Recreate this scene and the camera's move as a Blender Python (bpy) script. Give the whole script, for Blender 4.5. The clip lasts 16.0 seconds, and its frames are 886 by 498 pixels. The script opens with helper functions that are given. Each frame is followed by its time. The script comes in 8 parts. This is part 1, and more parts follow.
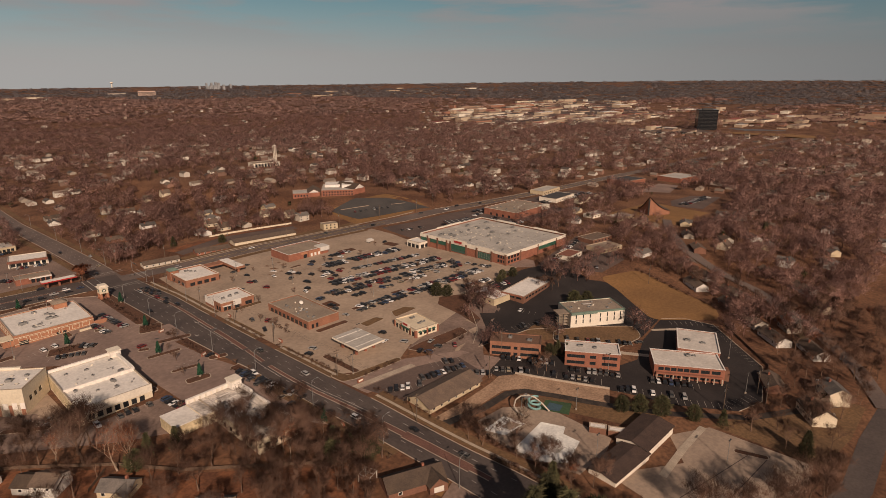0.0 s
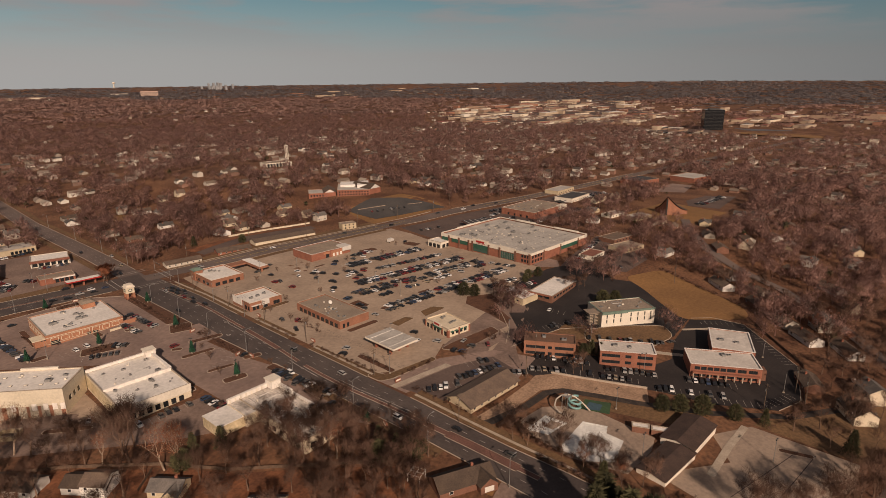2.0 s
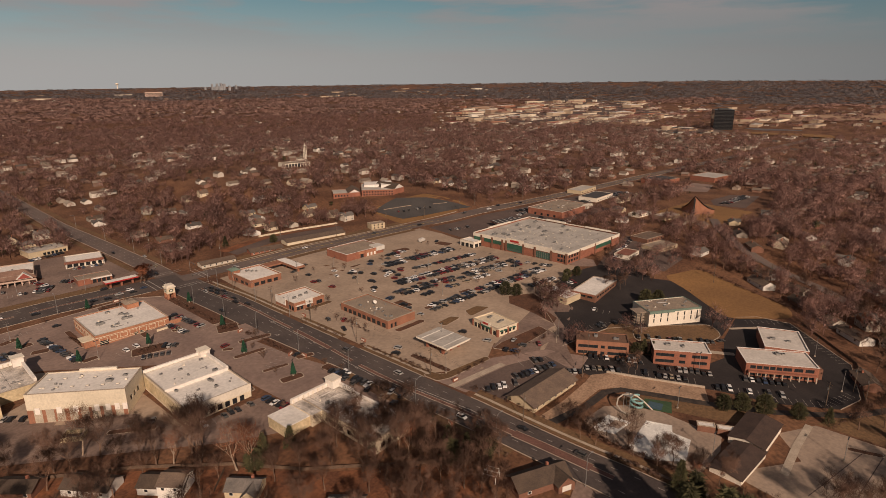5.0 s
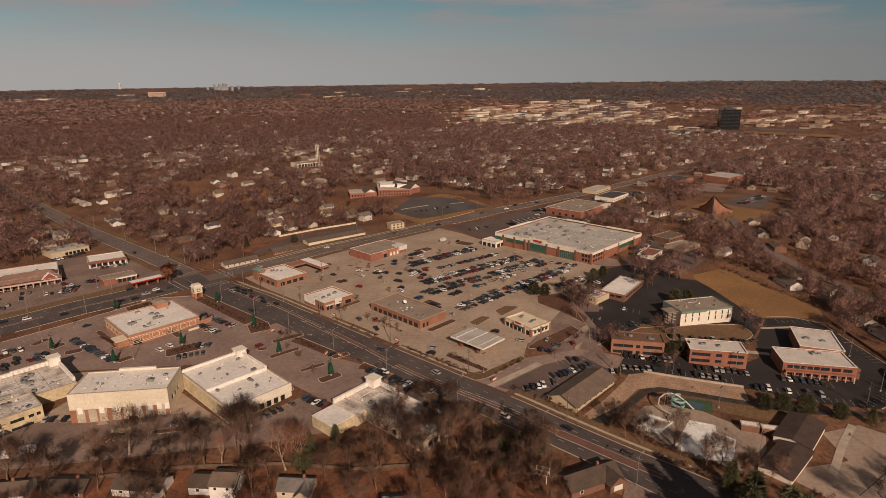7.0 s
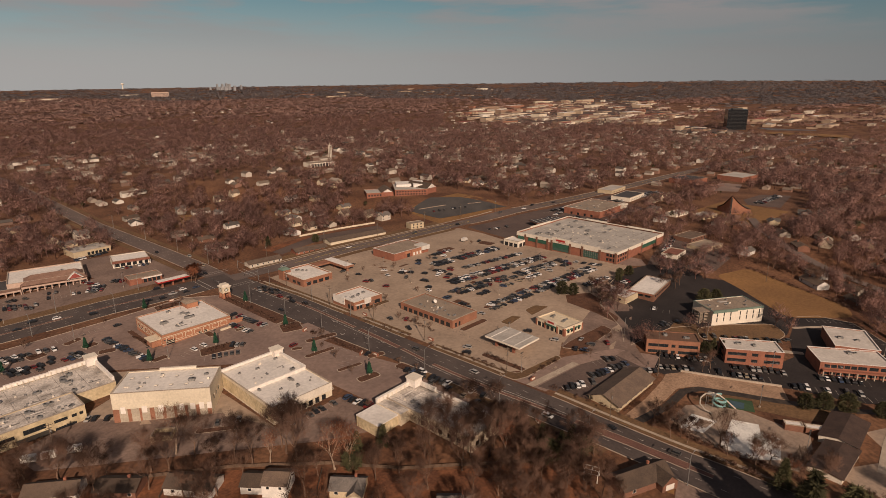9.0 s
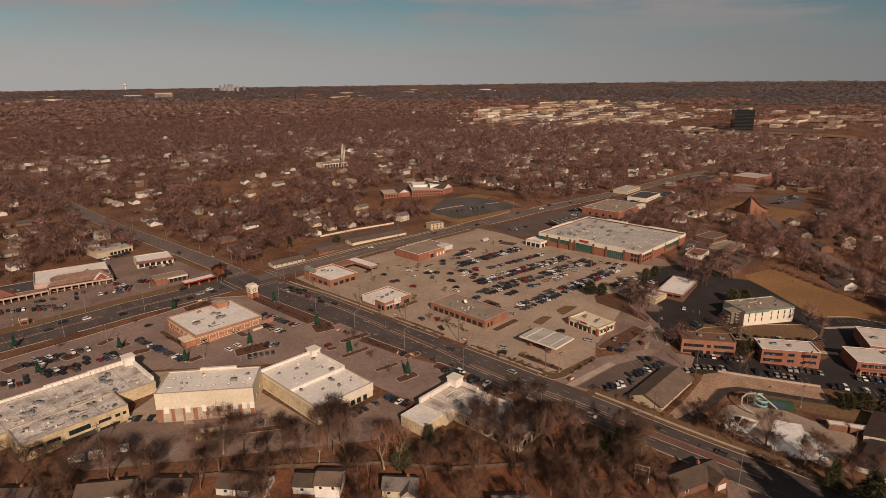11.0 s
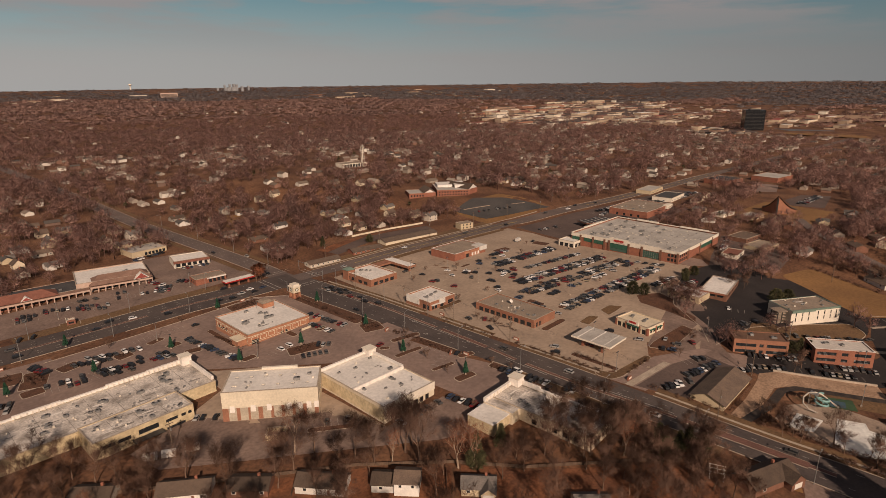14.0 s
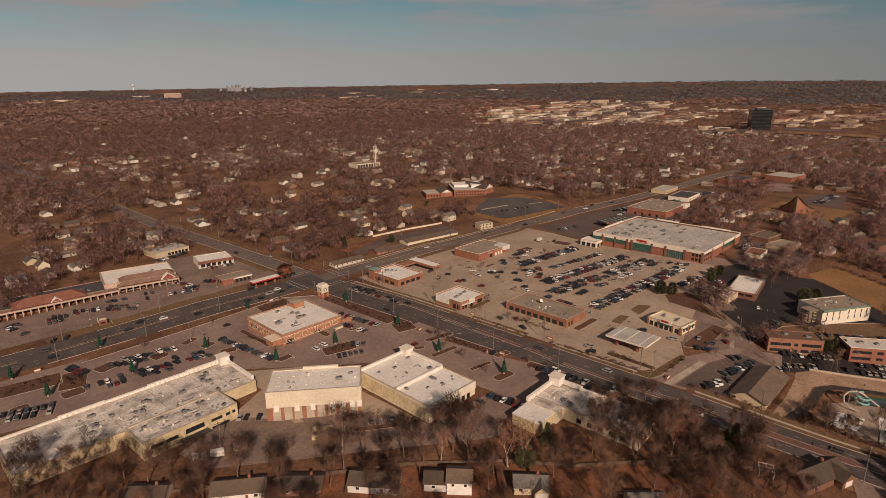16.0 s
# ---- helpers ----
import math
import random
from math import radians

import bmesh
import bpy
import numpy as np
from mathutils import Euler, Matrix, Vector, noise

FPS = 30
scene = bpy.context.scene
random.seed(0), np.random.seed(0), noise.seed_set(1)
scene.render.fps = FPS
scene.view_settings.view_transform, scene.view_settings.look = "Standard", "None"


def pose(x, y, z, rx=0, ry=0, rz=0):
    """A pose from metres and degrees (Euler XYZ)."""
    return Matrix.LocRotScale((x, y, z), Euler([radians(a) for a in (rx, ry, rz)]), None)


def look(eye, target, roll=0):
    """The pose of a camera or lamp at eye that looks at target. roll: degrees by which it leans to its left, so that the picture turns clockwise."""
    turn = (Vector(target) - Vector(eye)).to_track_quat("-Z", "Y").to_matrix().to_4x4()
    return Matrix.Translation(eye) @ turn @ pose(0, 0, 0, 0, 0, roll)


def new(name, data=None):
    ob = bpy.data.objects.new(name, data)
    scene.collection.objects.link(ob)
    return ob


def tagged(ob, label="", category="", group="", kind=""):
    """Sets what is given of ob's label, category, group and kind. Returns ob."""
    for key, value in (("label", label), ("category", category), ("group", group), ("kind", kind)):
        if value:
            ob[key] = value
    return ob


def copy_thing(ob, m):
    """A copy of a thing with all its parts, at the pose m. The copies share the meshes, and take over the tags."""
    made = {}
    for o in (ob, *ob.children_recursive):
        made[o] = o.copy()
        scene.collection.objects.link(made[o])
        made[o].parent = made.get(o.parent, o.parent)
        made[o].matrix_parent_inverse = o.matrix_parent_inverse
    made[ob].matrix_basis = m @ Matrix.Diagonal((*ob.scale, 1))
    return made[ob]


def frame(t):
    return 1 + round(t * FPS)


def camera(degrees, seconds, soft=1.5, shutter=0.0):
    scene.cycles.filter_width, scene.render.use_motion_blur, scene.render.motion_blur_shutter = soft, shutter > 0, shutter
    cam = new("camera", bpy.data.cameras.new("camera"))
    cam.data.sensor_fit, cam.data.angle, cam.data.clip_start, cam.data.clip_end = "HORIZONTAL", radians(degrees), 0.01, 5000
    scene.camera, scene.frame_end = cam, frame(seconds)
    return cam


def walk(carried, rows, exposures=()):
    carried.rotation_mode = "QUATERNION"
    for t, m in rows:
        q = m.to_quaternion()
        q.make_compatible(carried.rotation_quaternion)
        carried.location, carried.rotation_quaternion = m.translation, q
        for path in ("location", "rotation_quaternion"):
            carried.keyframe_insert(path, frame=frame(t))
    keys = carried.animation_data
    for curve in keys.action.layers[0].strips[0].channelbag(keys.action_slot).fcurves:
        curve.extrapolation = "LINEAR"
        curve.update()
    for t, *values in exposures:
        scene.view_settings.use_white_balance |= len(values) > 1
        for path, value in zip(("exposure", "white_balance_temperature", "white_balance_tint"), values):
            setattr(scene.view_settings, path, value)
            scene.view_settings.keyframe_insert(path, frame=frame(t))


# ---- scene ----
EXPOSURE, KELVIN, TINT = 0.05, 7020, 20.5
SKY, SUN = 0.028, 3.95
SKY_TINT = (0.32, 0.66, 0.76, 1)
HAZE, HAZE_COLOUR, HAZE_NORTH = 0.94, (6.6, 7.35, 7.45, 1), (12.3, 13.2, 13.0, 1)
cam = camera(74.1, 16.0, soft=0.75)
PATH = [
    (0, (-110.483, -386.711, 135.384), (-109.095, -385.382, 134.829), -0.1),
    (0.5, (-113.547, -383.388, 135.241), (-112.158, -382.06, 134.686), -0.1),
    (1, (-116.615, -380.06, 135.103), (-115.227, -378.732, 134.549), -0.1),
    (1.5, (-119.69, -376.727, 134.971), (-118.301, -375.399, 134.416), -0.1),
    (2, (-122.771, -373.39, 134.843), (-121.382, -372.062, 134.289), -0.1),
    (2.5, (-125.858, -370.05, 134.721), (-124.469, -368.722, 134.167), -0.1),
    (3, (-128.952, -366.708, 134.604), (-127.563, -365.38, 134.05), -0.1),
    (3.5, (-132.053, -363.365, 134.493), (-130.664, -362.036, 133.94), -0.2),
    (4, (-135.16, -360.02, 134.388), (-133.771, -358.692, 133.835), -0.2),
    (6.5, (-150.817, -343.318, 133.959), (-149.427, -341.99, 133.407), -0.2),
    (7, (-153.974, -339.986, 133.894), (-152.584, -338.658, 133.342), -0.2),
    (7.5, (-157.139, -336.66, 133.835), (-155.749, -335.332, 133.284), -0.2),
    (8, (-160.314, -333.34, 133.785), (-158.924, -332.011, 133.233), -0.2),
    (8.5, (-163.499, -330.026, 133.741), (-162.109, -328.698, 133.19), -0.2),
    (9, (-166.693, -326.719, 133.706), (-165.303, -325.391, 133.154), -0.2),
    (11.5, (-182.822, -310.326, 133.65), (-181.432, -308.997, 133.1), -0.2),
    (12, (-186.081, -307.081, 133.665), (-184.691, -305.752, 133.114), -0.2),
    (12.5, (-189.351, -303.849, 133.688), (-187.962, -302.52, 133.138), -0.2),
    (13, (-192.634, -300.631, 133.721), (-191.245, -299.301, 133.171), -0.2),
    (13.5, (-195.929, -297.427, 133.763), (-194.54, -296.097, 133.213), -0.2),
    (14, (-199.236, -294.239, 133.815), (-197.847, -292.909, 133.265), -0.2),
    (14.5, (-202.556, -291.067, 133.876), (-201.168, -289.737, 133.327), -0.2),
    (15, (-205.889, -287.912, 133.948), (-204.501, -286.582, 133.398), -0.2),
    (15.5, (-209.236, -284.776, 134.029), (-207.848, -283.444, 133.48), -0.3),
    (16, (-212.596, -281.657, 134.121), (-211.208, -280.326, 133.571), -0.3),
]
walk(cam, [(t, look(eye, target, roll)) for t, eye, target, roll in PATH], exposures=[(0, EXPOSURE, KELVIN, TINT), (16, EXPOSURE, KELVIN, TINT)])

# ---- sky and sun: a clear winter noon, the sun behind and to the right of the camera ----
SUN_ELEV, SUN_FROM = radians(29), Vector((-0.508, -0.862, 0)).normalized()
world = bpy.data.worlds.new("sky")
scene.world = world
world.use_nodes = True
wn, wl = world.node_tree.nodes, world.node_tree.links
wn.clear()
w_out, w_bg, w_sky = wn.new("ShaderNodeOutputWorld"), wn.new("ShaderNodeBackground"), wn.new("ShaderNodeTexSky")
w_sky.sky_type, w_sky.sun_disc = "NISHITA", False
w_sky.sun_elevation, w_sky.sun_rotation = SUN_ELEV, math.atan2(SUN_FROM.x, SUN_FROM.y)
w_sky.altitude, w_sky.air_density, w_sky.dust_density, w_sky.ozone_density = 300, 1.0, 1.0, 1.5
w_bg.inputs["Strength"].default_value = SKY
# thin high cloud in streaks
w_tc, w_map, w_n, w_r, w_mix = (wn.new(k) for k in ("ShaderNodeTexCoord", "ShaderNodeMapping", "ShaderNodeTexNoise", "ShaderNodeValToRGB", "ShaderNodeMix"))
w_map.inputs["Scale"].default_value = (1.2, 1.2, 9.0)
w_map.inputs["Rotation"].default_value = (0.05, 0.03, 0.5)
w_n.inputs["Scale"].default_value, w_n.inputs["Detail"].default_value, w_n.inputs["Roughness"].default_value = 2.6, 6.0, 0.55
w_r.color_ramp.elements[0].position, w_r.color_ramp.elements[1].position = 0.44, 0.60
w_r.color_ramp.elements[0].color, w_r.color_ramp.elements[1].color = (0, 0, 0, 1), (0.8, 0.8, 0.8, 1)
w_mix.data_type, w_mix.blend_type = "RGBA", "MIX"
w_mix.inputs["B"].default_value = (3.2, 2.75, 2.45, 1)
wl.new(w_tc.outputs["Generated"], w_map.inputs["Vector"])
wl.new(w_map.outputs["Vector"], w_n.inputs["Vector"])
wl.new(w_n.outputs["Fac"], w_r.inputs["Fac"])
wl.new(w_r.outputs["Color"], w_mix.inputs["Factor"])
w_tint = wn.new("ShaderNodeMix")
w_tint.data_type, w_tint.blend_type = "RGBA", "MULTIPLY"
w_tint.inputs["Factor"].default_value = 1.0
w_tint.inputs["B"].default_value = SKY_TINT
wl.new(w_sky.outputs["Color"], w_tint.inputs["A"])
wl.new(w_tint.outputs["Result"], w_mix.inputs["A"])
# pale haze towards the horizon
w_sep, w_hz, w_hm = wn.new("ShaderNodeSeparateXYZ"), wn.new("ShaderNodeMapRange"), wn.new("ShaderNodeMix")
w_hz.inputs["From Min"].default_value, w_hz.inputs["From Max"].default_value = 0.0, 0.26
w_hz.interpolation_type = "SMOOTHSTEP"
w_hz.inputs["To Min"].default_value, w_hz.inputs["To Max"].default_value = HAZE, 0.0
w_hm.data_type = "RGBA"
w_az, w_am = wn.new("ShaderNodeMapRange"), wn.new("ShaderNodeMix")
w_az.inputs["From Min"].default_value, w_az.inputs["From Max"].default_value = 0.1, 1.0
w_az.inputs["To Min"].default_value, w_az.inputs["To Max"].default_value = 0.0, 1.0
w_am.data_type = "RGBA"
w_am.inputs["A"].default_value, w_am.inputs["B"].default_value = HAZE_COLOUR, HAZE_NORTH
wl.new(w_tc.outputs["Generated"], w_sep.inputs["Vector"])
wl.new(w_sep.outputs["Z"], w_hz.inputs["Value"])
wl.new(w_sep.outputs["Y"], w_az.inputs["Value"])
wl.new(w_az.outputs["Result"], w_am.inputs["Factor"])
w_tz, w_tm = wn.new("ShaderNodeMapRange"), wn.new("ShaderNodeMix")
w_tz.inputs["From Min"].default_value, w_tz.inputs["From Max"].default_value = 0.04, 0.14
w_tm.data_type, w_tm.blend_type = "RGBA", "MULTIPLY"
w_tm.inputs["B"].default_value = (0.62, 1.15, 1.26, 1)
wl.new(w_sep.outputs["Z"], w_tz.inputs["Value"])
wl.new(w_tz.outputs["Result"], w_tm.inputs["Factor"])
wl.new(w_am.outputs["Result"], w_tm.inputs["A"])
wl.new(w_tm.outputs["Result"], w_hm.inputs["B"])
wl.new(w_hz.outputs["Result"], w_hm.inputs["Factor"])
wl.new(w_mix.outputs["Result"], w_hm.inputs["A"])
# pale wisps above the haze
w_wz, w_wf, w_wm = wn.new("ShaderNodeMapRange"), wn.new("ShaderNodeMath"), wn.new("ShaderNodeMix")
w_wz.inputs["From Min"].default_value, w_wz.inputs["From Max"].default_value = 0.05, 0.12
w_wz.inputs["To Min"].default_value, w_wz.inputs["To Max"].default_value = 0.0, 1.0
w_wf.operation = "MULTIPLY"
w_wm.data_type = "RGBA"
w_wm.inputs["B"].default_value = (10.2, 9.3, 9.2, 1)
wl.new(w_sep.outputs["Z"], w_wz.inputs["Value"])
wl.new(w_wz.outputs["Result"], w_wf.inputs[0])
wl.new(w_r.outputs["Color"], w_wf.inputs[1])
wl.new(w_wf.outputs["Value"], w_wm.inputs["Factor"])
wl.new(w_hm.outputs["Result"], w_wm.inputs["A"])
wl.new(w_wm.outputs["Result"], w_bg.inputs["Color"])
wl.new(w_bg.outputs["Background"], w_out.inputs["Surface"])
sun_data = bpy.data.lights.new("sun", "SUN")
sun_data.energy, sun_data.angle, sun_data.color = SUN, radians(0.53), (1.0, 0.84, 0.675)
sun = new("sun", sun_data)
sun.matrix_world = look(SUN_FROM * 400 * math.cos(SUN_ELEV) + Vector((0, 0, 400 * math.sin(SUN_ELEV))), (0, 0, 0))


# ---- materials ----
def mat(name, c1, c2=None, scale=0.2, rough=0.9, fine=2.0, grain=0.25, bump=0.0, metal=0.0, spread=(0.35, 0.65), random_tint=0.0, spec=0.3):
    """Two-tone surface: broad patches between c1 and c2, a finer grain over it, and some relief."""
    m = bpy.data.materials.new(name)
    m.use_nodes = True
    n, l = m.node_tree.nodes, m.node_tree.links
    b = n["Principled BSDF"]
    b.inputs["Roughness"].default_value, b.inputs["Metallic"].default_value = rough, metal
    b.inputs["Specular IOR Level"].default_value = spec
    c2 = c2 or tuple(v * 0.8 for v in c1)
    geo = n.new("ShaderNodeNewGeometry")
    big, small = n.new("ShaderNodeTexNoise"), n.new("ShaderNodeTexNoise")
    big.inputs["Scale"].default_value, big.inputs["Detail"].default_value = scale, 5.0
    small.inputs["Scale"].default_value, small.inputs["Detail"].default_value = fine, 4.0
    ramp = n.new("ShaderNodeMapRange")
    ramp.inputs["From Min"].default_value, ramp.inputs["From Max"].default_value = spread
    mix, mul = n.new("ShaderNodeMix"), n.new("ShaderNodeMix")
    mix.data_type = mul.data_type = "RGBA"
    mul.blend_type = "MULTIPLY"
    mul.inputs["Factor"].default_value = 1.0
    mix.inputs["A"].default_value, mix.inputs["B"].default_value = (*c1, 1), (*c2, 1)
    lo = n.new("ShaderNodeMapRange")
    lo.inputs["From Min"].default_value, lo.inputs["From Max"].default_value = 0.3, 0.7
    lo.inputs["To Min"].default_value, lo.inputs["To Max"].default_value = 1 - grain, 1 + grain
    for node in (big, small):
        l.new(geo.outputs["Position"], node.inputs["Vector"])
    l.new(big.outputs["Fac"], ramp.inputs["Value"])
    l.new(ramp.outputs["Result"], mix.inputs["Factor"])
    l.new(small.outputs["Fac"], lo.inputs["Value"])
    l.new(mix.outputs["Result"], mul.inputs["A"])
    l.new(lo.outputs["Result"], mul.inputs["B"])
    last = mul.outputs["Result"]
    if random_tint:
        info, tint = n.new("ShaderNodeObjectInfo"), n.new("ShaderNodeMix")
        isl = n.new("ShaderNodeMapRange")
        isl.inputs["To Min"].default_value, isl.inputs["To Max"].default_value = 1 - random_tint, 1 + random_tint
        tint.data_type, tint.blend_type = "RGBA", "MULTIPLY"
        tint.inputs["Factor"].default_value = 1.0
        l.new(info.outputs["Random"], isl.inputs["Value"])
        l.new(last, tint.inputs["A"])
        l.new(isl.outputs["Result"], tint.inputs["B"])
        last = tint.outputs["Result"]
    l.new(last, b.inputs["Base Color"])
    if bump:
        bp = n.new("ShaderNodeBump")
        bp.inputs["Strength"].default_value, bp.inputs["Distance"].default_value = bump, 0.3
        l.new(small.outputs["Fac"], bp.inputs["Height"])
        l.new(bp.outputs["Normal"], b.inputs["Normal"])
    return m


def thin(m, share=0.2):
    """Fine twigs and dead leaves let part of the light through."""
    n, l = m.node_tree.nodes, m.node_tree.links
    b, out = n["Principled BSDF"], n["Material Output"]
    tr, mx = n.new("ShaderNodeBsdfTranslucent"), n.new("ShaderNodeMixShader")
    mx.inputs[0].default_value = share
    l.new(b.inputs["Base Color"].links[0].from_socket, tr.inputs["Color"])
    l.new(b.outputs["BSDF"], mx.inputs[1])
    l.new(tr.outputs["BSDF"], mx.inputs[2])
    l.new(mx.outputs["Shader"], out.inputs["Surface"])
    return m


def island_mat(name, colours, rough=0.9, spec=0.2):
    """Colour that differs from piece to piece of one mesh."""
    m = bpy.data.materials.new(name)
    m.use_nodes = True
    n, l = m.node_tree.nodes, m.node_tree.links
    b = n["Principled BSDF"]
    b.inputs["Roughness"].default_value, b.inputs["Specular IOR Level"].default_value = rough, spec
    geo, ramp = n.new("ShaderNodeNewGeometry"), n.new("ShaderNodeValToRGB")
    ramp.color_ramp.interpolation = "CONSTANT"
    el = ramp.color_ramp.elements
    while len(el) < len(colours):
        el.new(0.5)
    for i, c in enumerate(colours):
        el[i].position, el[i].color = i / len(colours), (*c, 1)
    l.new(geo.outputs["Random Per Island"], ramp.inputs["Fac"])
    l.new(ramp.outputs["Color"], b.inputs["Base Color"])
    return m


def glass(name, tint=(0.02, 0.022, 0.024), rough=0.08):
    m = bpy.data.materials.new(name)
    m.use_nodes = True
    b = m.node_tree.nodes["Principled BSDF"]
    b.inputs["Base Color"].default_value, b.inputs["Roughness"].default_value = (*tint, 1), rough
    b.inputs["Specular IOR Level"].default_value = 0.6
    return m


M = {}
M["dirt"] = mat("winter_ground", (0.098, 0.044, 0.024), (0.175, 0.086, 0.046), 0.035, 0.97, 0.55, 0.35, 0.4)
M["leaf_litter"] = mat("orange_leaf_litter", (0.215, 0.084, 0.039), (0.115, 0.048, 0.026), 0.12, 0.97, 0.9, 0.3, 0.3)
M["lawn"] = mat("dormant_lawn", (0.165, 0.095, 0.047), (0.125, 0.072, 0.038), 0.06, 0.97, 0.8, 0.25, 0.3)
M["field"] = mat("dormant_field_grass", (0.245, 0.128, 0.050), (0.195, 0.102, 0.042), 0.03, 0.97, 0.6, 0.15, 0.2)
M["mulch"] = mat("bark_mulch", (0.125, 0.058, 0.034), (0.085, 0.042, 0.026), 0.3, 0.97, 3.0, 0.35, 0.5)
M["asphalt"] = mat("worn_asphalt", (0.058, 0.053, 0.050), (0.078, 0.070, 0.064), 0.05, 0.9, 1.2, 0.15, 0.1)
M["road"] = mat("road_asphalt", (0.069, 0.054, 0.049), (0.097, 0.076, 0.066), 0.06, 0.88, 0.9, 0.14, 0.1)
# far roads' glancing sheen and haze put into the colour; also a dusty lane
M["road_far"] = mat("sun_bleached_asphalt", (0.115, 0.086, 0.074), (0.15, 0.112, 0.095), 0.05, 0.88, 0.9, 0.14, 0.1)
M["new_asphalt"] = mat("sealed_asphalt", (0.022, 0.018, 0.017), (0.035, 0.028, 0.026), 0.06, 0.85, 1.0, 0.2, 0.1)
M["lot_concrete"] = mat("lot_concrete", (0.38, 0.284, 0.207), (0.30, 0.222, 0.162), 0.045, 0.9, 0.5, 0.14, 0.05)
M["lot_grey"] = mat("lot_grey_asphalt", (0.27, 0.188, 0.150), (0.20, 0.139, 0.114), 0.05, 0.9, 0.5, 0.15, 0.05)
M["lot_dark"] = mat("lot_dark_asphalt", (0.125, 0.087, 0.072), (0.088, 0.062, 0.053), 0.05, 0.9, 0.8, 0.14, 0.05)
M["concrete"] = mat("kerb_concrete", (0.43, 0.35, 0.27), (0.34, 0.275, 0.21), 0.2, 0.9, 2.0, 0.15, 0.1)
M["paver"] = mat("red_brick_paving", (0.165, 0.082, 0.062), (0.125, 0.064, 0.05), 0.15, 0.9, 2.5, 0.25, 0.2)
M["paint_white"] = mat("road_paint_white", (0.46, 0.42, 0.37), (0.34, 0.30, 0.26), 0.6, 0.8, 3.0, 0.2)
M["paint_yellow"] = mat("road_paint_yellow", (0.55, 0.40, 0.10), (0.45, 0.32, 0.09), 0.6, 0.8, 3.0, 0.2)
M["white_roof"] = mat("white_membrane_roof", (0.74, 0.69, 0.625), (0.64, 0.595, 0.535), 0.09, 0.75, 0.7, 0.11)
M["office_roof"] = mat("pale_office_roof", (0.60, 0.545, 0.48), (0.49, 0.44, 0.385), 0.09, 0.8, 0.7, 0.11)
M["parapet_white"] = mat("white_parapet_paint", (0.80, 0.74, 0.66), (0.69, 0.63, 0.56), 0.09, 0.75, 0.7, 0.09)
M["stained_roof"] = mat("stained_membrane_roof", (0.59, 0.53, 0.465), (0.25, 0.215, 0.183), 0.16, 0.8, 1.1, 0.3, spread=(0.42, 0.72))
M["roof_patch"] = mat("patched_membrane", (0.27, 0.24, 0.21), (0.19, 0.17, 0.15), 0.3, 0.85, 1.5, 0.25)
M["grey_roof"] = mat("grey_membrane_roof", (0.46, 0.42, 0.37), (0.36, 0.33, 0.29), 0.08, 0.85, 0.8, 0.12)
M["gravel_roof"] = mat("gravel_roof", (0.30, 0.235, 0.175), (0.24, 0.185, 0.14), 0.1, 0.95, 1.5, 0.2, 0.2)
M["brown_roof"] = mat("brown_gravel_roof", (0.17, 0.095, 0.062), (0.13, 0.074, 0.05), 0.1, 0.95, 1.5, 0.2, 0.2)
M["dark_roof"] = mat("dark_bitumen_roof", (0.05, 0.048, 0.05), (0.075, 0.07, 0.068), 0.12, 0.9, 1.0, 0.25)
M["shingle_brown"] = mat("brown_shingles", (0.125, 0.088, 0.064), (0.095, 0.068, 0.052), 0.3, 0.95, 2.5, 0.22, 0.3, random_tint=0.35)
M["shingle_grey"] = mat("grey_shingles", (0.13, 0.112, 0.098), (0.09, 0.08, 0.072), 0.3, 0.95, 2.5, 0.22, 0.3, random_tint=0.35)
M["rec_roof"] = mat("dark_brown_roofing", (0.075, 0.048, 0.038), (0.056, 0.037, 0.03), 0.3, 0.93, 2.0, 0.2, 0.2)
M["brick"] = mat("red_brick", (0.30, 0.120, 0.075), (0.24, 0.095, 0.062), 0.25, 0.92, 3.5, 0.2, 0.2)
M["brick_orange"] = mat("orange_brick", (0.40, 0.185, 0.105), (0.33, 0.15, 0.09), 0.25, 0.92, 3.5, 0.18, 0.2)
M["brick_brown"] = mat("brown_brick", (0.31, 0.142, 0.087), (0.25, 0.115, 0.071), 0.25, 0.92, 3.5, 0.2, 0.2)
M["brick_dark"] = mat("dark_brick", (0.20, 0.095, 0.062), (0.15, 0.075, 0.05), 0.25, 0.92, 3.5, 0.2, 0.2)
M["cream"] = mat("cream_stucco", (0.66, 0.56, 0.41), (0.57, 0.475, 0.345), 0.15, 0.9, 1.5, 0.1, 0.1)
M["offwhite"] = mat("offwhite_stucco", (0.72, 0.645, 0.53), (0.63, 0.56, 0.46), 0.15, 0.9, 1.5, 0.08, 0.05)
M["beige"] = mat("beige_stucco", (0.66, 0.575, 0.44), (0.57, 0.495, 0.375), 0.12, 0.9, 1.2, 0.1, 0.05)
M["grey_render"] = mat("greyed_render", (0.44, 0.375, 0.29), (0.36, 0.305, 0.235), 0.3, 0.9, 1.5, 0.15, 0.05)
M["yard"] = mat("dusty_yard_asphalt", (0.23, 0.160, 0.126), (0.16, 0.111, 0.090), 0.06, 0.92, 0.7, 0.2, 0.05)
M["tan"] = mat("tan_siding", (0.53, 0.425, 0.28), (0.45, 0.36, 0.24), 0.3, 0.9, 2.0, 0.1, 0.1)
M["stained_wall"] = mat("weather_stained_wall", (0.62, 0.50, 0.315), (0.43, 0.34, 0.21), 0.18, 0.92, 0.8, 0.18, 0.1)
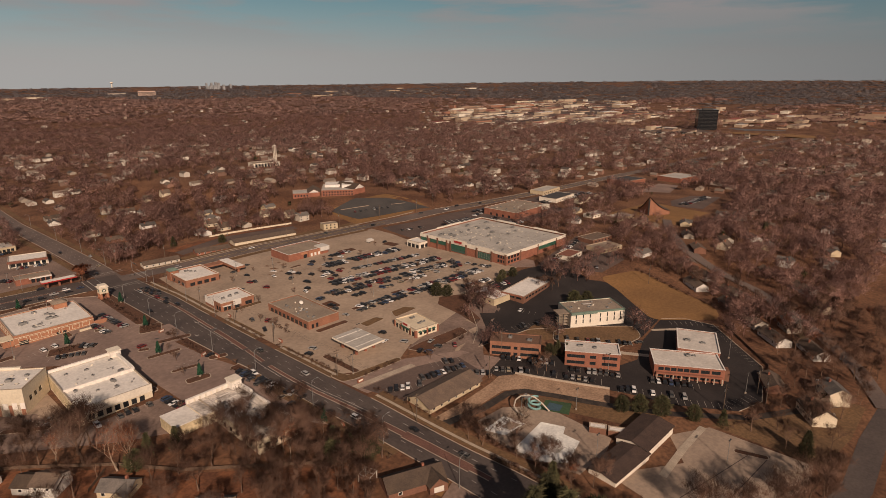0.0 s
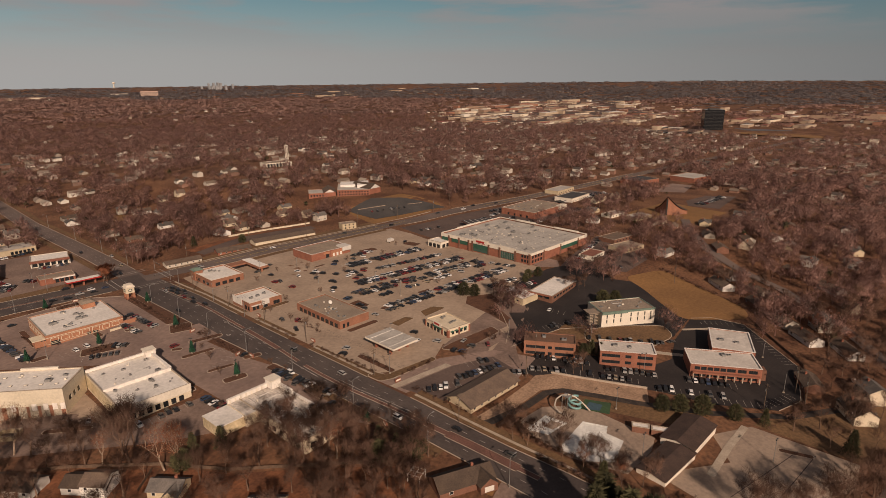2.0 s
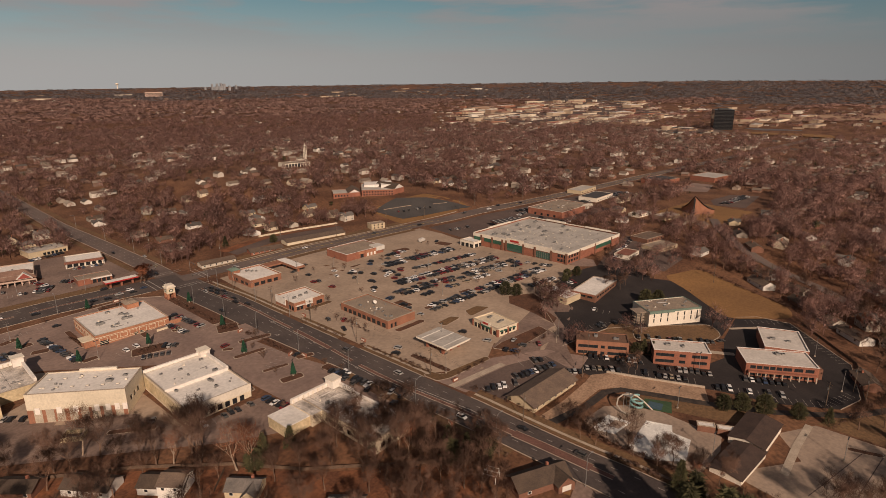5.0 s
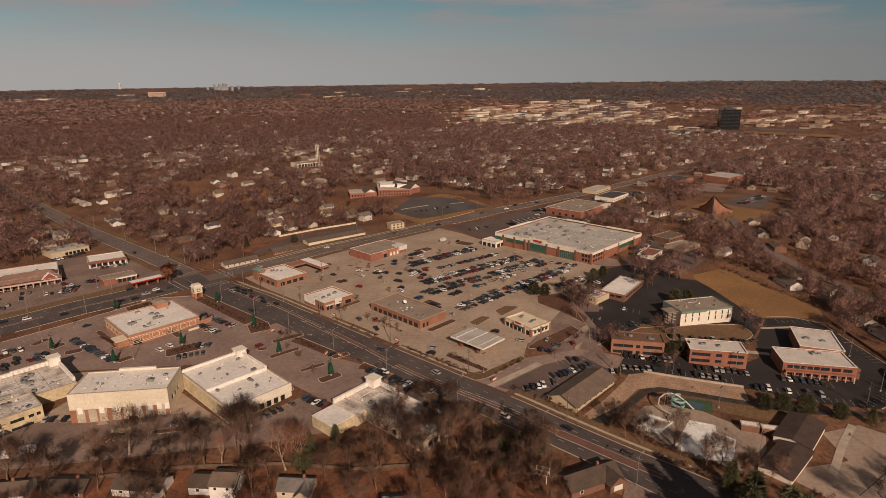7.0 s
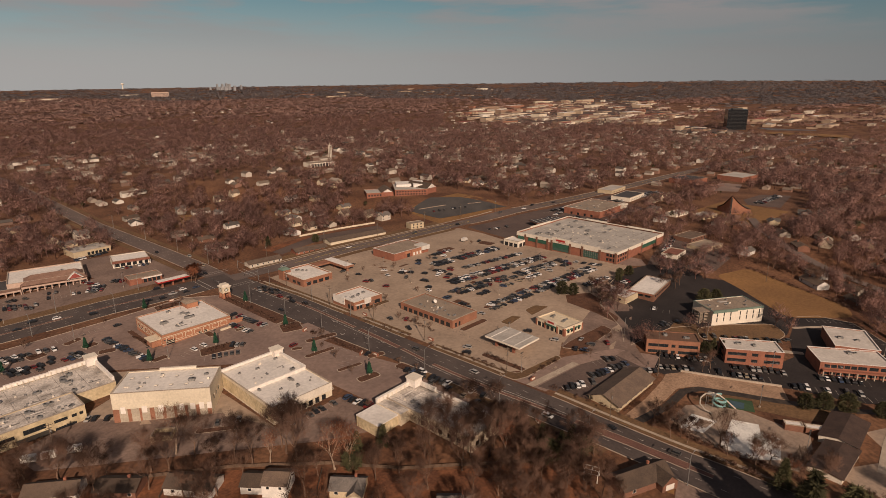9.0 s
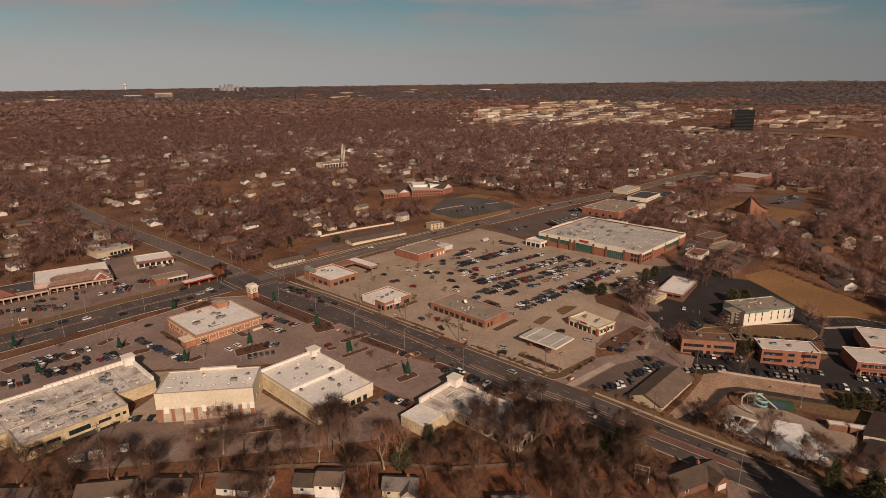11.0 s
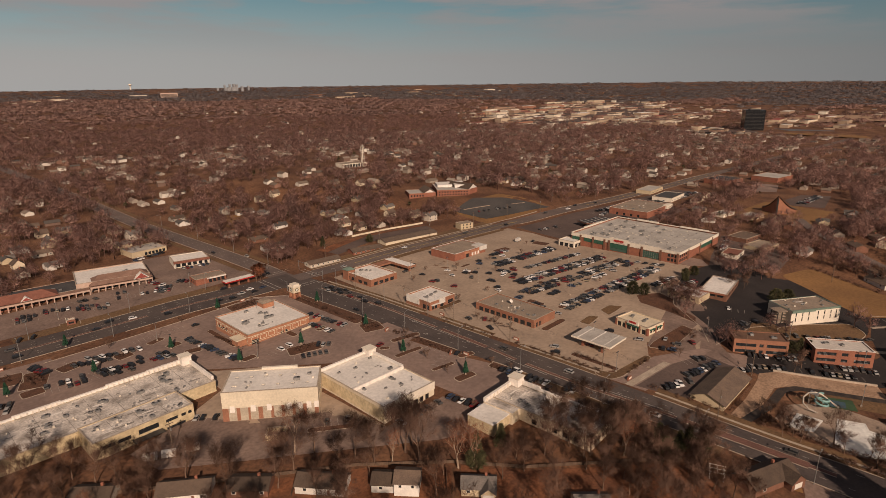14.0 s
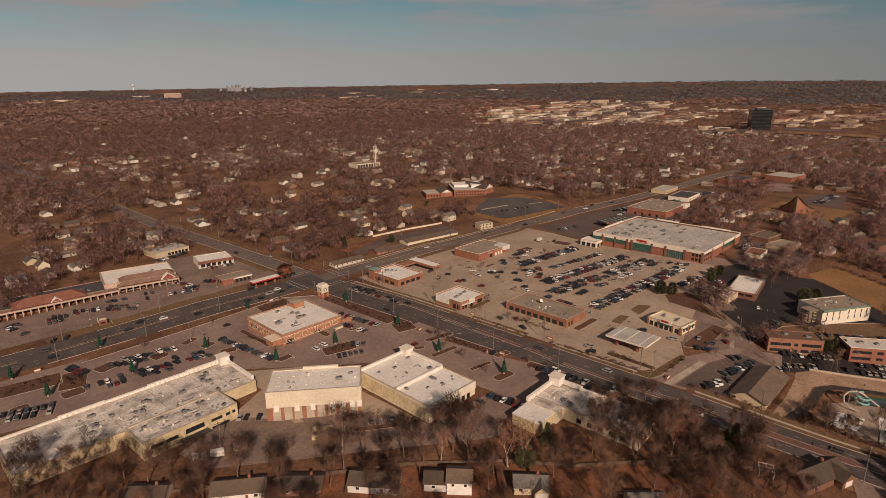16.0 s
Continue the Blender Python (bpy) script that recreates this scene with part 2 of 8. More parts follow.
M["white"] = mat("white_paint", (0.68, 0.635, 0.565), (0.58, 0.54, 0.485), 0.3, 0.8, 2.0, 0.06, random_tint=0.12)
M["siding"] = mat("house_siding", (0.46, 0.405, 0.33), (0.36, 0.315, 0.26), 0.3, 0.85, 2.0, 0.1, random_tint=0.3)
M["green"] = mat("green_panel", (0.035, 0.105, 0.07), (0.028, 0.085, 0.057), 0.3, 0.6, 2.0, 0.1)
M["copper"] = mat("green_metal_roof", (0.16, 0.215, 0.17), (0.12, 0.17, 0.135), 0.3, 0.6, 2.0, 0.1)
M["red"] = mat("red_metal", (0.42, 0.035, 0.03), (0.36, 0.03, 0.026), 0.3, 0.5, 2.0, 0.1)
M["red_dull"] = mat("faded_red_paint", (0.30, 0.07, 0.055), (0.25, 0.06, 0.047), 0.3, 0.8, 2.0, 0.12)
M["red_shingle"] = mat("red_brown_shingles", (0.235, 0.098, 0.067), (0.19, 0.078, 0.055), 0.3, 0.95, 2.0, 0.2, 0.2)
M["strip_roof"] = mat("faded_brown_roofing", (0.25, 0.150, 0.110), (0.19, 0.112, 0.083), 0.25, 0.95, 2.0, 0.2, 0.2)
M["metal"] = mat("galvanised_metal", (0.36, 0.35, 0.33), (0.28, 0.27, 0.255), 0.5, 0.5, 2.0, 0.15, metal=0.6)
M["dark_metal"] = mat("dark_painted_metal", (0.06, 0.055, 0.05), (0.045, 0.042, 0.04), 0.5, 0.55, 2.0, 0.15)
M["wood_pole"] = mat("weathered_pole_wood", (0.16, 0.115, 0.082), (0.12, 0.088, 0.064), 0.6, 0.95, 3.0, 0.2)
M["fence"] = mat("weathered_fence_wood", (0.14, 0.09, 0.06), (0.10, 0.066, 0.046), 0.5, 0.95, 2.0, 0.25)
M["glass"] = glass("dark_window_glass")
M["glass_green"] = glass("green_shopfront_glass", (0.05, 0.10, 0.08), 0.12)
M["bark"] = mat("grey_brown_bark", (0.18, 0.110, 0.074), (0.12, 0.074, 0.051), 0.5, 0.97, 4.0, 0.25, random_tint=0.25)
M["pale_bark"] = mat("pale_sycamore_bark", (0.38, 0.29, 0.21), (0.27, 0.19, 0.135), 0.6, 0.95, 4.0, 0.25)
M["twig"] = thin(mat("bare_twigs", (0.195, 0.115, 0.082), (0.135, 0.080, 0.059), 0.05, 0.97, 0.5, 0.2, random_tint=0.3, spec=0.1))
M["twig_red"] = thin(mat("russet_leaf_twigs", (0.30, 0.115, 0.062), (0.24, 0.097, 0.056), 0.05, 0.97, 0.5, 0.2, random_tint=0.2, spec=0.1))
M["needle"] = mat("conifer_needles", (0.074, 0.066, 0.030), (0.050, 0.048, 0.022), 0.4, 0.95, 2.0, 0.3, random_tint=0.3)
M["fir"] = mat("decorated_fir_green", (0.014, 0.060, 0.030), (0.010, 0.042, 0.023), 0.6, 0.9, 3.0, 0.25)
M["pool_white"] = mat("painted_pool_shell", (0.74, 0.72, 0.66), (0.56, 0.54, 0.50), 0.15, 0.8, 1.0, 0.12)
M["pink_render"] = mat("pink_render", (0.50, 0.36, 0.285), (0.44, 0.31, 0.245), 0.1, 0.9, 0.5, 0.1)
# distance haze over the skyline, held in this grey base colour
M["tower_haze"] = mat("tower_cladding", (0.30, 0.30, 0.305), (0.24, 0.245, 0.25), 0.02, 0.7, 0.1, 0.15)
M["teal"] = mat("teal_fibreglass", (0.22, 0.40, 0.38), (0.19, 0.35, 0.33), 0.4, 0.5, 2.0, 0.1)
M["court_green"] = mat("court_green", (0.045, 0.085, 0.04), (0.038, 0.07, 0.035), 0.2, 0.9, 1.0, 0.15)
M["court_blue"] = mat("court_blue", (0.05, 0.09, 0.11), (0.045, 0.08, 0.10), 0.2, 0.9, 1.0, 0.15)
M["water"] = mat("pond_water", (0.10, 0.10, 0.10), (0.08, 0.08, 0.085), 0.01, 0.5, 0.05, 0.1, spec=0.4)
M["creek"] = mat("shaded_creek_bed", (0.035, 0.028, 0.024), (0.06, 0.045, 0.035), 0.3, 0.7, 2.0, 0.3)
M["clay"] = mat("bare_clay_bank", (0.37, 0.240, 0.156), (0.28, 0.178, 0.115), 0.15, 0.95, 1.0, 0.25, 0.3)
M["rec_lot"] = mat("old_tan_asphalt", (0.34, 0.255, 0.19), (0.26, 0.192, 0.145), 0.05, 0.9, 0.7, 0.14, 0.05)
M["black_glass"] = glass("black_curtain_glass", (0.012, 0.014, 0.016), 0.15)
M["rubber"] = mat("tyre_rubber", (0.02, 0.02, 0.02), (0.028, 0.027, 0.026), 1.0, 0.9)

# ---- the lie of the land ----
ANCHORS = ((73, -190, -3), (4, -55, -2), (216, -135, 2), (190, -250, -3.5), (130, -273, -6.5), (0, -125, -1), (122, -176, -1.5),
           (-136, 69, -8.5), (-60, 90, -8), (-118, 20, -8.5), (159, -57, 0), (158, 96, 0), (-125, -73, -8), (34, -262, -7),
           (136, -314, -11), (180, -300, -8.5), (85, -275, -9), (216, 35, 0), (125, -352, -12), (317, 147, 12), (340, 380, 14),
           (362, -27, 3), (470, -130, 4), (440, 39, 3), (-54, 134, -5), (-11, 146, -3), (-70, -40, -5.5), (-60, -150, -5.5),
           (-110, -180, -9), (20, 60, -4.5))
ANC = np.array(ANCHORS, float)


def heights(xs, ys):
    """Ground heights for arrays of plan positions; past 1.8 km the land climbs gently to the horizon."""
    xs, ys = np.asarray(xs, float), np.asarray(ys, float)
    s, w = np.zeros_like(xs), np.zeros_like(xs)
    for a, b, c in ANC:
        d = (xs - a) ** 2 + (ys - b) ** 2
        k = np.exp(-d / 3600.0) + 2e-4 / (1 + d / 1e4) ** 2
        s, w = s + k * c, w + k
    z = s / w
    ex, ey = xs + 160, ys + 335
    r = np.hypot(ex, ey)
    q = np.clip((r - 1800) / 2950.0, 0, 0.995)
    d = 1800 - 5000 * np.log(1 - q)
    tilt = np.clip((np.degrees(np.arctan2(ex, ey)) - 55) * 0.8, -38, 12)
    return np.where(r > 1800, 135 - (135 - z) * r / np.maximum(d, 1) + tilt * q, z)


def T(x, y):
    return float(heights(np.array([x]), np.array([y]))[0])


# ---- building blocks ----
def part(name, bm, material, parent=None, label="", smooth=False):
    """Links a bmesh, or a ready mesh, as one mesh object under a thing or a part."""
    if isinstance(bm, bmesh.types.BMesh):
        me = bpy.data.meshes.new(name)
        bm.to_mesh(me)
        bm.free()
    else:
        me = bm
    for m in (material if isinstance(material, (list, tuple)) else [material]):
        if len(me.materials) < (len(material) if isinstance(material, (list, tuple)) else 1):
            me.materials.append(m)
    if smooth:
        me.polygons.foreach_set("use_smooth", [True] * len(me.polygons))
    ob = new(name, me)
    ob.parent = parent
    if label:
        ob["label"] = label
    return ob


def thing(name, x, y, z, rz=0.0, label="", category="", group="", kind=""):
    ob = new(name)
    ob.empty_display_size = 0.5
    ob.matrix_basis = pose(x, y, z, 0, 0, rz)
    return tagged(ob, label, category, group, kind)


def box(bm, x0, x1, y0, y1, z0, z1, bottom=False):
    v = [bm.verts.new((x, y, z)) for z in (z0, z1) for x, y in ((x0, y0), (x1, y0), (x1, y1), (x0, y1))]
    for q in ((4, 5, 6, 7), (0, 1, 5, 4), (1, 2, 6, 5), (2, 3, 7, 6), (3, 0, 4, 7)) + (((3, 2, 1, 0),) if bottom else ()):
        bm.faces.new([v[i] for i in q])
    return v


def boxes(*rows, bottom=False):
    bm = bmesh.new()
    for r in rows:
        box(bm, *r, bottom=bottom)
    return bm


def tube(bm, p, q, r0, r1, sides=6, cap=True):
    p, q = Vector(p), Vector(q)
    ax = (q - p).normalized()
    u = ax.cross(Vector((0, 0, 1)) if abs(ax.z) < 0.9 else Vector((1, 0, 0))).normalized()
    w = ax.cross(u)
    a = [bm.verts.new(p + (u * math.cos(k) + w * math.sin(k)) * r0) for k in (2 * math.pi * i / sides for i in range(sides))]
    b = [bm.verts.new(q + (u * math.cos(k) + w * math.sin(k)) * r1) for k in (2 * math.pi * i / sides for i in range(sides))]
    for i in range(sides):
        bm.faces.new((a[i], a[(i + 1) % sides], b[(i + 1) % sides], b[i]))
    if cap:
        bm.faces.new(b)


def drape(bm, cell, dz):
    """Cuts a flat bmesh along a grid and lays it on the land, dz above it."""
    xs, ys = [v.co.x for v in bm.verts], [v.co.y for v in bm.verts]
    for lo, hi, n in ((min(xs), max(xs), (1, 0, 0)), (min(ys), max(ys), (0, 1, 0))):
        k = math.floor(lo / cell) + 1
        while k * cell < hi:
            geom = bm.verts[:] + bm.edges[:] + bm.faces[:]
            bmesh.ops.bisect_plane(bm, geom=geom, plane_co=Vector(n) * (k * cell), plane_no=n)
            k += 1
    hs = heights([v.co.x for v in bm.verts], [v.co.y for v in bm.verts])
    for v, h in zip(bm.verts, hs):
        v.co.z = h + dz


def flat(pts):
    bm = bmesh.new()
    vs = [bm.verts.new((x, y, 0)) for x, y in pts]
    f = bm.faces.new(vs)
    if f.normal.z < 0:
        f.normal_flip()
    f.normal_update()
    if f.normal.z < 0:
        bmesh.ops.reverse_faces(bm, faces=[f])
    return bm


def sheet(name, pts, material, dz, label="", category="", parent=None, cell=10.0):
    """A paved or planted area of the given outline that follows the land."""
    bm = flat(pts)
    drape(bm, cell, dz)
    ob = part(name, bm, material, parent)
    return ob if parent else tagged(ob, label, category, kind="structure")


def rounded(pts, r=1.5, n=4):
    out = []
    k = len(pts)
    for i in range(k):
        p, a, b = Vector(pts[i]), Vector(pts[i - 1]), Vector(pts[(i + 1) % k])
        da, db = a - p, b - p
        rr = min(r, da.length * 0.45, db.length * 0.45)
        s, e = p + da.normalized() * rr, p + db.normalized() * rr
        for j in range(n + 1):
            t = j / n
            out.append(tuple(s * (1 - t) ** 2 + p * 2 * t * (1 - t) + e * t ** 2))
    return out


def kerbed(name, pts, material, label, height=0.16, kerb=0.42, category="traffic island", r=1.6):
    """A raised bed with a concrete kerb all round."""
    pts = rounded(pts, r)
    cx, cy = sum(p[0] for p in pts) / len(pts), sum(p[1] for p in pts) / len(pts)
    root = thing(name, 0, 0, 0, 0, label, category, kind="structure")
    bm = bmesh.new()
    hs = heights([p[0] for p in pts], [p[1] for p in pts])
    ring = []
    for (x, y), h in zip(pts, hs):
        d = Vector((cx - x, cy - y)).normalized() * kerb
        ring.append([bm.verts.new((x, y, h - 0.1)), bm.verts.new((x, y, h + height)), bm.verts.new((x + d.x, y + d.y, h + height))])
    for i in range(len(ring)):
        a, b = ring[i], ring[(i + 1) % len(ring)]
        bm.faces.new((a[0], b[0], b[1], a[1]))
        bm.faces.new((a[1], b[1], b[2], a[2]))
    bmesh.ops.recalc_face_normals(bm, faces=bm.faces)
    part("kerb", bm, M["concrete"], root)
    inner = []
    for x, y in pts:
        d = Vector((cx - x, cy - y)).normalized() * kerb
        inner.append((x + d.x, y + d.y))
    bm = flat(inner)
    drape(bm, 10.0, height - 0.02)
    part("bed", bm, material, root)
    return root


def ribbon(line, width, shift=0.0):
    """Left and right edges of a strip along a polyline, moved sideways by shift (to the right of its course)."""
    L, R = [], []
    for i, p in enumerate(line):
        p = Vector(p)
        a, b = Vector(line[max(i - 1, 0)]), Vector(line[min(i + 1, len(line) - 1)])
        d = (b - a).normalized()
        n = Vector((d.y, -d.x))
        L.append(tuple(p + n * (shift - width / 2)))
        R.append(tuple(p + n * (shift + width / 2)))
    return L, R


def dense(line, step=8.0):
    out = []
    for p, q in zip(line, line[1:]):
        p, q = Vector(p), Vector(q)
        n = max(1, int((q - p).length / step))
        out += [tuple(p.lerp(q, i / n)) for i in range(n)]
    return out + [tuple(line[-1])]


def strip(name, line, width, material, dz, shift=0.0, parent=None, label="", category="", thick=0.0):
    L, R = ribbon(dense(line), width, shift)
    bm = bmesh.new()
    hl, hr = heights(*zip(*L)), heights(*zip(*R))
    rows = []
    for (x0, y0), (x1, y1), a, b in zip(L, R, hl, hr):
        row = [bm.verts.new((x0, y0, a + dz)), bm.verts.new((x1, y1, b + dz))]
        if thick:
            row = [bm.verts.new((x0, y0, a + dz - thick))] + row + [bm.verts.new((x1, y1, b + dz - thick))]
        rows.append(row)
    for a, b in zip(rows, rows[1:]):
        for i in range(len(a) - 1):
            bm.faces.new((a[i], a[i + 1], b[i + 1], b[i]))
    bmesh.ops.recalc_face_normals(bm, faces=bm.faces)
    if sum(f.normal.z for f in bm.faces) < 0:
        bmesh.ops.reverse_faces(bm, faces=bm.faces)
    ob = part(name, bm, material, parent)
    return ob if parent else tagged(ob, label, category, kind="structure")


def dashes(name, line, shift, length, gap, width, material, dz, parent, start=0.0, end=1e9):
    bm = bmesh.new()
    pts = dense(line, 1.2)
    s, nxt = 0.0, start
    quads = []
    for p, q in zip(pts, pts[1:]):
        p, q = Vector(p), Vector(q)
        d = q - p
        while nxt < s + d.length and nxt < end:
            u = d.normalized()
            n = Vector((u.y, -u.x))
            c = p + u * (nxt - s) + n * shift
            quads.append([c - n * width / 2, c + n * width / 2, c + n * width / 2 + u * length, c - n * width / 2 + u * length])
            nxt += length + gap
        s += d.length
    flatq = [v for q in quads for v in q]
    hs = heights([v.x for v in flatq], [v.y for v in flatq])
    vs = [bm.verts.new((v.x, v.y, h + dz)) for v, h in zip(flatq, hs)]
    for i in range(0, len(vs), 4):
        bm.faces.new(vs[i:i + 4])
    return part(name, bm, material, parent)


# ---- the ground, one sheet to the horizon ----
def ground_sheet():
    ax = np.unique(np.concatenate([np.arange(-300, 560, 5.0), [-360, -450, -600, -800, -1100, -1600, 620, 700, 820, 960, 1120, 1300, 1500, 1800, 2200, 2600, 3100, 3600, 4100, 4700]]))
    ay = np.unique(np.concatenate([np.arange(-430, 480, 5.0), [-480, -560, -700, -900, -1300, 520, 600, 700, 820, 960, 1120, 1300, 1500, 1800, 2200, 2600, 3100, 3600, 4100, 4700]]))
    X, Y = np.meshgrid(ax, ay)
    H = heights(X.ravel(), Y.ravel())
    co = np.stack([X.ravel(), Y.ravel(), H], -1)
    nx, ny = len(ax), len(ay)
    i = np.arange(nx * ny).reshape(ny, nx)
    q = np.stack([i[:-1, :-1], i[:-1, 1:], i[1:, 1:], i[1:, :-1]], -1).reshape(-1, 4)
    me = bpy.data.meshes.new("ground")
    me.from_pydata(co.tolist(), [], q.tolist())
    ob = part("ground", me, M["dirt"])
    tagged(ob, "brown winter ground of leaf litter and dormant grass", "ground", kind="structure")


ground_sheet()

# ---- roads ----
MAIN = [(46, -395), (40, -325), (36, -275), (33.6, -247), (32.3, -231), (30.8, -215), (28, -193), (26.5, -175), (24, -153), (20.3, -112), (17.6, -70),
        (16.3, -35), (16, 10), (16, 60), (15, 111), (10.7, 187), (3.3, 313), (2.6, 366), (0, 520), (-6, 900), (-10, 1500)]
CROSS = [(-420, 82), (-260, 80), (-160, 78), (-60, 76), (-10, 69), (20, 66), (72, 62), (110, 55), (147, 50), (206, 47), (252, 44), (322, 32), (430, 22),
         (535, 15), (700, 10), (1000, 0), (1500, -20)]
WEST = [(30, -395), (27, -325), (25.5, -275), (24.5, -250), (22.5, -227), (18, -195), (15.5, -170), (13.5, -140), (10, -112), (7, -72), (6, -40), (5, 0), (4.5, 30), (4, 60)]
EAST = [(54, -395), (49, -325), (46, -275), (43.5, -253), (41.5, -230), (39.5, -205), (36.5, -178), (34.5, -150), (32.5, -120), (31.2, -75), (30.6, -40), (31, 0), (29.5, 30), (28, 60)]
MID = [(35.8, -271), (34.5, -254), (33, -238), (30.5, -220), (28.5, -205), (26, -190), (23.8, -178), (21.8, -158), (21.3, -137), (22.3, -115), (22.8, -90), (23, -60), (23.6, -35), (23.4, -9), (22, 15), (21, 36)]
sheet("road", WEST + EAST[::-1], M["road"], 0.06, "worn dark asphalt arterial road with painted lanes", "road")
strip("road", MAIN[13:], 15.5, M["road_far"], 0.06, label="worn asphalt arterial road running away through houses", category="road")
strip("road", CROSS[:6], 27.0, M["road"], 0.10, label="worn asphalt cross street with brick median", category="road")
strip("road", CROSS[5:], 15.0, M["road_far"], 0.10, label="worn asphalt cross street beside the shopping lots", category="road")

marks = thing("lane_markings", 0, 0, 0, 0, "white painted lane dashes and lines on asphalt", "road marking", kind="structure")
dashes("lane_dash", WEST[:7], 5.2, 2.6, 6.4, 0.17, M["paint_white"], 0.10, marks)
dashes("lane_dash", WEST[6:-1], 4.8, 2.6, 6.4, 0.17, M["paint_white"], 0.10, marks)
dashes("lane_dash", WEST[8:-1], 9.6, 2.6, 6.4, 0.17, M["paint_white"], 0.10, marks)
dashes("lane_dash", EAST[:-1], -4.3, 2.6, 6.4, 0.17, M["paint_white"], 0.10, marks)
dashes("lane_dash", EAST[5:9], -8.0, 2.6, 6.4, 0.17, M["paint_white"], 0.10, marks)
for line, s0, s1, sh in ((MID, 60, 108, 2.6), (MID, 118, 142, -2.4), (MID, 178, 215, -2.6), (MID, 262, 306, -2.6)):
    dashes("lane_line", line, sh, 1.3, 0.0, 0.26, M["paint_white"], 0.10, marks, s0, s1)
for sh in (-3.6, 0.0, 3.6):
    dashes("lane_dash", MAIN[14:], sh, 2.6, 6.4, 0.17, M["paint_white"], 0.10, marks)
for sh in (-9.0, -5.6, 5.6, 9.0):
    dashes("lane_dash", CROSS[:5], sh, 2.6, 6.4, 0.17, M["paint_white"], 0.14, marks)
for sh in (-4.0, 4.0):
    dashes("lane_dash", CROSS[6:], sh, 2.6, 6.4, 0.17, M["paint_white"], 0.14, marks)
for sh in (-0.25, 0.25):
    dashes("centre_line", CROSS[6:], sh, 1.2, 0.0, 0.18, M["paint_yellow"], 0.14, marks)
for x in (4, 29):
    dashes("crossing_line", [(x - 4, 45), (x + 4, 45)], 0, 8, 1, 0.5, M["paint_white"], 0.13, marks)
for y0 in (47.5, 51):
    dashes("crossing_line", [(5, y0), (28, y0)], 0, 1.3, 0, 0.4, M["paint_white"], 0.13, marks)
for y0 in (85, 88.5):
    dashes("crossing_line", [(6, y0), (27, y0)], 0, 1.3, 0, 0.4, M["paint_white"], 0.17, marks)
for x0 in (2, -1.5, 33, 36.5):
    dashes("crossing_line", [(x0, 54), (x0, 80)], 0, 1.3, 0, 0.4, M["paint_white"], 0.17, marks)


def turn_arrow(x, y, ang):
    bm = bmesh.new()
    c, s = math.cos(radians(ang)), math.sin(radians(ang))
    for poly in (((-0.2, -1.6), (0.2, -1.6), (0.2, 0.5), (-0.2, 0.5)), ((-0.2, 0.1), (-0.2, 0.6), (-1.1, 0.6), (-1.1, 0.1)), ((-1.1, -0.3), (-1.1, 1.0), (-2.0, 0.35))):
        bm.faces.new([bm.verts.new((x + c * a - s * b, y + s * a + c * b, T(x, y) + 0.105)) for a, b in poly])
    part("turn_arrow", bm, M["paint_white"], marks)


for ax_, ay_, aa in ((21.5, -20, 0), (21.2, -60, 0), (20.5, -103, 180), (25.5, -180, 0), (30.2, -232, 180), (12, -78, 180)):
    turn_arrow(ax_, ay_, aa)

# red brick medians with concrete noses
def median(line, width, label):
    root = thing("median", 0, 0, 0, 0, label, "median", kind="structure")
    strip("kerb", line, width + 0.5, M["concrete"], 0.17, parent=root, thick=0.15)
    strip("paving", line, width, M["paver"], 0.19, parent=root)


def along(line, y):
    """The point of a polyline at that y."""
    for p, q in zip(line, line[1:]):
        if min(p[1], q[1]) <= y <= max(p[1], q[1]):
            k = (y - p[1]) / (q[1] - p[1])
            return (p[0] + k * (q[0] - p[0]), y)
    return line[-1]


for y0, y1, w in ((-271, -262, 2.2), (-262, -228, 4.2), (-228, -216, 2.6), (-213, -140, 1.6), (-134, -116, 1.6), (-114, -80, 2.4), (-76, 34, 1.5)):
    pts = [along(MID, y) for y in np.linspace(y0, y1, 7)]
    median(pts, w, "red brick paved median with pale concrete kerb")
for x0, x1 in ((-300, -165), (-150, -80), (-72, -14)):
    pts = [(x, along([(b, a) for a, b in CROSS], x)[0] + 0.5) for x in np.linspace(x0, x1, 6)]
    median(pts, 1.6, "red brick paved median in the cross street")


def side_line(line, off, y0, y1):
    """A line beside a road, off metres to the right of its course."""
    a, b = ribbon(line, 0.0, off)
    return [p for p in a if y0 <= p[1] <= y1]


def kerb_line(pts, label="pale concrete kerb along the road"):
    ob = strip("kerb", pts, 0.35, M["concrete"], 0.2, thick=0.2, label=label, category="kerb")


DM, DW, DE = dense(MAIN, 6), dense(WEST, 6), dense(EAST, 6)
for off, y0, y1 in ((0.1, -400, -196), (0.1, -177, -121), (0.1, -112, -68), (0.1, -58, 48), (-0.1, -400, -126), (-0.1, -112, -74), (-0.1, -52, 48)):
    kerb_line(side_line(DE if off > 0 else DW, off, y0, y1))
for off, y0, y1 in ((7.9, 92, 700), (-7.9, 92, 700)):
    kerb_line(side_line(DM, off, y0, y1))
for off, y0, y1 in ((2.2, -300, -196), (2.4, -177, -121), (2.4, -112, -66), (2.4, -58, 44)):
    strip("pavement", side_line(DE, off + 1.2, y0, y1), 1.5, M["concrete"], 0.17, label="concrete pavement beside the arterial road", category="pavement")
strip("verge", side_line(DE, 4.5, -300, -197), 7.0, M["lawn"], 0.13, label="dormant grass verge beside the road", category="verge")
strip("verge", side_line(DE, 3.0, -172, -121), 5.4, M["lawn"], 0.13, label="dormant grass verge beside the road", category="verge")
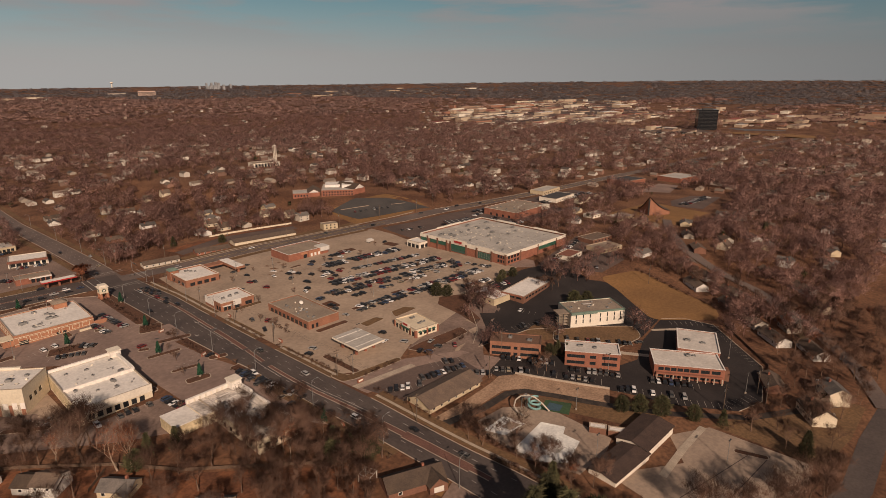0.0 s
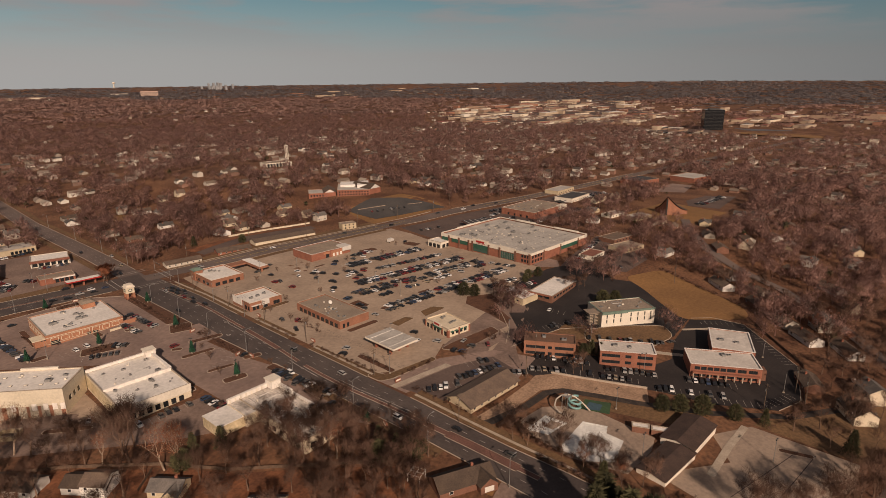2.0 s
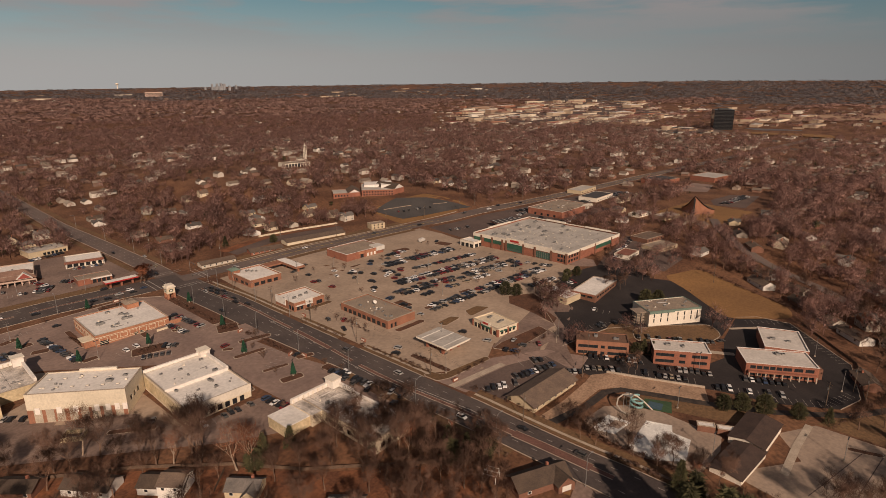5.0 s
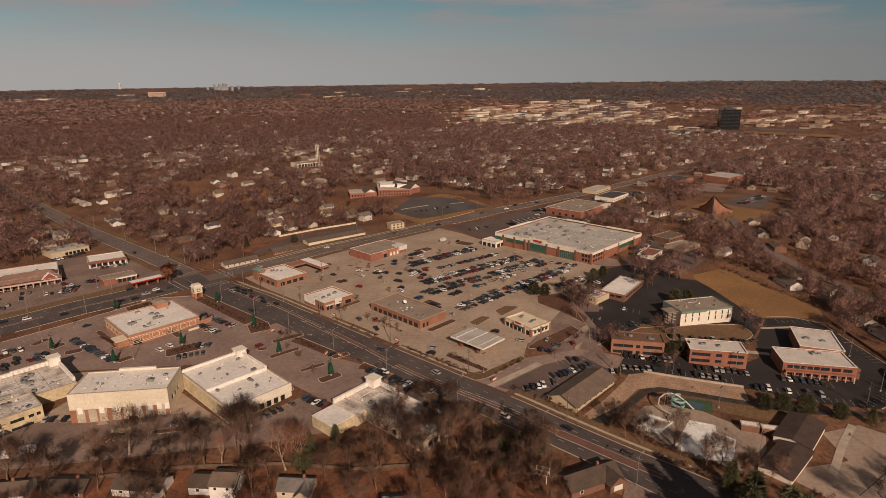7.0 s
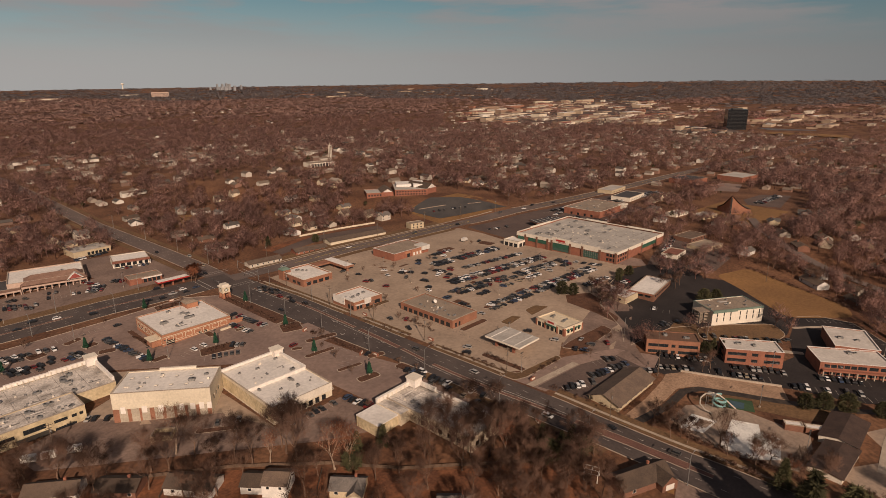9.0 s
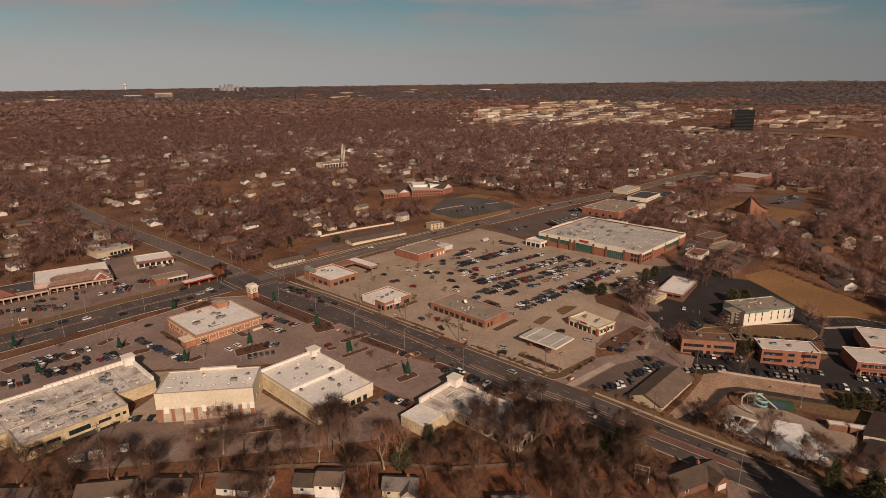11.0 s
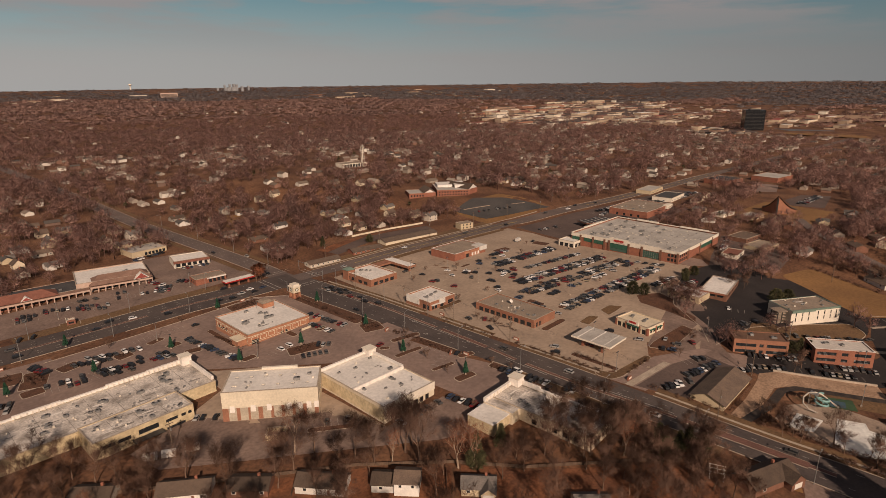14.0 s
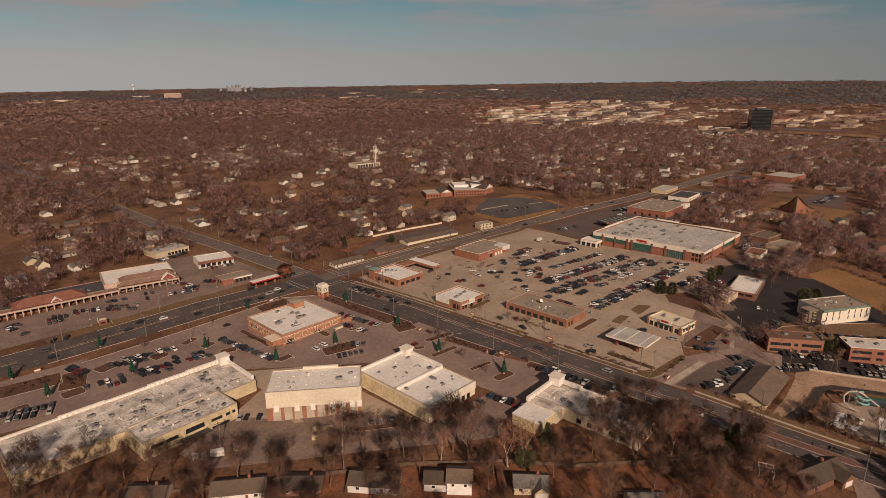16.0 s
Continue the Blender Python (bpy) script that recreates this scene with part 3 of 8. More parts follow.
strip("verge", side_line(DE, 3.5, -112, -66), 6.0, M["lawn"], 0.13, label="dormant grass verge beside the road", category="verge")
strip("verge", side_line(DE, 3.5, -58, 40), 6.0, M["lawn"], 0.13, label="dormant grass verge beside the road", category="verge")
strip("verge", side_line(DW, -3.0, -240, -128), 5.5, M["lawn"], 0.13, label="dormant grass verge beside the road", category="verge")
strip("verge", side_line(DW, -3.0, -112, -76), 5.0, M["mulch"], 0.13, label="planted mulch verge beside the road", category="verge")
strip("verge", side_line(DW, -3.0, -50, 40), 5.2, M["mulch"], 0.13, label="planted mulch verge beside the road", category="verge")
DC = dense(CROSS, 6)
def kx(off, x0, x1):
    a, b = ribbon(DC, 0.0, off)
    return [p for p in a if x0 <= p[0] <= x1]
for off, x0, x1 in ((13.7, -400, -175), (13.7, -158, -108), (13.7, -98, -2), (-13.7, -400, -150), (-13.7, -128, -20), (8.5, 60, 132), (8.5, 142, 230), (8.5, 250, 700), (-8.5, 40, 235), (-8.5, 320, 700)):
    kerb_line(kx(off, x0, x1), "pale concrete kerb along the cross street")
strip("verge", kx(-18.5, -150, -24), 9.0, M["lawn"], 0.16, label="dormant grass verge beside the shopping strip lot", category="verge")
strip("verge", kx(-15.0, 40, 235), 12.0, M["lawn"], 0.16, label="dormant grass verge along the cross street", category="verge")
strip("verge", kx(12.0, 60, 225), 6.0, M["lawn"], 0.16, label="dormant grass verge along the cross street", category="verge")
strip("pavement", kx(-11.5, 40, 300), 1.5, M["concrete"], 0.2, label="concrete pavement along the cross street", category="pavement")

# ---- lots and planted ground ----
sheet("parking_lot", [(38, -168), (62, -186), (88, -172), (100, -196), (128, -186), (150, -160), (176, -150), (226, -140), (226, -30), (232, 5), (232, 34), (148, 36), (112, 42), (74, 48), (40, 46), (34, -60)],
      M["lot_concrete"], 0.045, "pale concrete shopping centre parking lot", "parking lot")
sheet("driveway", [(37, -174), (75, -182), (102, -196), (112, -216), (88, -222), (80, -200), (40, -194)], M["lot_grey"], 0.055, "pale concrete driveway off the arterial road", "driveway")
sheet("driveway_panel", [(38.5, -184.4), (39.2, -188), (73.5, -191.4), (73.2, -188)], M["concrete"], 0.14, "new pale concrete strip across the drive", "driveway")
sheet("parking_lot", [(41, -189), (74, -192), (96, -200), (94, -216), (84, -213), (52, -211), (48, -211), (43, -196)], M["lot_dark"], 0.07, "dark asphalt parking lot beside a low tan building", "parking lot")
sheet("parking_lot", [(96, -216), (110, -212), (135, -232), (150, -262), (164, -266), (187, -258), (222, -253), (232, -262), (236, -279), (203, -316), (168, -326), (152, -321), (136, -298), (129, -276), (118, -254), (96, -226)],
      M["new_asphalt"], 0.05, "freshly sealed black asphalt office parking lot", "parking lot")
sheet("access_road", [(112, -200), (150, -206), (162, -214), (190, -256), (222, -252), (247, -224), (252, -206), (240, -186), (212, -186), (214, -172), (232, -166), (236, -148), (196, -152), (176, -160), (158, -176), (136, -186)],
      M["new_asphalt"], 0.055, "dark asphalt drive curving round the office park", "road")
sheet("parking_lot", [(133, -188), (146, -172), (156, -182), (178, -176), (186, -144), (204, -148), (224, -146), (240, -150), (252, -170), (244, -188), (214, -188), (190, -188), (178, -188), (177, -205), (153, -202), (131, -194)], M["new_asphalt"], 0.075, "dark asphalt lot between low offices", "parking lot")
sheet("planting_bed", [(138, -144), (147, -137), (161, -146), (156, -158), (147, -162), (140, -178), (132, -181), (136, -165)], M["mulch"], 0.09, "brown mulched bed under bare trees", "planting bed")
sheet("playing_field", rounded([(252, -193), (288, -205), (275, -242), (262, -272), (246, -279), (216, -250), (243, -213)], 8), M["field"], 0.08, "golden dormant grass field", "field")
sheet("lawn", rounded([(160, -216), (178, -226), (200, -246), (190, -256), (164, -252), (148, -224)], 5), M["lawn"], 0.09, "dormant lawn round the pale office block", "lawn")
sheet("lawn", rounded([(146, -206), (158, -204), (166, -214), (152, -224), (142, -216)], 3), M["lawn"], 0.085, "dormant lawn between office drives", "lawn")
sheet("parking_lot", [(563, -71), (637, -63), (639, -89), (582, -102)], M["lot_grey"], 0.04, "pale asphalt lot before a brick store", "parking lot")
sheet("driveway", [(84, -174), (150, -158), (174, -151), (160, -177), (136, -188), (112, -203), (98, -217), (92, -200)], M["yard"], 0.055, "worn asphalt drive between the lots", "driveway")
sheet("driveway", [(-4, -49), (9, -49), (9.5, -77), (-4, -77)], M["lot_grey"], 0.07, "asphalt drive from the arterial road into the lot", "driveway")
sheet("parking_lot", [(-142, 52), (-138, -4), (-88, -20), (-66, -42), (-28, -80), (-20, -160), (-2, -150), (10, -128), (4, -106), (-2, -55), (-2, 40), (-20, 54)],
      M["lot_grey"], 0.045, "grey asphalt parking lot round the western shops", "parking lot")
sheet("parking_lot", [(-190, 60), (-186, 4), (-138, -6), (-138, 56)], M["lot_grey"], 0.04, "grey asphalt parking lot before the long flat shop row", "parking lot")
sheet("parking_lot", [(-2, -150), (10, -128), (14, -160), (24, -206), (16, -206), (4, -188)], M["lot_grey"], 0.04, "narrow asphalt lot between shop and road", "parking lot")
sheet("service_yard", [(-140, -66), (-112, -56), (-100, -76), (-70, -100), (-60, -128), (-28, -130), (-24, -166), (-52, -150), (-92, -118), (-136, -84)],
      M["yard"], 0.04, "dusty asphalt service yard behind the shops", "service yard")
sheet("service_walk", [(-112, -56), (-92, -46), (-92, -20), (-66, -42), (-62, -80), (-60, -128), (-70, -104), (-104, -76)], M["lot_concrete"], 0.035, "pale concrete service walk between the shop blocks", "service yard")
sheet("parking_lot", [(-190, 104), (-28, 97), (4, 96), (3, 176), (-8, 190), (-48, 196), (-60, 176), (-48, 140), (-92, 142), (-190, 150)],
      M["yard"], 0.04, "worn asphalt lot before the red-gabled shop strip", "parking lot")
sheet("parking_lot", [(240, 111), (245, 71), (288, 57), (322, 46), (304, 96), (280, 119)], M["asphalt"], 0.35, "dark asphalt school parking lot", "parking lot")
for p_, q_, w_ in (((249, 105), (275, 91), 1.6), ((294, 77), (308, 70), 1.4)):
    strip("lot_divider", [p_, q_], w_, M["lot_concrete"], 0.5, label="pale concrete divider in the school lot", category="traffic island")
sheet("lawn", [(232, 60), (246, 57), (318, 46), (324, 60), (316, 112), (240, 116)], M["field"], 0.03, "golden dormant lawn before the school", "lawn")
sheet("parking_lot", [(232, -30), (300, -46), (330, -60), (420, -62), (420, 4), (330, 16), (240, 30)], M["lot_dark"], 0.04, "asphalt lot behind the supermarket", "parking lot")
sheet("parking_lot", [(430, -30), (520, -40), (524, -4), (430, 6)], M["lot_dark"], 0.04, "asphalt lot beside low brick shops", "parking lot")
sheet("lawn", [(424, -174), (500, -178), (512, -110), (428, -104)], M["field"], 0.03, "dormant lawn round the steep-roofed church", "lawn")
sheet("parking_lot", [(508, -136), (534, -123), (580, -128), (597, -156), (515, -166)], M["lot_dark"], 0.04, "asphalt church parking lot", "parking lot")
sheet("parking_lot", [(70, -300), (98, -318), (112, -306), (130, -316), (133, -355), (114, -357), (90, -344), (66, -326)], M["rec_lot"], 0.045, "pale concrete recreation centre parking lot", "parking lot")
sheet("pool_deck", [(61, -243), (77, -244), (86, -251), (92, -262), (92, -290), (82, -293), (62, -293), (55, -272), (56, -254)], M["rec_lot"], 0.05, "pale concrete swimming pool deck", "pool deck")
for p_, q_ in (((125, -335), (77, -325)), ((127, -341), (90, -338))):
    strip("lot_joint", [p_, q_], 0.35, M["lot_dark"], 0.075, label="dark joint across the pale lot", category="joint")
strip("pavement", [(128, -314), (108, -314), (84, -315.5)], 3.0, M["concrete"], 0.16, label="concrete walk beside the recreation hall", category="pavement")
sheet("lawn", [(132, -316), (152, -326), (196, -352), (196, -362), (164, -362), (134, -358)], M["lawn"], 0.05, "dormant lawn beside the recreation lot", "lawn")
sheet("lawn", [(84, -243), (96, -250), (112, -268), (124, -298), (112, -300), (104, -286), (94, -262)], M["lawn"], 0.06, "dormant lawn beside the pool", "lawn")
sheet("sports_court", [(88, -256), (97, -254), (103, -264), (94, -268)], M["court_green"], 0.09, "green sports court with a blue key", "court")
sheet("court_key", [(90, -258), (96.3, -256.4), (98.6, -262.1), (93.2, -263.6)], M["court_blue"], 0.12, "blue painted court key", "court")
sheet("garden_lawn", [(-57, -167), (-42, -188), (-20, -208), (3, -228), (-4, -250), (-30, -232), (-50, -205), (-70, -178)], M["leaf_litter"], 0.05, "orange leaf-strewn garden lawn behind a fence", "lawn")
sheet("garden_lawn", [(-184, -68), (-150, -90), (-118, -114), (-84, -140), (-60, -165), (-72, -176), (-106, -140), (-150, -104), (-186, -80)], M["leaf_litter"], 0.05, "leaf-strewn back gardens behind the houses", "lawn")
sheet("creek_bank", [(47, -228.5), (68, -229), (89, -227.5), (97, -226), (105, -231), (127, -270), (116, -276), (104, -254), (94, -239), (88, -235.5), (68, -236), (48, -232.5)], M["clay"], 0.07, "bare stone and clay creek bank below a retaining wall", "creek bank")
sheet("lawn", [(70, 306), (104, 274), (84, 222), (56, 248)], M["field"], 0.05, "dormant ochre lawn between suburban houses", "lawn")
for shift_ in (-12.0, 12.0):
    strip("verge", MAIN[14:19], 4.5, M["lawn"], 0.06, shift_, label="dormant grass verge along the arterial road", category="verge")
sheet("driveway", [(8, -267.5), (16, -265), (24.5, -262), (25, -276), (17, -274)], M["yard"], 0.07, "pale concrete drive of a brick house", "driveway")
sheet("garden_bed", [(15, -260.5), (22, -256), (24, -261.5), (16, -264.5)], M["field"], 0.08, "bed of tan dry grasses beside the drive", "garden bed")
strip("creek", [(40, -231), (51, -235), (70, -238.5), (88, -238.5), (96, -243), (104, -257), (111, -271), (118, -284), (128, -300), (150, -326), (190, -352)], 4.0, M["creek"], 0.10, label="dark narrow creek behind the offices", category="creek")
strip("road", [(104, -366), (130, -370), (166, -369), (206, -371)], 9.5, M["road"], 0.06, label="worn asphalt residential street", category="road")
def kerb_round(pts, label):
    kerb_line([tuple(p) for p in pts] + [tuple(pts[0])], label)


kerb_round(rounded([(160, -216), (178, -226), (200, -246), (190, -256), (164, -252), (148, -224)], 5), "pale kerb round the office lawn")
kerb_line([(112, -200), (128, -202), (150, -206), (162, -214)], "pale kerb along the office drive")
kerb_line([(222, -253), (232, -262), (236, -279), (203, -316), (168, -326), (152, -321)], "pale kerb along the office lot")
kerb_line([(226, -140), (176, -150), (150, -160), (128, -186), (112, -196)], "pale kerb along the shopping lot")
kerb_line([(-142, 52), (-20, 54), (-4, 40)], "pale kerb along the western lot")
sheet("parking_lot", [(236, -150), (262, -142), (330, -126), (346, -150), (300, -188), (262, -190), (250, -172)], M["lot_dark"], 0.05, "worn asphalt lots behind the supermarket", "parking lot")
sheet("service_road", [(226, -140), (236, -60), (244, -62), (248, -140), (236, -150)], M["lot_grey"], 0.06, "worn asphalt service road beside the supermarket", "road")
LANE = [(440, -160), (400, -180), (355, -211), (342, -232), (329, -254), (314, -280), (294, -302), (264, -330), (233, -353), (200, -369)]
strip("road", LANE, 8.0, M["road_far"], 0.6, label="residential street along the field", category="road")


# ---- buildings ----
SIDES = {0: ((0, -1), lambda u, W, D: (u, 0)), 1: ((1, 0), lambda u, W, D: (W, u)), 2: ((0, 1), lambda u, W, D: (W - u, D)), 3: ((-1, 0), lambda u, W, D: (0, D - u))}


class Building:
    """A flat-roofed building: its corner, turn, width along the front, depth and height; walls have real openings."""

    def __init__(self, name, label, x, y, ang, W, D, h, wall, roof, category="building", holes=None, parapet=0.7, thick=0.35, coping=None, z=None, sink=2.5):
        self.W, self.D, self.h, self.t = W, D, h, thick
        c, s = math.cos(radians(ang)), math.sin(radians(ang))
        self.z = T(x + c * W / 2 - s * D / 2, y + s * W / 2 + c * D / 2) if z is None else z
        self.root = thing(name, x, y, self.z, ang, label, category)
        self.ang = ang
        holes = holes or {}
        names = {0: "front_wall", 1: "side_wall", 2: "back_wall", 3: "side_wall"}
        for side in range(4):
            self.wall(names[side], side, -sink, h, holes.get(side, []), wall)
        t = thick
        bm = boxes((t, W - t, t, D - t, h - parapet - 0.2, h - parapet))
        part("roof", bm, roof, self.root)
        self.deck = h - parapet
        cm = coping or M["concrete"]
        k = 0.12
        bm = boxes((-k, W + k, -k, t + k, h, h + 0.14), (-k, W + k, D - t - k, D + k, h, h + 0.14), (-k, t + k, t + k, D - t - k, h, h + 0.14), (W - t - k, W + k, t + k, D - t - k, h, h + 0.14), bottom=True)
        part("coping", bm, cm, self.root)

    def at(self, side, u, out):
        (nx, ny), f = SIDES[side]
        x, y = f(u, self.W, self.D)
        return x + nx * out, y + ny * out

    def wall(self, name, side, z0, z1, holes, material):
        L, t = (self.W if side in (0, 2) else self.D), self.t
        us = sorted({0.0, L, *[v for h in holes for v in h[:2]]})
        zs = sorted({z0, z1, *[v for h in holes for v in h[2:4]]})
        bm = bmesh.new()
        def quad(a, b, c, d):
            bm.faces.new([bm.verts.new((*self.at(side, p[0], -p[2]), p[1])) for p in (a, b, c, d)])
        for a, b in zip(us, us[1:]):
            for c, d in zip(zs, zs[1:]):
                m, n = (a + b) / 2, (c + d) / 2
                if any(h[0] < m < h[1] and h[2] < n < h[3] for h in holes):
                    continue
                quad((a, c, 0), (b, c, 0), (b, d, 0), (a, d, 0))
        quad((L - t, z0, t), (t, z0, t), (t, z1, t), (L - t, z1, t))
        quad((0, z1, 0), (L, z1, 0), (L - t, z1, t), (t, z1, t))
        for h in holes:
            a, b, c, d = h[:4]
            for p, q in (((a, c), (b, c)), ((b, c), (b, d)), ((b, d), (a, d)), ((a, d), (a, c))):
                quad((*q, 0), (*p, 0), (*p, 0.25), (*q, 0.25))
        part(name, bm, material, self.root)
        for h in holes:
            self.window(side, *h)

    def window(self, side, a, b, c, d, material=None, kind="window"):
        """A recessed pane with a frame and mullions."""
        def bx(bm, u0, u1, z0, z1, o0, o1):
            v = []
            for z in (z0, z1):
                for u, o in ((u0, o1), (u1, o1), (u1, o0), (u0, o0)):
                    v.append(bm.verts.new((*self.at(side, u, o), z)))
            for q in ((4, 5, 6, 7), (0, 1, 5, 4), (1, 2, 6, 5), (2, 3, 7, 6), (3, 0, 4, 7), (3, 2, 1, 0)):
                bm.faces.new([v[i] for i in q])
        f = min(0.09, (b - a) * 0.12)
        bm = bmesh.new()
        for r in ((a, b, c, c + f), (a, b, d - f, d), (a, a + f, c, d), (b - f, b, c, d)):
            bx(bm, *r, -0.2, -0.1)
        n = int((b - a) / 1.9)
        for i in range(1, n):
            u = a + (b - a) * i / n
            bx(bm, u - 0.04, u + 0.04, c, d, -0.2, -0.11)
        fr = part(kind, bm, M["dark_metal"], self.root)
        bm = bmesh.new()
        bx(bm, a + 0.02, b - 0.02, c + 0.02, d - 0.02, -0.24, -0.16)
        part("pane", bm, material or M["glass"], fr)

    def panel(self, name, side, u0, u1, z0, z1, material, out=0.12, label="", parent=None):
        bm = bmesh.new()
        v = []
        for z in (z0, z1):
            for u, o in ((u0, out), (u1, out), (u1, -0.02), (u0, -0.02)):
                v.append(bm.verts.new((*self.at(side, u, o), z)))
        for q in ((4, 5, 6, 7), (0, 1, 5, 4), (1, 2, 6, 5), (2, 3, 7, 6), (3, 0, 4, 7), (3, 2, 1, 0)):
            bm.faces.new([v[i] for i in q])
        return part(name, bm, material, parent or self.root, label)

    def block(self, name, x0, x1, y0, y1, z0, z1, material, label=""):
        return part(name, boxes((x0, x1, y0, y1, z0, z1), bottom=True), material, self.root, label)

    def roof_units(self, n, seed, size=(1.6, 2.6), margin=4.0, skylights=0):
        rnd = random.Random(seed)
        for i in range(n + skylights):
            u, v = rnd.uniform(margin, self.W - margin), rnd.uniform(margin, self.D - margin)
            p = self.root.matrix_basis @ Vector((u, v, self.roof_z()))
            if i < n:
                roof_unit(p, self.ang + rnd.choice((0, 90)), rnd.uniform(*size))
            else:
                skylight(p, self.ang)

    def roof_z(self):
        return self.h - 0.7

    def roof_wear(self, vents, patches, seed, seams=0, edge=2.0):
        """Vent stubs, repair patches and welded seams on the roof deck."""
        rr, z = random.Random(seed), self.deck
        for i in range(seams):
            u = self.W * (i + 1) / (seams + 1)
            part("roof_seam", boxes((u - 0.09, u + 0.09, edge, self.D - edge, z, z + 0.012)), M["roof_patch"], self.root)
        for i in range(patches):
            u, v = rr.uniform(edge, self.W - edge - 6), rr.uniform(edge, self.D - edge - 2)
            w, d = rr.uniform(0.8, 6.0), rr.uniform(0.25, 1.1)
            part("roof_patch", boxes((u, u + w, v, v + d, z, z + 0.018 + 0.001 * i)), M["roof_patch" if rr.random() < 0.6 else "white_roof"], self.root)
        for i in range(vents):
            u, v, w = rr.uniform(edge, self.W - edge), rr.uniform(edge, self.D - edge), rr.uniform(0.2, 0.5)
            part("roof_vent", boxes((u - w, u + w, v - w * 0.8, v + w * 0.8, z, z + rr.uniform(0.4, 0.9)), (u - w * 1.25, u + w * 1.25, v - w, v + w, z, z + 0.12)), M["metal" if i % 3 else "offwhite"], self.root)


_unit = {}


def roof_unit(p, ang, size):
    k = round(size * 2) / 2
    if k not in _unit:
        r = thing("rooftop_unit", *p, ang, "grey metal air conditioning unit on a flat roof", "rooftop unit", "rooftop units")
        w, d, h = k * 0.42, k * 0.33, 0.34 * k + 0.25
        bm = boxes((-w, w, -d, d, 0.15, h), (-w * 0.95, w * 0.95, -d * 0.95, d * 0.95, 0, 0.15))
        bmesh.ops.bevel(bm, geom=bm.edges[:], offset=0.04, segments=1, affect="EDGES")
        part("casing", bm, M["metal"], r)
        bm = bmesh.new()
        bmesh.ops.create_cone(bm, cap_ends=True, segments=12, radius1=d * 0.6, radius2=d * 0.6, depth=0.2, matrix=Matrix.Translation((w * 0.4, 0, h + 0.08)))
        part("fan", bm, M["dark_metal"], r)
        bm = boxes((-w * 1.3, -w, -d * 0.6, d * 0.6, 0.1, h * 0.7))
        part("duct", bm, M["metal"], r)
        _unit[k] = r
        return r
    return copy_thing(_unit[k], pose(*p, 0, 0, ang))


_sky = []


def skylight(p, ang):
    if not _sky:
        r = thing("skylight", *p, ang, "white domed skylight on a flat roof", "skylight", "skylights")
        part("curb", boxes((-0.75, 0.75, -0.6, 0.6, 0, 0.25)), M["metal"], r)
        bm = boxes((-0.68, 0.68, -0.53, 0.53, 0.25, 0.45))
        bmesh.ops.bevel(bm, geom=[e for e in bm.edges], offset=0.12, segments=2, affect="EDGES")
        part("dome", bm, M["offwhite"], r)
        _sky.append(r)
        return r
    return copy_thing(_sky[0], pose(*p, 0, 0, ang))


def row(u0, u1, n, w, z0, z1):
    """n equal openings spread between u0 and u1."""
    step = (u1 - u0) / n
    return [(u0 + step * (i + 0.5) - w / 2, u0 + step * (i + 0.5) + w / 2, z0, z1) for i in range(n)]


# supermarket: front to the west (side 0 runs north to south)
sm = Building("supermarket", "large brick supermarket with cream parapet and green panels", 224, -40, -90, 92, 80, 8.6, M["brick"], M["grey_roof"], "supermarket",
              holes={0: row(66, 74, 2, 3.2, 0.3, 5.2) + row(36, 48, 4, 2.4, 0.2, 4.4) + row(83, 91, 3, 2.1, 1.0, 3.2) + row(83, 91, 3, 2.1, 4.4, 6.6) + row(14, 26, 4, 2.6, 3.2, 5.0),
                     1: row(1, 16, 4, 2.6, 1.0, 3.2) + row(1, 16, 4, 2.6, 4.4, 6.6)}, parapet=1.0, coping=M["offwhite"])
for u0, u1, z0, z1 in ((0, 9, 6.2, 8.8), (9, 31, 6.4, 9.2), (31, 35, 6.0, 9.4), (35, 52, 6.4, 10.8), (52, 63, 6.2, 9.6), (63, 78, 6.2, 9.9), (78, 92, 7.2, 9.2)):
    sm.panel("cream_parapet", 0, u0 + 0.05, u1 - 0.05, z0, z1, M["offwhite"], 0.35)
for u0, u1 in ((1, 9), (12, 20), (35, 52), (21, 30)):
    sm.panel("green_panel", 0, u0, u1, 2.6 if u0 > 30 else 3.4, 6.2, M["green"], 0.3)
for u0, u1 in ((64, 77), (36, 51)):
    sm.panel("entrance_glazing", 0, u0, u1, 0.3, 5.6 if u0 > 50 else 2.5, M["glass_green"], 0.2)
for u in (9, 20.5, 31, 35, 52, 63, 78, 91.2):
    sm.panel("brick_pilaster", 0, u - 0.8, u + 0.8, -1, 8.2, M["brick_dark"], 0.7)
sm.panel("sign_board", 0, 36.5, 50.5, 6.9, 10.3, M["offwhite"], 0.5)
sign = sm.panel("sign_stroke", 0, 39, 47.5, 8.0, 9.6, M["red"], 0.62, "red sign lettering shown as a bar")
sm.panel("sign_stroke", 0, 41, 48.5, 7.3, 7.6, M["red"], 0.62)
for u in np.arange(64, 78, 1.75):
    sm.panel("glazing_bar", 0, u - 0.06, u + 0.06, 0.3, 5.6, M["metal"], 0.26)
sm.panel("cream_band", 1, 0, 22, 7.0, 8.9, M["offwhite"], 0.25)
for u0, u1 in ((22, 50), (50, 79.8)):
    sm.panel("cream_band", 1, u0 + 0.05, u1, 6.4, 8.9, M["offwhite"], 0.22)
sm.panel("green_panel", 1, 40, 66, 3.4, 6.4, M["green"], 0.18)
for u in (17, 40, 66):
    sm.panel("brick_pilaster", 1, u - 0.7, u + 0.7, -1, 8.4, M["brick_dark"], 0.5)
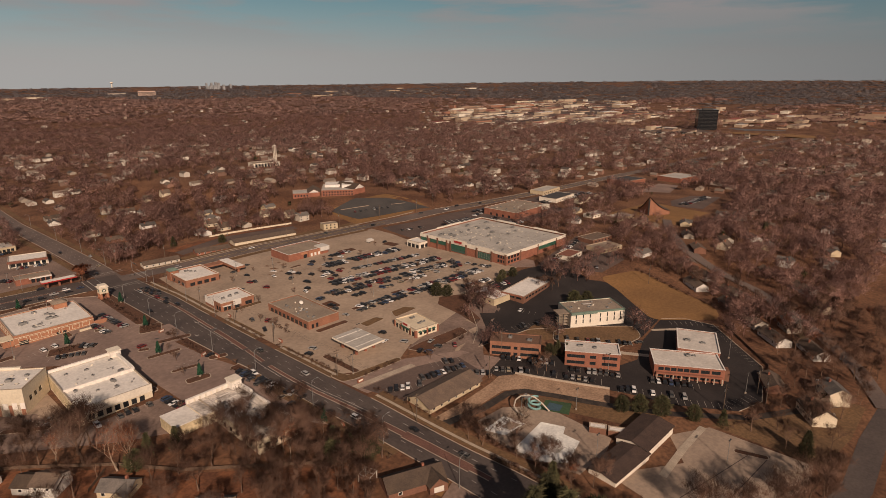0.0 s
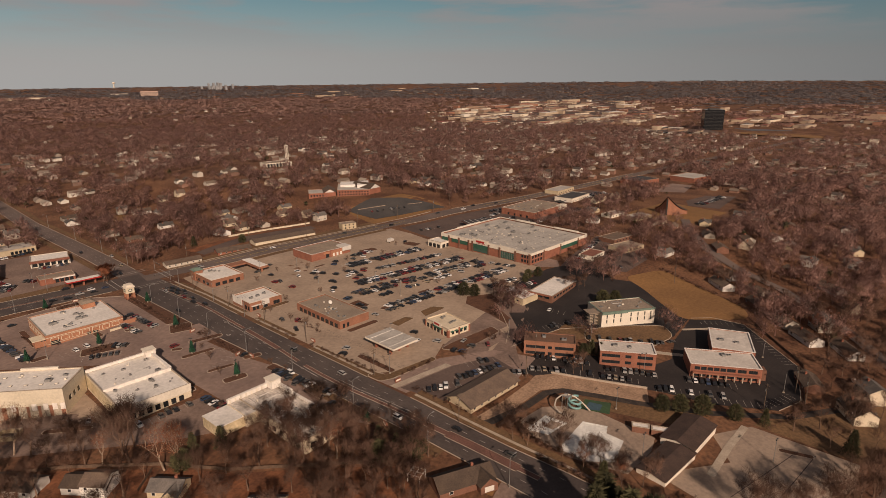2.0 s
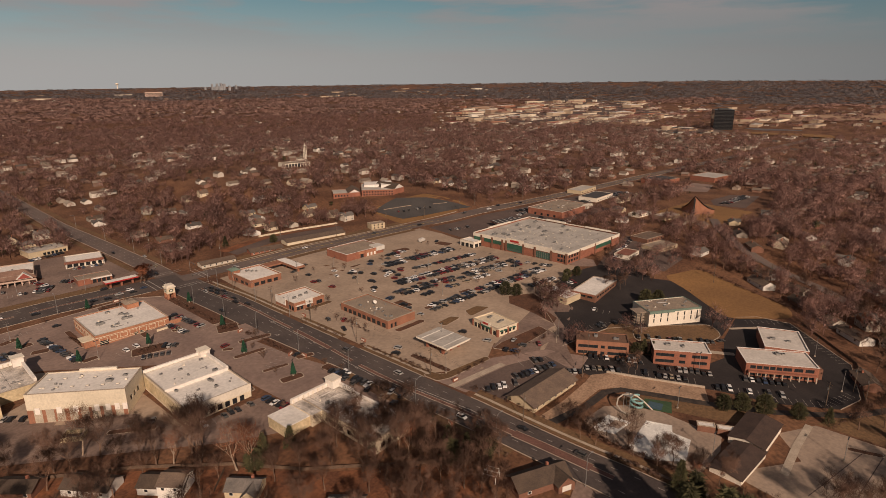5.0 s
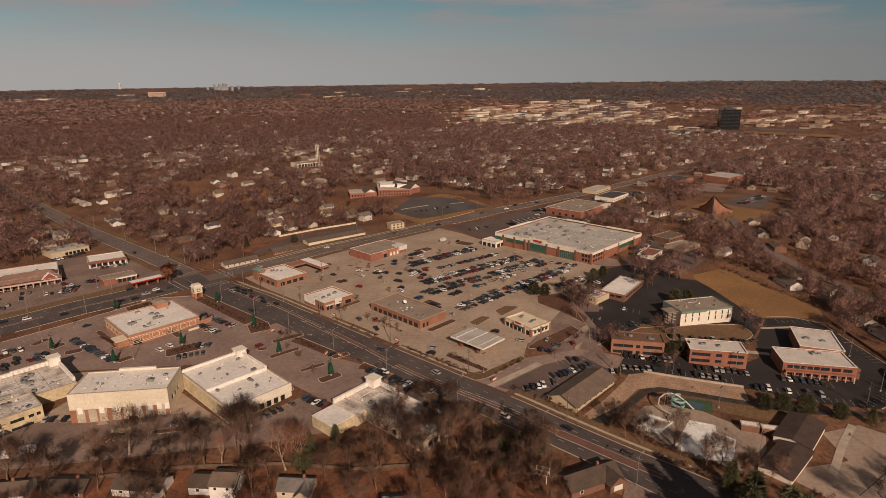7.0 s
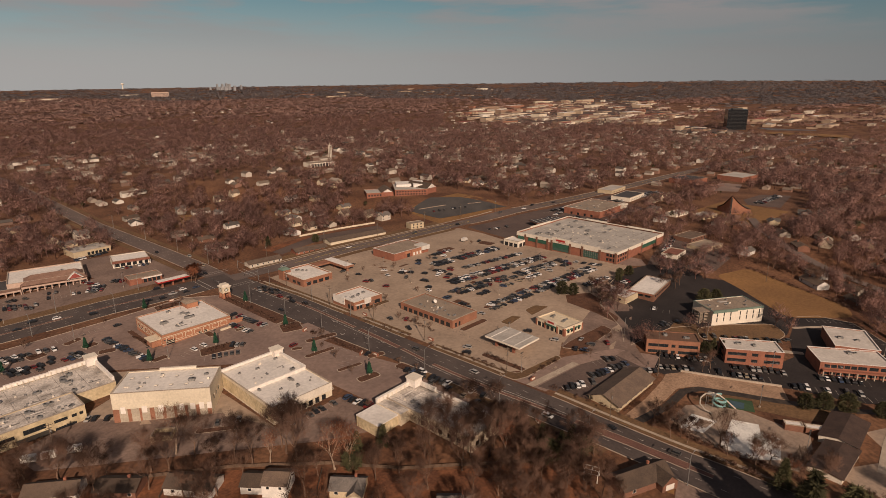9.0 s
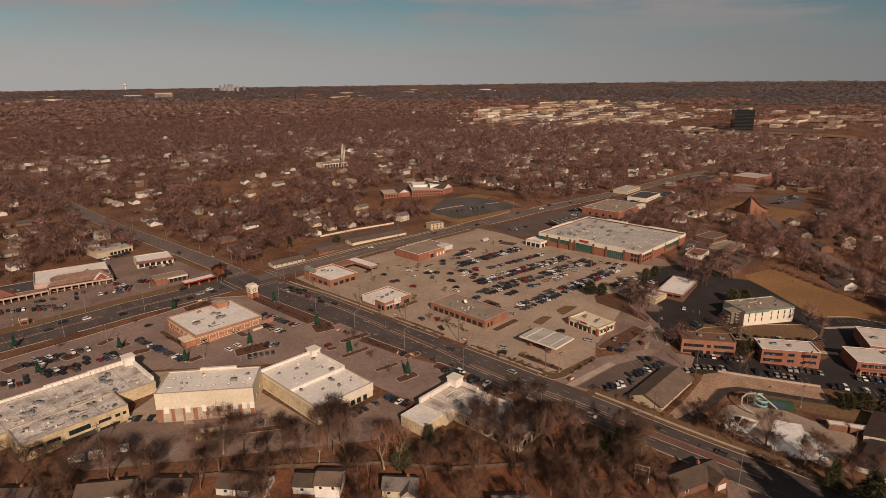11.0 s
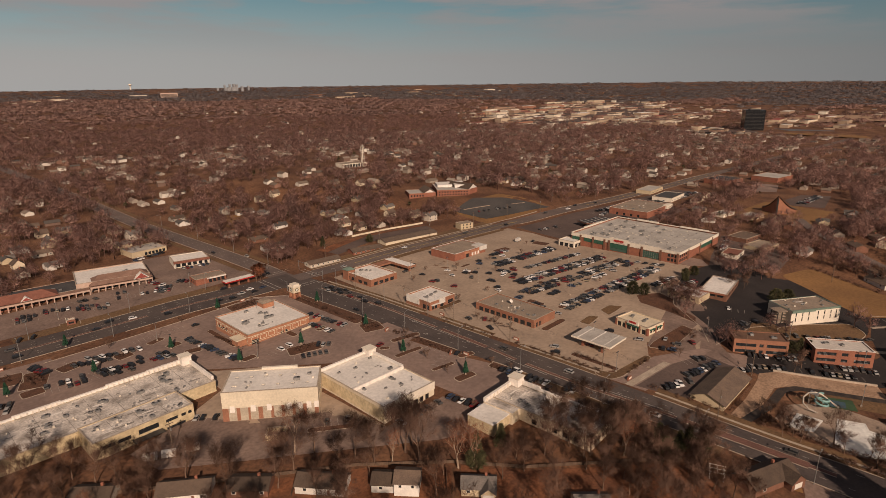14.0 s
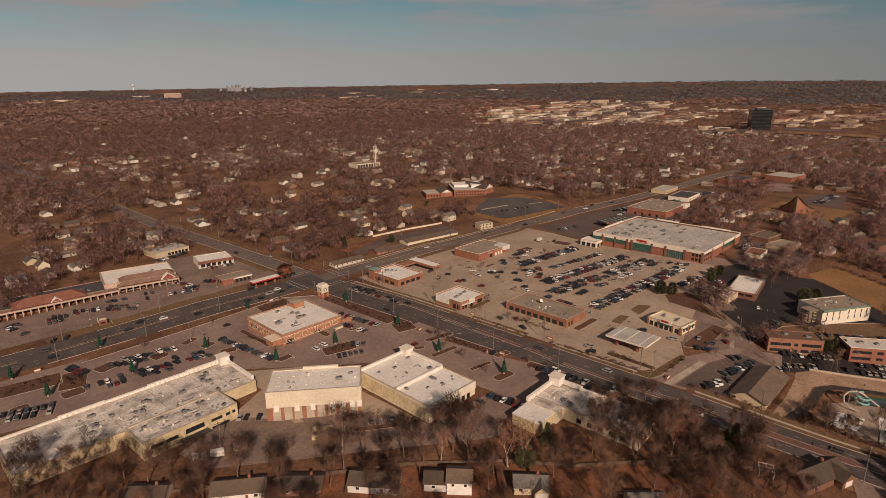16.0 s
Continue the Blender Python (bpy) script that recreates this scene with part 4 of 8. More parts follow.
sm.block("rear_parapet", 0.0, 91.9, 79.0, 80.2, 8.74, 9.2, M["offwhite"])
sm.block("side_parapet", -0.2, 0.9, 0.5, 78.9, 8.74, 9.2, M["offwhite"])
sm.block("raised_parapet", 20, 40, 78.5, 80.3, 8.74, 10.0, M["offwhite"])
sm.block("raised_parapet", 60, 84, 78.5, 80.3, 8.74, 9.8, M["offwhite"])
sm.block("raised_parapet", -0.3, 1.2, 20, 50, 8.74, 9.9, M["offwhite"])
sm.h = 8.3
sm.roof_units(20, 4, (2.0, 4.0), 8.0, 60)
sm.roof_wear(30, 10, 104, 11)
Building("loading_pod", "cream drive-up canopy beside the supermarket", 214, -34, -90, 15, 12, 5.2, M["offwhite"], M["white_roof"], "canopy",
               holes={0: row(0.5, 14.5, 3, 3.6, -0.5, 3.2), 1: row(1, 11, 2, 3.8, -0.5, 3.2)}, parapet=0.4)

# pharmacy on the corner
ph = Building("pharmacy", "orange brick corner shop with cream banding", -60, -13, 0, 39.5, 38, 6.4, M["brick_orange"], M["white_roof"], "shop",
              holes={0: [(2, 6.5, 0, 2.6), (20, 22, 0, 2.4), (23, 25, 0, 2.4)], 3: row(3, 14, 4, 2.0, 1.0, 3.0)}, parapet=0.5)
for side, L in ((0, 39.5), (3, 38), (1, 38)):
    ph.panel("cream_band", side, 0, L, 4.7, 5.0, M["cream"], 0.1)
    ph.panel("cream_band", side, 0, L, 1.0, 1.2, M["cream"], 0.1)
    for u in np.arange(2.0, L - 3, 5.2):
        for a, b, c, d in ((u, u + 4.0, 1.8, 2.0), (u, u + 4.0, 4.1, 4.3), (u, u + 0.25, 2.0, 4.1), (u + 3.75, u + 4.0, 2.0, 4.1)):
            ph.panel("cream_trim", side, a, b, c, d, M["cream"], 0.08)
ph.block("entry_porch", -5, -0.02, 2, 9, 0, 3.8, M["brick_orange"])
ph.block("entry_canopy", -6, -0.1, 1.5, 9.5, 3.8, 4.3, M["cream"])
ph.block("loading_screen", 30, 38, -6.5, -6.0, -1, 2.6, M["cream"])
ph.block("corner_wall", 38, 46, -2.6, -2.2, -1, 4.2, M["brick_orange"])
ph.block("roof_tower", 27, 34, 30, 37.8, 5.9, 9.0, M["brick_orange"])
bm = bmesh.new()
bmesh.ops.create_cone(bm, cap_ends=False, segments=4, radius1=6.0, radius2=3.0, depth=1.2, matrix=Matrix.Translation((30.5, 33.9, 9.6)) @ Matrix.Rotation(radians(45), 4, "Z"))
bmesh.ops.contextual_create(bm, geom=[e for e in bm.edges if all(v.co.z > 10 for v in e.verts)])
part("tower_roof", bm, M["gravel_roof"], ph.root)
ph.h = 6.6
ph.roof_units(9, 7, (1.8, 3.4), 5)
ph.roof_wear(8, 3, 107)

# western shops: tall pale block, white block, long row, small block
wm = Building("shop_block", "tall cream stucco block with brick piers and white window glints", -104, -72, -39, 40.5, 20, 13.0, M["beige"], M["white_roof"], "shop",
              holes={0: [], 1: row(3, 15, 3, 2.2, 5.0, 7.4)}, parapet=0.35)
wm.panel("brick_base", 0, 0, 40.4, -2.4, 5.4, M["brick_brown"], 0.08)
for u in (2.6, 7.4, 11.6, 16.8, 21.4, 26.0, 30.6, 35.4):
    wm.panel("pale_bay", 0, u, u + 3.3, -2.4, 5.4, M["grey_render"], 0.14)
# sun glints on the windows, put in as bright white panels
for u in (3.2, 11.9, 18.6, 27.0, 31.6, 35.4, 38.6):
    wm.panel("white_shutter", 0, u, u + 2.0, 3.4, 6.4, M["parapet_white"], 0.24)
wm.block("raised_parapet", 14, 30, 19.2, 20.4, 13.1, 14.1, M["offwhite"])
wm.h = 13.3
for i in range(6):
    for v in (5.5, 13.5):
        skylight(wm.root.matrix_basis @ Vector((4.2 + i * 6.3, v, wm.deck)), wm.ang)
roof_unit(wm.root.matrix_basis @ Vector((31, 8.5, wm.deck)), wm.ang, 3.0)
roof_unit(wm.root.matrix_basis @ Vector((36, 13.0, wm.deck)), wm.ang, 2.0)
wm.roof_wear(8, 0, 103)
we = Building("shop_block", "white flat-roofed shop block with cream walls", -59.5, -126, 0, 29.8, 46, 7.0, M["cream"], M["white_roof"], "shop",
              holes={0: row(3, 27, 7, 2.2, 0.2, 2.9), 3: [(8, 9.2, 0, 2.3), (30, 31.2, 0, 2.3)]}, parapet=0.5)
we.panel("pale_fascia", 0, -0.1, 29.9, 3.6, 7.15, M["offwhite"], 0.3)
we.panel("stained_wall", 3, 0, 46, 0.0, 5.6, M["stained_wall"], 0.06)
we.block("step_parapet", 0.2, 29.5, 20, 20.9, 6.4, 8.0, M["parapet_white"])
we.block("step_parapet", 28.8, 30.1, 20.9, 46, 6.9, 8.2, M["parapet_white"])
we.block("step_parapet", 0.2, 28.6, 45.0, 46.1, 6.9, 8.2, M["parapet_white"])
we.block("corner_tower", 26.4, 31.2, 42.2, 47, 6.0, 9.4, M["parapet_white"])
we.block("tower_cap", 26.0, 31.6, 41.8, 47.4, 9.4, 9.9, M["offwhite"])
we.roof_units(9, 12, (1.4, 2.6), 4)
we.roof_wear(10, 3, 112)
ws = Building("shop_block", "low white shop with stained roof, parapet and corner tower", -17.5, -199, 3, 18.5, 48, 5.2, M["cream"], M["stained_roof"], "shop",
              holes={0: row(2, 16, 4, 2.2, 0.4, 2.6), 3: row(20, 44, 5, 2.2, 0.4, 2.6)}, parapet=0.6, z=-3.6)
ws.block("west_bay", -5.2, -0.02, 33, 47.9, -2.5, 4.9, M["cream"])
ws.block("west_bay_roof", -5.1, 0.3, 33.1, 46.8, 4.9, 5.0, M["stained_roof"])
ws.block("white_wing", -16.5, -5.22, 34.5, 47.6, -2.5, 4.1, M["stained_wall"])
ws.block("white_wing_roof", -16.6, -5.24, 34.4, 47.7, 4.1, 4.5, M["white_roof"])
ws.block("step_parapet", -5.1, 14, 46.9, 48.1, 4.9, 6.9, M["parapet_white"])
ws.block("step_parapet", 17.6, 18.7, 34, 43, 5.1, 6.9, M["parapet_white"])
ws.block("step_parapet", 17.7, 18.6, 6, 33.9, 5.1, 6.0, M["parapet_white"])
ws.block("corner_tower", 14.2, 18.9, 43.2, 48.4, 5.0, 8.8, M["parapet_white"])
ws.block("tower_cap", 13.8, 19.3, 42.8, 48.8, 8.8, 9.3, M["offwhite"])
for i in range(7):
    ws.block("parapet_pier", -4.6 + i * 2.6, -4.1 + i * 2.6, 46.5, 46.88, 5.1, 6.6, M["offwhite"])
ws.roof_units(6, 21, (1.4, 2.4), 3)
ws.roof_wear(12, 16, 121, 4)
ww = Building("shop_row", "long flat-roofed shop row with stained cream walls", -190, -45, 0, 96, 30, 6.2, M["stained_wall"], M["stained_roof"], "shop row", parapet=0.5, z=-7.4)
for i, (u0, u1, hh) in enumerate(((0, 22, 7.0), (22.1, 40, 7.6), (40.1, 58, 7.2), (58.1, 76, 7.8), (76.1, 92, 8.2))):
    ww.block("north_parapet", u0, u1, 29.0, 30.2, 6.2, hh, M["parapet_white"])
    for k in range(int((u1 - u0) / 2.2)):
        ww.block("parapet_pier", u0 + 0.6 + k * 2.2, u0 + 0.95 + k * 2.2, 28.6, 28.98, 6.2, hh - 0.3, M["offwhite"])
ww.block("east_parapet", 95.0, 96.2, 2, 26, 6.2, 8.0, M["parapet_white"])
ww.block("corner_tower", 91.6, 96.4, 26.0, 30.6, 6.0, 10.2, M["parapet_white"])
ww.block("tower_cap", 91.2, 96.8, 25.6, 31.0, 10.2, 10.7, M["offwhite"])
ww.roof_units(20, 33, (1.6, 3.0), 5)
ww.roof_wear(34, 28, 133, 9)
wx = Building("shop_row", "two-storey stained cream rear wing with window strips", -151, -61, 2, 40, 16.2, 8.2, M["stained_wall"], M["stained_roof"], "shop row",
              holes={0: [(3, 8, 4.0, 5.6), (9, 14, 4.0, 5.6), (17, 25, 4.0, 6.2), (28, 33, 4.4, 5.8), (34.5, 36.5, 4.4, 5.8), (37.5, 39, 4.4, 5.8), (28, 36, 0.8, 2.2), (18, 22, 0, 2.6)]}, parapet=0.3, z=-8.2)
wx.block("dock_canopy", 14, 26, -3.5, -0.05, 2.7, 3.0, M["dark_metal"])
wx.roof_units(11, 35, (1.6, 3.0), 3)
wx.roof_wear(14, 16, 135, 3)

# shops along the east side of the arterial
bk = Building("bank", "brown brick bank with white roof", 44, 8, 0, 24, 30, 5.6, M["brick_brown"], M["white_roof"], "bank",
              holes={0: row(2, 22, 4, 3.4, 0.8, 3.2), 3: row(3, 12, 2, 3.2, 0.8, 3.0) + row(15, 27, 2, 4, 0.8, 3.0)}, parapet=0.9, coping=M["offwhite"])
bk.block("corner_tower", -0.8, 5.4, 24.5, 30.8, -1, 7.0, M["brick_brown"])
bm = bmesh.new()
bmesh.ops.create_cone(bm, cap_ends=False, segments=4, radius1=5.2, radius2=1.6, depth=1.5, matrix=Matrix.Translation((2.3, 27.6, 7.75)) @ Matrix.Rotation(radians(45), 4, "Z"))
bmesh.ops.contextual_create(bm, geom=[e for e in bm.edges if all(v.co.z > 8 for v in e.verts)])
part("tower_roof", bm, M["copper"], bk.root)
bk.block("link_roof", 24.2, 38, 22, 29, 4.2, 5.4, M["brick_brown"])
bk.block("drive_canopy", 38.1, 46, 3, 30, 4.2, 5.8, M["brick_brown"])
bk.block("canopy_roof", 38.5, 45.6, 3.4, 29.6, 5.8, 6.0, M["white_roof"])
for y in (5, 12, 20, 28):
    bk.block("canopy_pier", 40.5, 42.0, y - 0.7, y + 0.7, -1.5, 4.2, M["brick_brown"])
bk.roof_units(4, 40, (1.4, 2.2), 4)
rt = Building("shop", "white-roofed shop with brick and white corner bays", 38, -56, 0, 22, 21.5, 5.6, M["brick_brown"], M["white_roof"], "shop",
              holes={0: row(1.5, 6.5, 2, 2.0, 0.4, 3.2) + [(9, 12, 0.3, 3.2), (16, 20.5, 0.6, 3.0)], 3: row(15, 21, 2, 2.4, 0.4, 3.2)}, parapet=0.7, coping=M["offwhite"])
rt.panel("white_bay", 3, 0.5, 12, 1.8, 6.2, M["white"], 0.35)
rt.panel("white_bay", 0, 8, 13.2, 2.4, 6.2, M["white"], 0.3)
rt.panel("awning", 0, 1, 7, 3.3, 3.7, M["white"], 1.2)
for i, x in enumerate((6, 11, 16)):
    roof_unit(rt.root.matrix_basis @ Vector((x, 9 + i, 4.9)), 0, 2.5)
bb = Building("brick_shop", "low brown brick shop with glazed bays and gravel roof", 59.5, -118, 0, 21, 43.5, 4.8, M["brick_brown"], M["gravel_roof"], "shop",
              holes={3: row(2, 42, 9, 3.2, 0.0, 2.6), 0: [(2, 3.6, 0.0, 2.6), (5, 6.6, 0, 2.6)]}, parapet=0.6)
bb.panel("brick_band", 3, 0, 43.5, 3.0, 3.5, M["brick"], 0.1)
bb.roof_units(6, 44, (1.4, 2.4), 4)
bb.roof_wear(10, 2, 144)
bm = bmesh.new()
bmesh.ops.create_uvsphere(bm, u_segments=14, v_segments=8, radius=1.3, matrix=Matrix.Translation((0, 0, 2.0)) @ Matrix.Rotation(radians(50), 4, "X") @ Matrix.Diagonal((1, 1, 0.3, 1)))
dish = thing("satellite_dish", 72, -92, bb.z + 4.2, 0, "white satellite dish on a gravel roof", "satellite dish")
part("dish", bm, M["white"], dish, smooth=True)
part("mast", boxes((-0.1, 0.1, -0.1, 0.1, 0, 2.0)), M["metal"], dish)
r2 = Building("store", "red brick store with white roof and white entrance", 120, -1, 0, 37, 25.5, 5.6, M["brick"], M["gravel_roof"], "shop",
              holes={0: row(13, 17, 1, 3.2, 0, 3.0) + row(18, 30, 3, 2.6, 0, 3.0), 1: row(4, 20, 3, 3.0, 0.5, 2.8)}, parapet=0.5, coping=M["white_roof"])
r2.panel("brick_panel", 0, 11.5, 17.5, 3.2, 4.8, M["brick_orange"], 0.1)
r2.panel("brick_panel", 0, 18.5, 30, 0, 4.8, M["brick_orange"], 0.1)
for u in (20, 23.5, 27):
    r2.panel("white_panel", 0, u, u + 1.8, 0.3, 2.8, M["white"], 0.16)
r2.block("white_entrance", 29, 37.4, -1.2, 8, 2.8, 6.2, M["white"])
gs = Building("petrol_shop", "cream convenience shop with brick piers and green awnings", 95, -169, -8, 15.8, 21, 4.6, M["cream"], M["cream"], "shop",
              holes={3: row(1, 20, 6, 2.4, 0.0, 2.8), 0: row(2, 14, 4, 1.9, 0.8, 2.6)}, parapet=0.7)
gs.panel("sign_board", 3, 8, 15, 3.2, 6.0, M["offwhite"], 0.4)
gs.panel("green_panel", 3, 7.5, 15.5, 2.6, 3.6, M["green"], 0.5)
gs.panel("sign_stroke", 3, 9, 13.5, 4.4, 5.5, M["red"], 0.5, "red sign lettering shown as a bar")
for side, us in ((3, (0.5, 7, 15.8, 20.5)), (0, (0.5, 7.9, 15.3))):
    for u in us:
        gs.panel("brick_pier", side, u - 0.5, u + 0.5, -1, 4.0, M["brick"], 0.3)
for u in (2.6, 5.4, 9.4, 12.2):
    gs.panel("green_awning", 0, u - 0.9, u + 0.9, 2.6, 3.2, M["green"], 0.8)
gs.roof_units(5, 50, (1.2, 2.0), 4)


def canopy(name, x, y, ang, W, D, h, top, label, stripes=0, legs=(3, 2), fascia=None):
    z = T(x, y)
    r = thing(name, x, y, z, ang, label, "canopy")
    part("fascia", boxes((0, W, 0, D, h - 0.9, h), bottom=True), fascia or M["offwhite"], r)
    part("roof_deck", boxes((0.15, W - 0.15, 0.15, D - 0.15, h, h + 0.06)), top, r)
    for i in range(stripes):
        u = W * (i + 0.5) / stripes
        part("roof_seam", boxes((u - 0.25, u + 0.25, 0.3, D - 0.3, h + 0.06, h + 0.2)), M["white"], r)
    for i in range(legs[0]):
        for j in range(legs[1]):
            u, v = W * (i + 0.5) / legs[0], D * (j + 0.5) / legs[1]
            part("brick_leg", boxes((u - 0.6, u + 0.6, v - 0.6, v + 0.6, -1, h - 0.9)), M["brick"], r)
            part("pump", boxes((u - 0.45, u + 0.45, v + 0.8, v + 2.0, -0.1, 1.8)), M["dark_metal"], r)
    return r


canopy("fuel_canopy", 57, -166.5, 0, 17.5, 22.8, 5.6, M["grey_roof"], "flat white fuel canopy on brick legs", 0)
seams = bpy.context.scene.objects["fuel_canopy"]
for i in range(3):
    v = 3.5 + i * 7.6
    part("roof_seam", boxes((0.4, 17.1, v, v + 0.6, 5.66, 5.8)), M["white"], seams)
canopy("fuel_canopy", 276, -24, -22, 34, 14, 5.0, M["dark_roof"], "long dark fuel canopy with pale seams", 6, fascia=M["brick_dark"])
canopy("fuel_canopy", -25, 82, 0, 22, 6, 5.2, M["white_roof"], "red and white fuel canopy", 0, (3, 1), M["red"])

# offices round the black lot
def office(name, label, x, y, ang, W, D, h, wall, roof, rows_, sides, z=None, units=2, edge="white_roof"):
    holes = {}
    for s_, cols in sides.items():
        holes[s_] = [(a, b, c, d) for (a, b) in cols for (c, d) in rows_]
    b = Building(name, label, x, y, ang, W, D, h, wall, roof, "office", holes, 0.35, coping=M[edge], z=z)
    b.roof_units(units, int(x) + 5, (2.0, 3.4), 4)
    return b


o1 = office("office_building", "two-storey red brick office with pale roof", 153.8, -279.5, -58, 33, 18, 7.6, M["brick"], M["office_roof"], ((1.0, 3.0), (4.6, 6.4)),
            {0: [(2, 4.6), (5, 7.6), (8, 10.6), (11, 13.6), (14, 16.6), (17, 21), (22, 26), (27, 31)], 1: [(3, 7)]}, z=-8.6)
o1.block("arcade_ledge", 1, 32, -1.8, -0.05, 3.2, 4.0, M["brick"])
for u in np.arange(1.2, 32, 3.8):
    o1.block("arcade_pier", u, u + 0.5, -1.8, -1.3, -0.6, 3.2, M["concrete"])
o1.block("entrance_drum", 33.1, 36, 3, 8, -2, 5.6, M["brick_dark"])
office("office_building", "rear wing of a brick office with pale roof", 187, -299.5, 24, 27, 20.5, 7.4, M["brick"], M["office_roof"], ((1.0, 3.0), (4.4, 6.2)),
            {0: [(6, 10), (14, 20)], 3: [(6, 12)]}, z=-7.8)
office("office_building", "two-storey red brick office with ribbon windows", 131.2, -242, -57, 27.5, 13.5, 7.6, M["brick"], M["office_roof"], ((0.9, 2.6), (4.3, 6.0)),
            {0: [(1.0, 10), (12.5, 15.5), (18.5, 26)], 1: [(2, 10)], 3: [(2, 10)]}, z=-6.0)
office("office_building", "two-storey brown brick office with ribbon windows", 110.6, -209, -57, 26.5, 11.5, 8.4, M["brick_brown"], M["brown_roof"], ((0.9, 2.6), (4.3, 6.0)),
            {0: [(1.0, 11), (12.5, 14.5), (16, 25.5)], 1: [(2, 9)], 3: [(2, 9)]}, z=-4.7, edge="brown_roof")
ap = Building("office_block", "pale cream office block with slit windows and green roof edge", 170.4, -221, -33, 34.5, 18, 8.0, M["offwhite"], M["gravel_roof"], "office", sink=5.0, z=-3.4,
              holes={0: [(u, u + 0.75, a, b) for u in (3, 7.5, 12, 18.5, 23, 27.5, 31.5) for a, b in ((1.0, 3.4), (4.0, 6.4))], 1: [(u, u + 0.8, 1, 6.4) for u in (4, 9, 14)]}, parapet=0.3, coping=M["copper"])
ap.panel("green_fascia", 0, 0, 16.5, 6.6, 8.0, M["copper"], 0.5)
ap.panel("green_fascia", 0, 16.6, 34.5, 7.0, 8.0, M["copper"], 0.2)
for v in (3.2, 8.4):
    for u in (-6.4, -3.4):
        ap.block("stair_post", u, u + 0.4, v, v + 0.4, -3, 6.8, M["dark_metal"])
for k in range(4):
    ap.block("stair_flight", -6.2, -0.1, 3.8, 8.2, -0.6 + k * 1.9, -0.3 + k * 1.9, M["concrete"])
ap.block("tower_cap", -7.2, 0.4, 2.4, 9.6, 6.8, 7.2, M["gravel_roof"])
ap.roof_units(4, 61, (1.4, 2.4), 4)
ap.roof_wear(10, 5, 161, 3, 1.0)
lo = Building("low_office", "low brown office with white roof", 176, -183, 7, 36, 16.5, 3.6, M["brick_dark"], M["white_roof"], "office",
              holes={3: row(1, 15, 3, 3.4, 1.0, 2.4), 0: row(2, 32, 7, 3, 1.0, 2.4)}, parapet=0.25)
lo.panel("fascia", 3, 0, 15.5, 2.8, 3.7, M["brick"], 0.8)
Building("low_office", "low tan office with pale roof under bare trees", 160, -172, -4, 15, 21, 3.6, M["tan"], M["white_roof"], "office", holes={3: row(2, 19, 4, 2, 1, 2.2)}, parapet=0.2)


def gable_hall(name, label, x, y, ang, W, D, eave, ridge, wall, roof, over=0.7, holes=(), category="building", z=None, windows_side=True, sink=2.0):
    """A long hall with a gabled roof; the ridge runs along X."""
    z = T(x, y) if z is None else z
    r = thing(name, x, y, z, ang, label, category)
    bm = bmesh.new()
    box(bm, 0, W, 0, D, -sink, eave)
    for xx, flip in ((0, 0), (W, 1)):
        f = bm.faces.new([bm.verts.new(p) for p in (((xx, 0, eave), (xx, D, eave), (xx, D / 2, ridge)) if flip else ((xx, D, eave), (xx, 0, eave), (xx, D / 2, ridge)))])
    part("wall", bm, wall, r)
    s = (ridge - eave) / (D / 2)
    bm = bmesh.new()
    for sgn in (-1, 1):
        y0, y1 = (D / 2 - sgn * 0.0, (-over if sgn < 0 else D + over))
        e = eave - s * over
        pts = [(-over, D / 2, ridge), (W + over, D / 2, ridge), (W + over, y1, e), (-over, y1, e)]
        a = [bm.verts.new((p[0], p[1], p[2] + 0.22)) for p in pts]
        b = [bm.verts.new((p[0], p[1], p[2] + 0.02)) for p in pts]
        bm.faces.new(a)
        bm.faces.new(b[::-1])
        for i in range(4):
            bm.faces.new((a[i], a[(i + 1) % 4], b[(i + 1) % 4], b[i]))
    bmesh.ops.recalc_face_normals(bm, faces=bm.faces)
    part("roof", bm, roof, r)
    if windows_side:
        n = max(1, int(W / 4.5))
        for i in range(n):
            u = W * (i + 0.5) / n
            for y0, y1 in ((-0.06, 0.0), (D, D + 0.06)):
                wf = part("window", boxes((u - 0.65, u + 0.65, y0, y1, eave - 2.0, eave - 0.6), bottom=True), M["white"], r)
                o = -0.03 if y0 < 0 else 0.03
                part("pane", boxes((u - 0.52, u + 0.52, y0 + o, y1 + o, eave - 1.88, eave - 0.72), bottom=True), M["glass"], wf)
    return r


gable_hall("office_hall", "long low tan hall with brown shingled roof", 49.5, -225.5, 0, 34, 14.5, 3.0, 6.0, M["tan"], M["shingle_brown"], 0.9, category="building", z=-5.6)

# ---- trees ----
def sliver(vs, fs, p, d, w, rnd):
    """A thin tapering twig from p along d."""
    side = d.cross(Vector((rnd.uniform(-1, 1), rnd.uniform(-1, 1), rnd.uniform(-1, 1)))).normalized() * (w / 2)
    i = len(vs)
    vs += [p - side, p + side, p + d]
    fs.append((i, i + 1, i + 2))


def soft_normals(me, centre, flat_z=0.8):
    """Twigs shaded as one rounded mass: normals point away from the crown's centre."""
    n = len(me.vertices)
    co = np.empty(n * 3, np.float32)
    me.vertices.foreach_get("co", co)
    d = (co.reshape(-1, 3) - centre) * (1, 1, flat_z)
    crown_normals(me, d)


def crown_normals(me, d):
    d = d / np.maximum(np.linalg.norm(d, axis=1), 1e-6)[:, None]
    me.normals_split_custom_set_from_vertices(d.astype(np.float32))


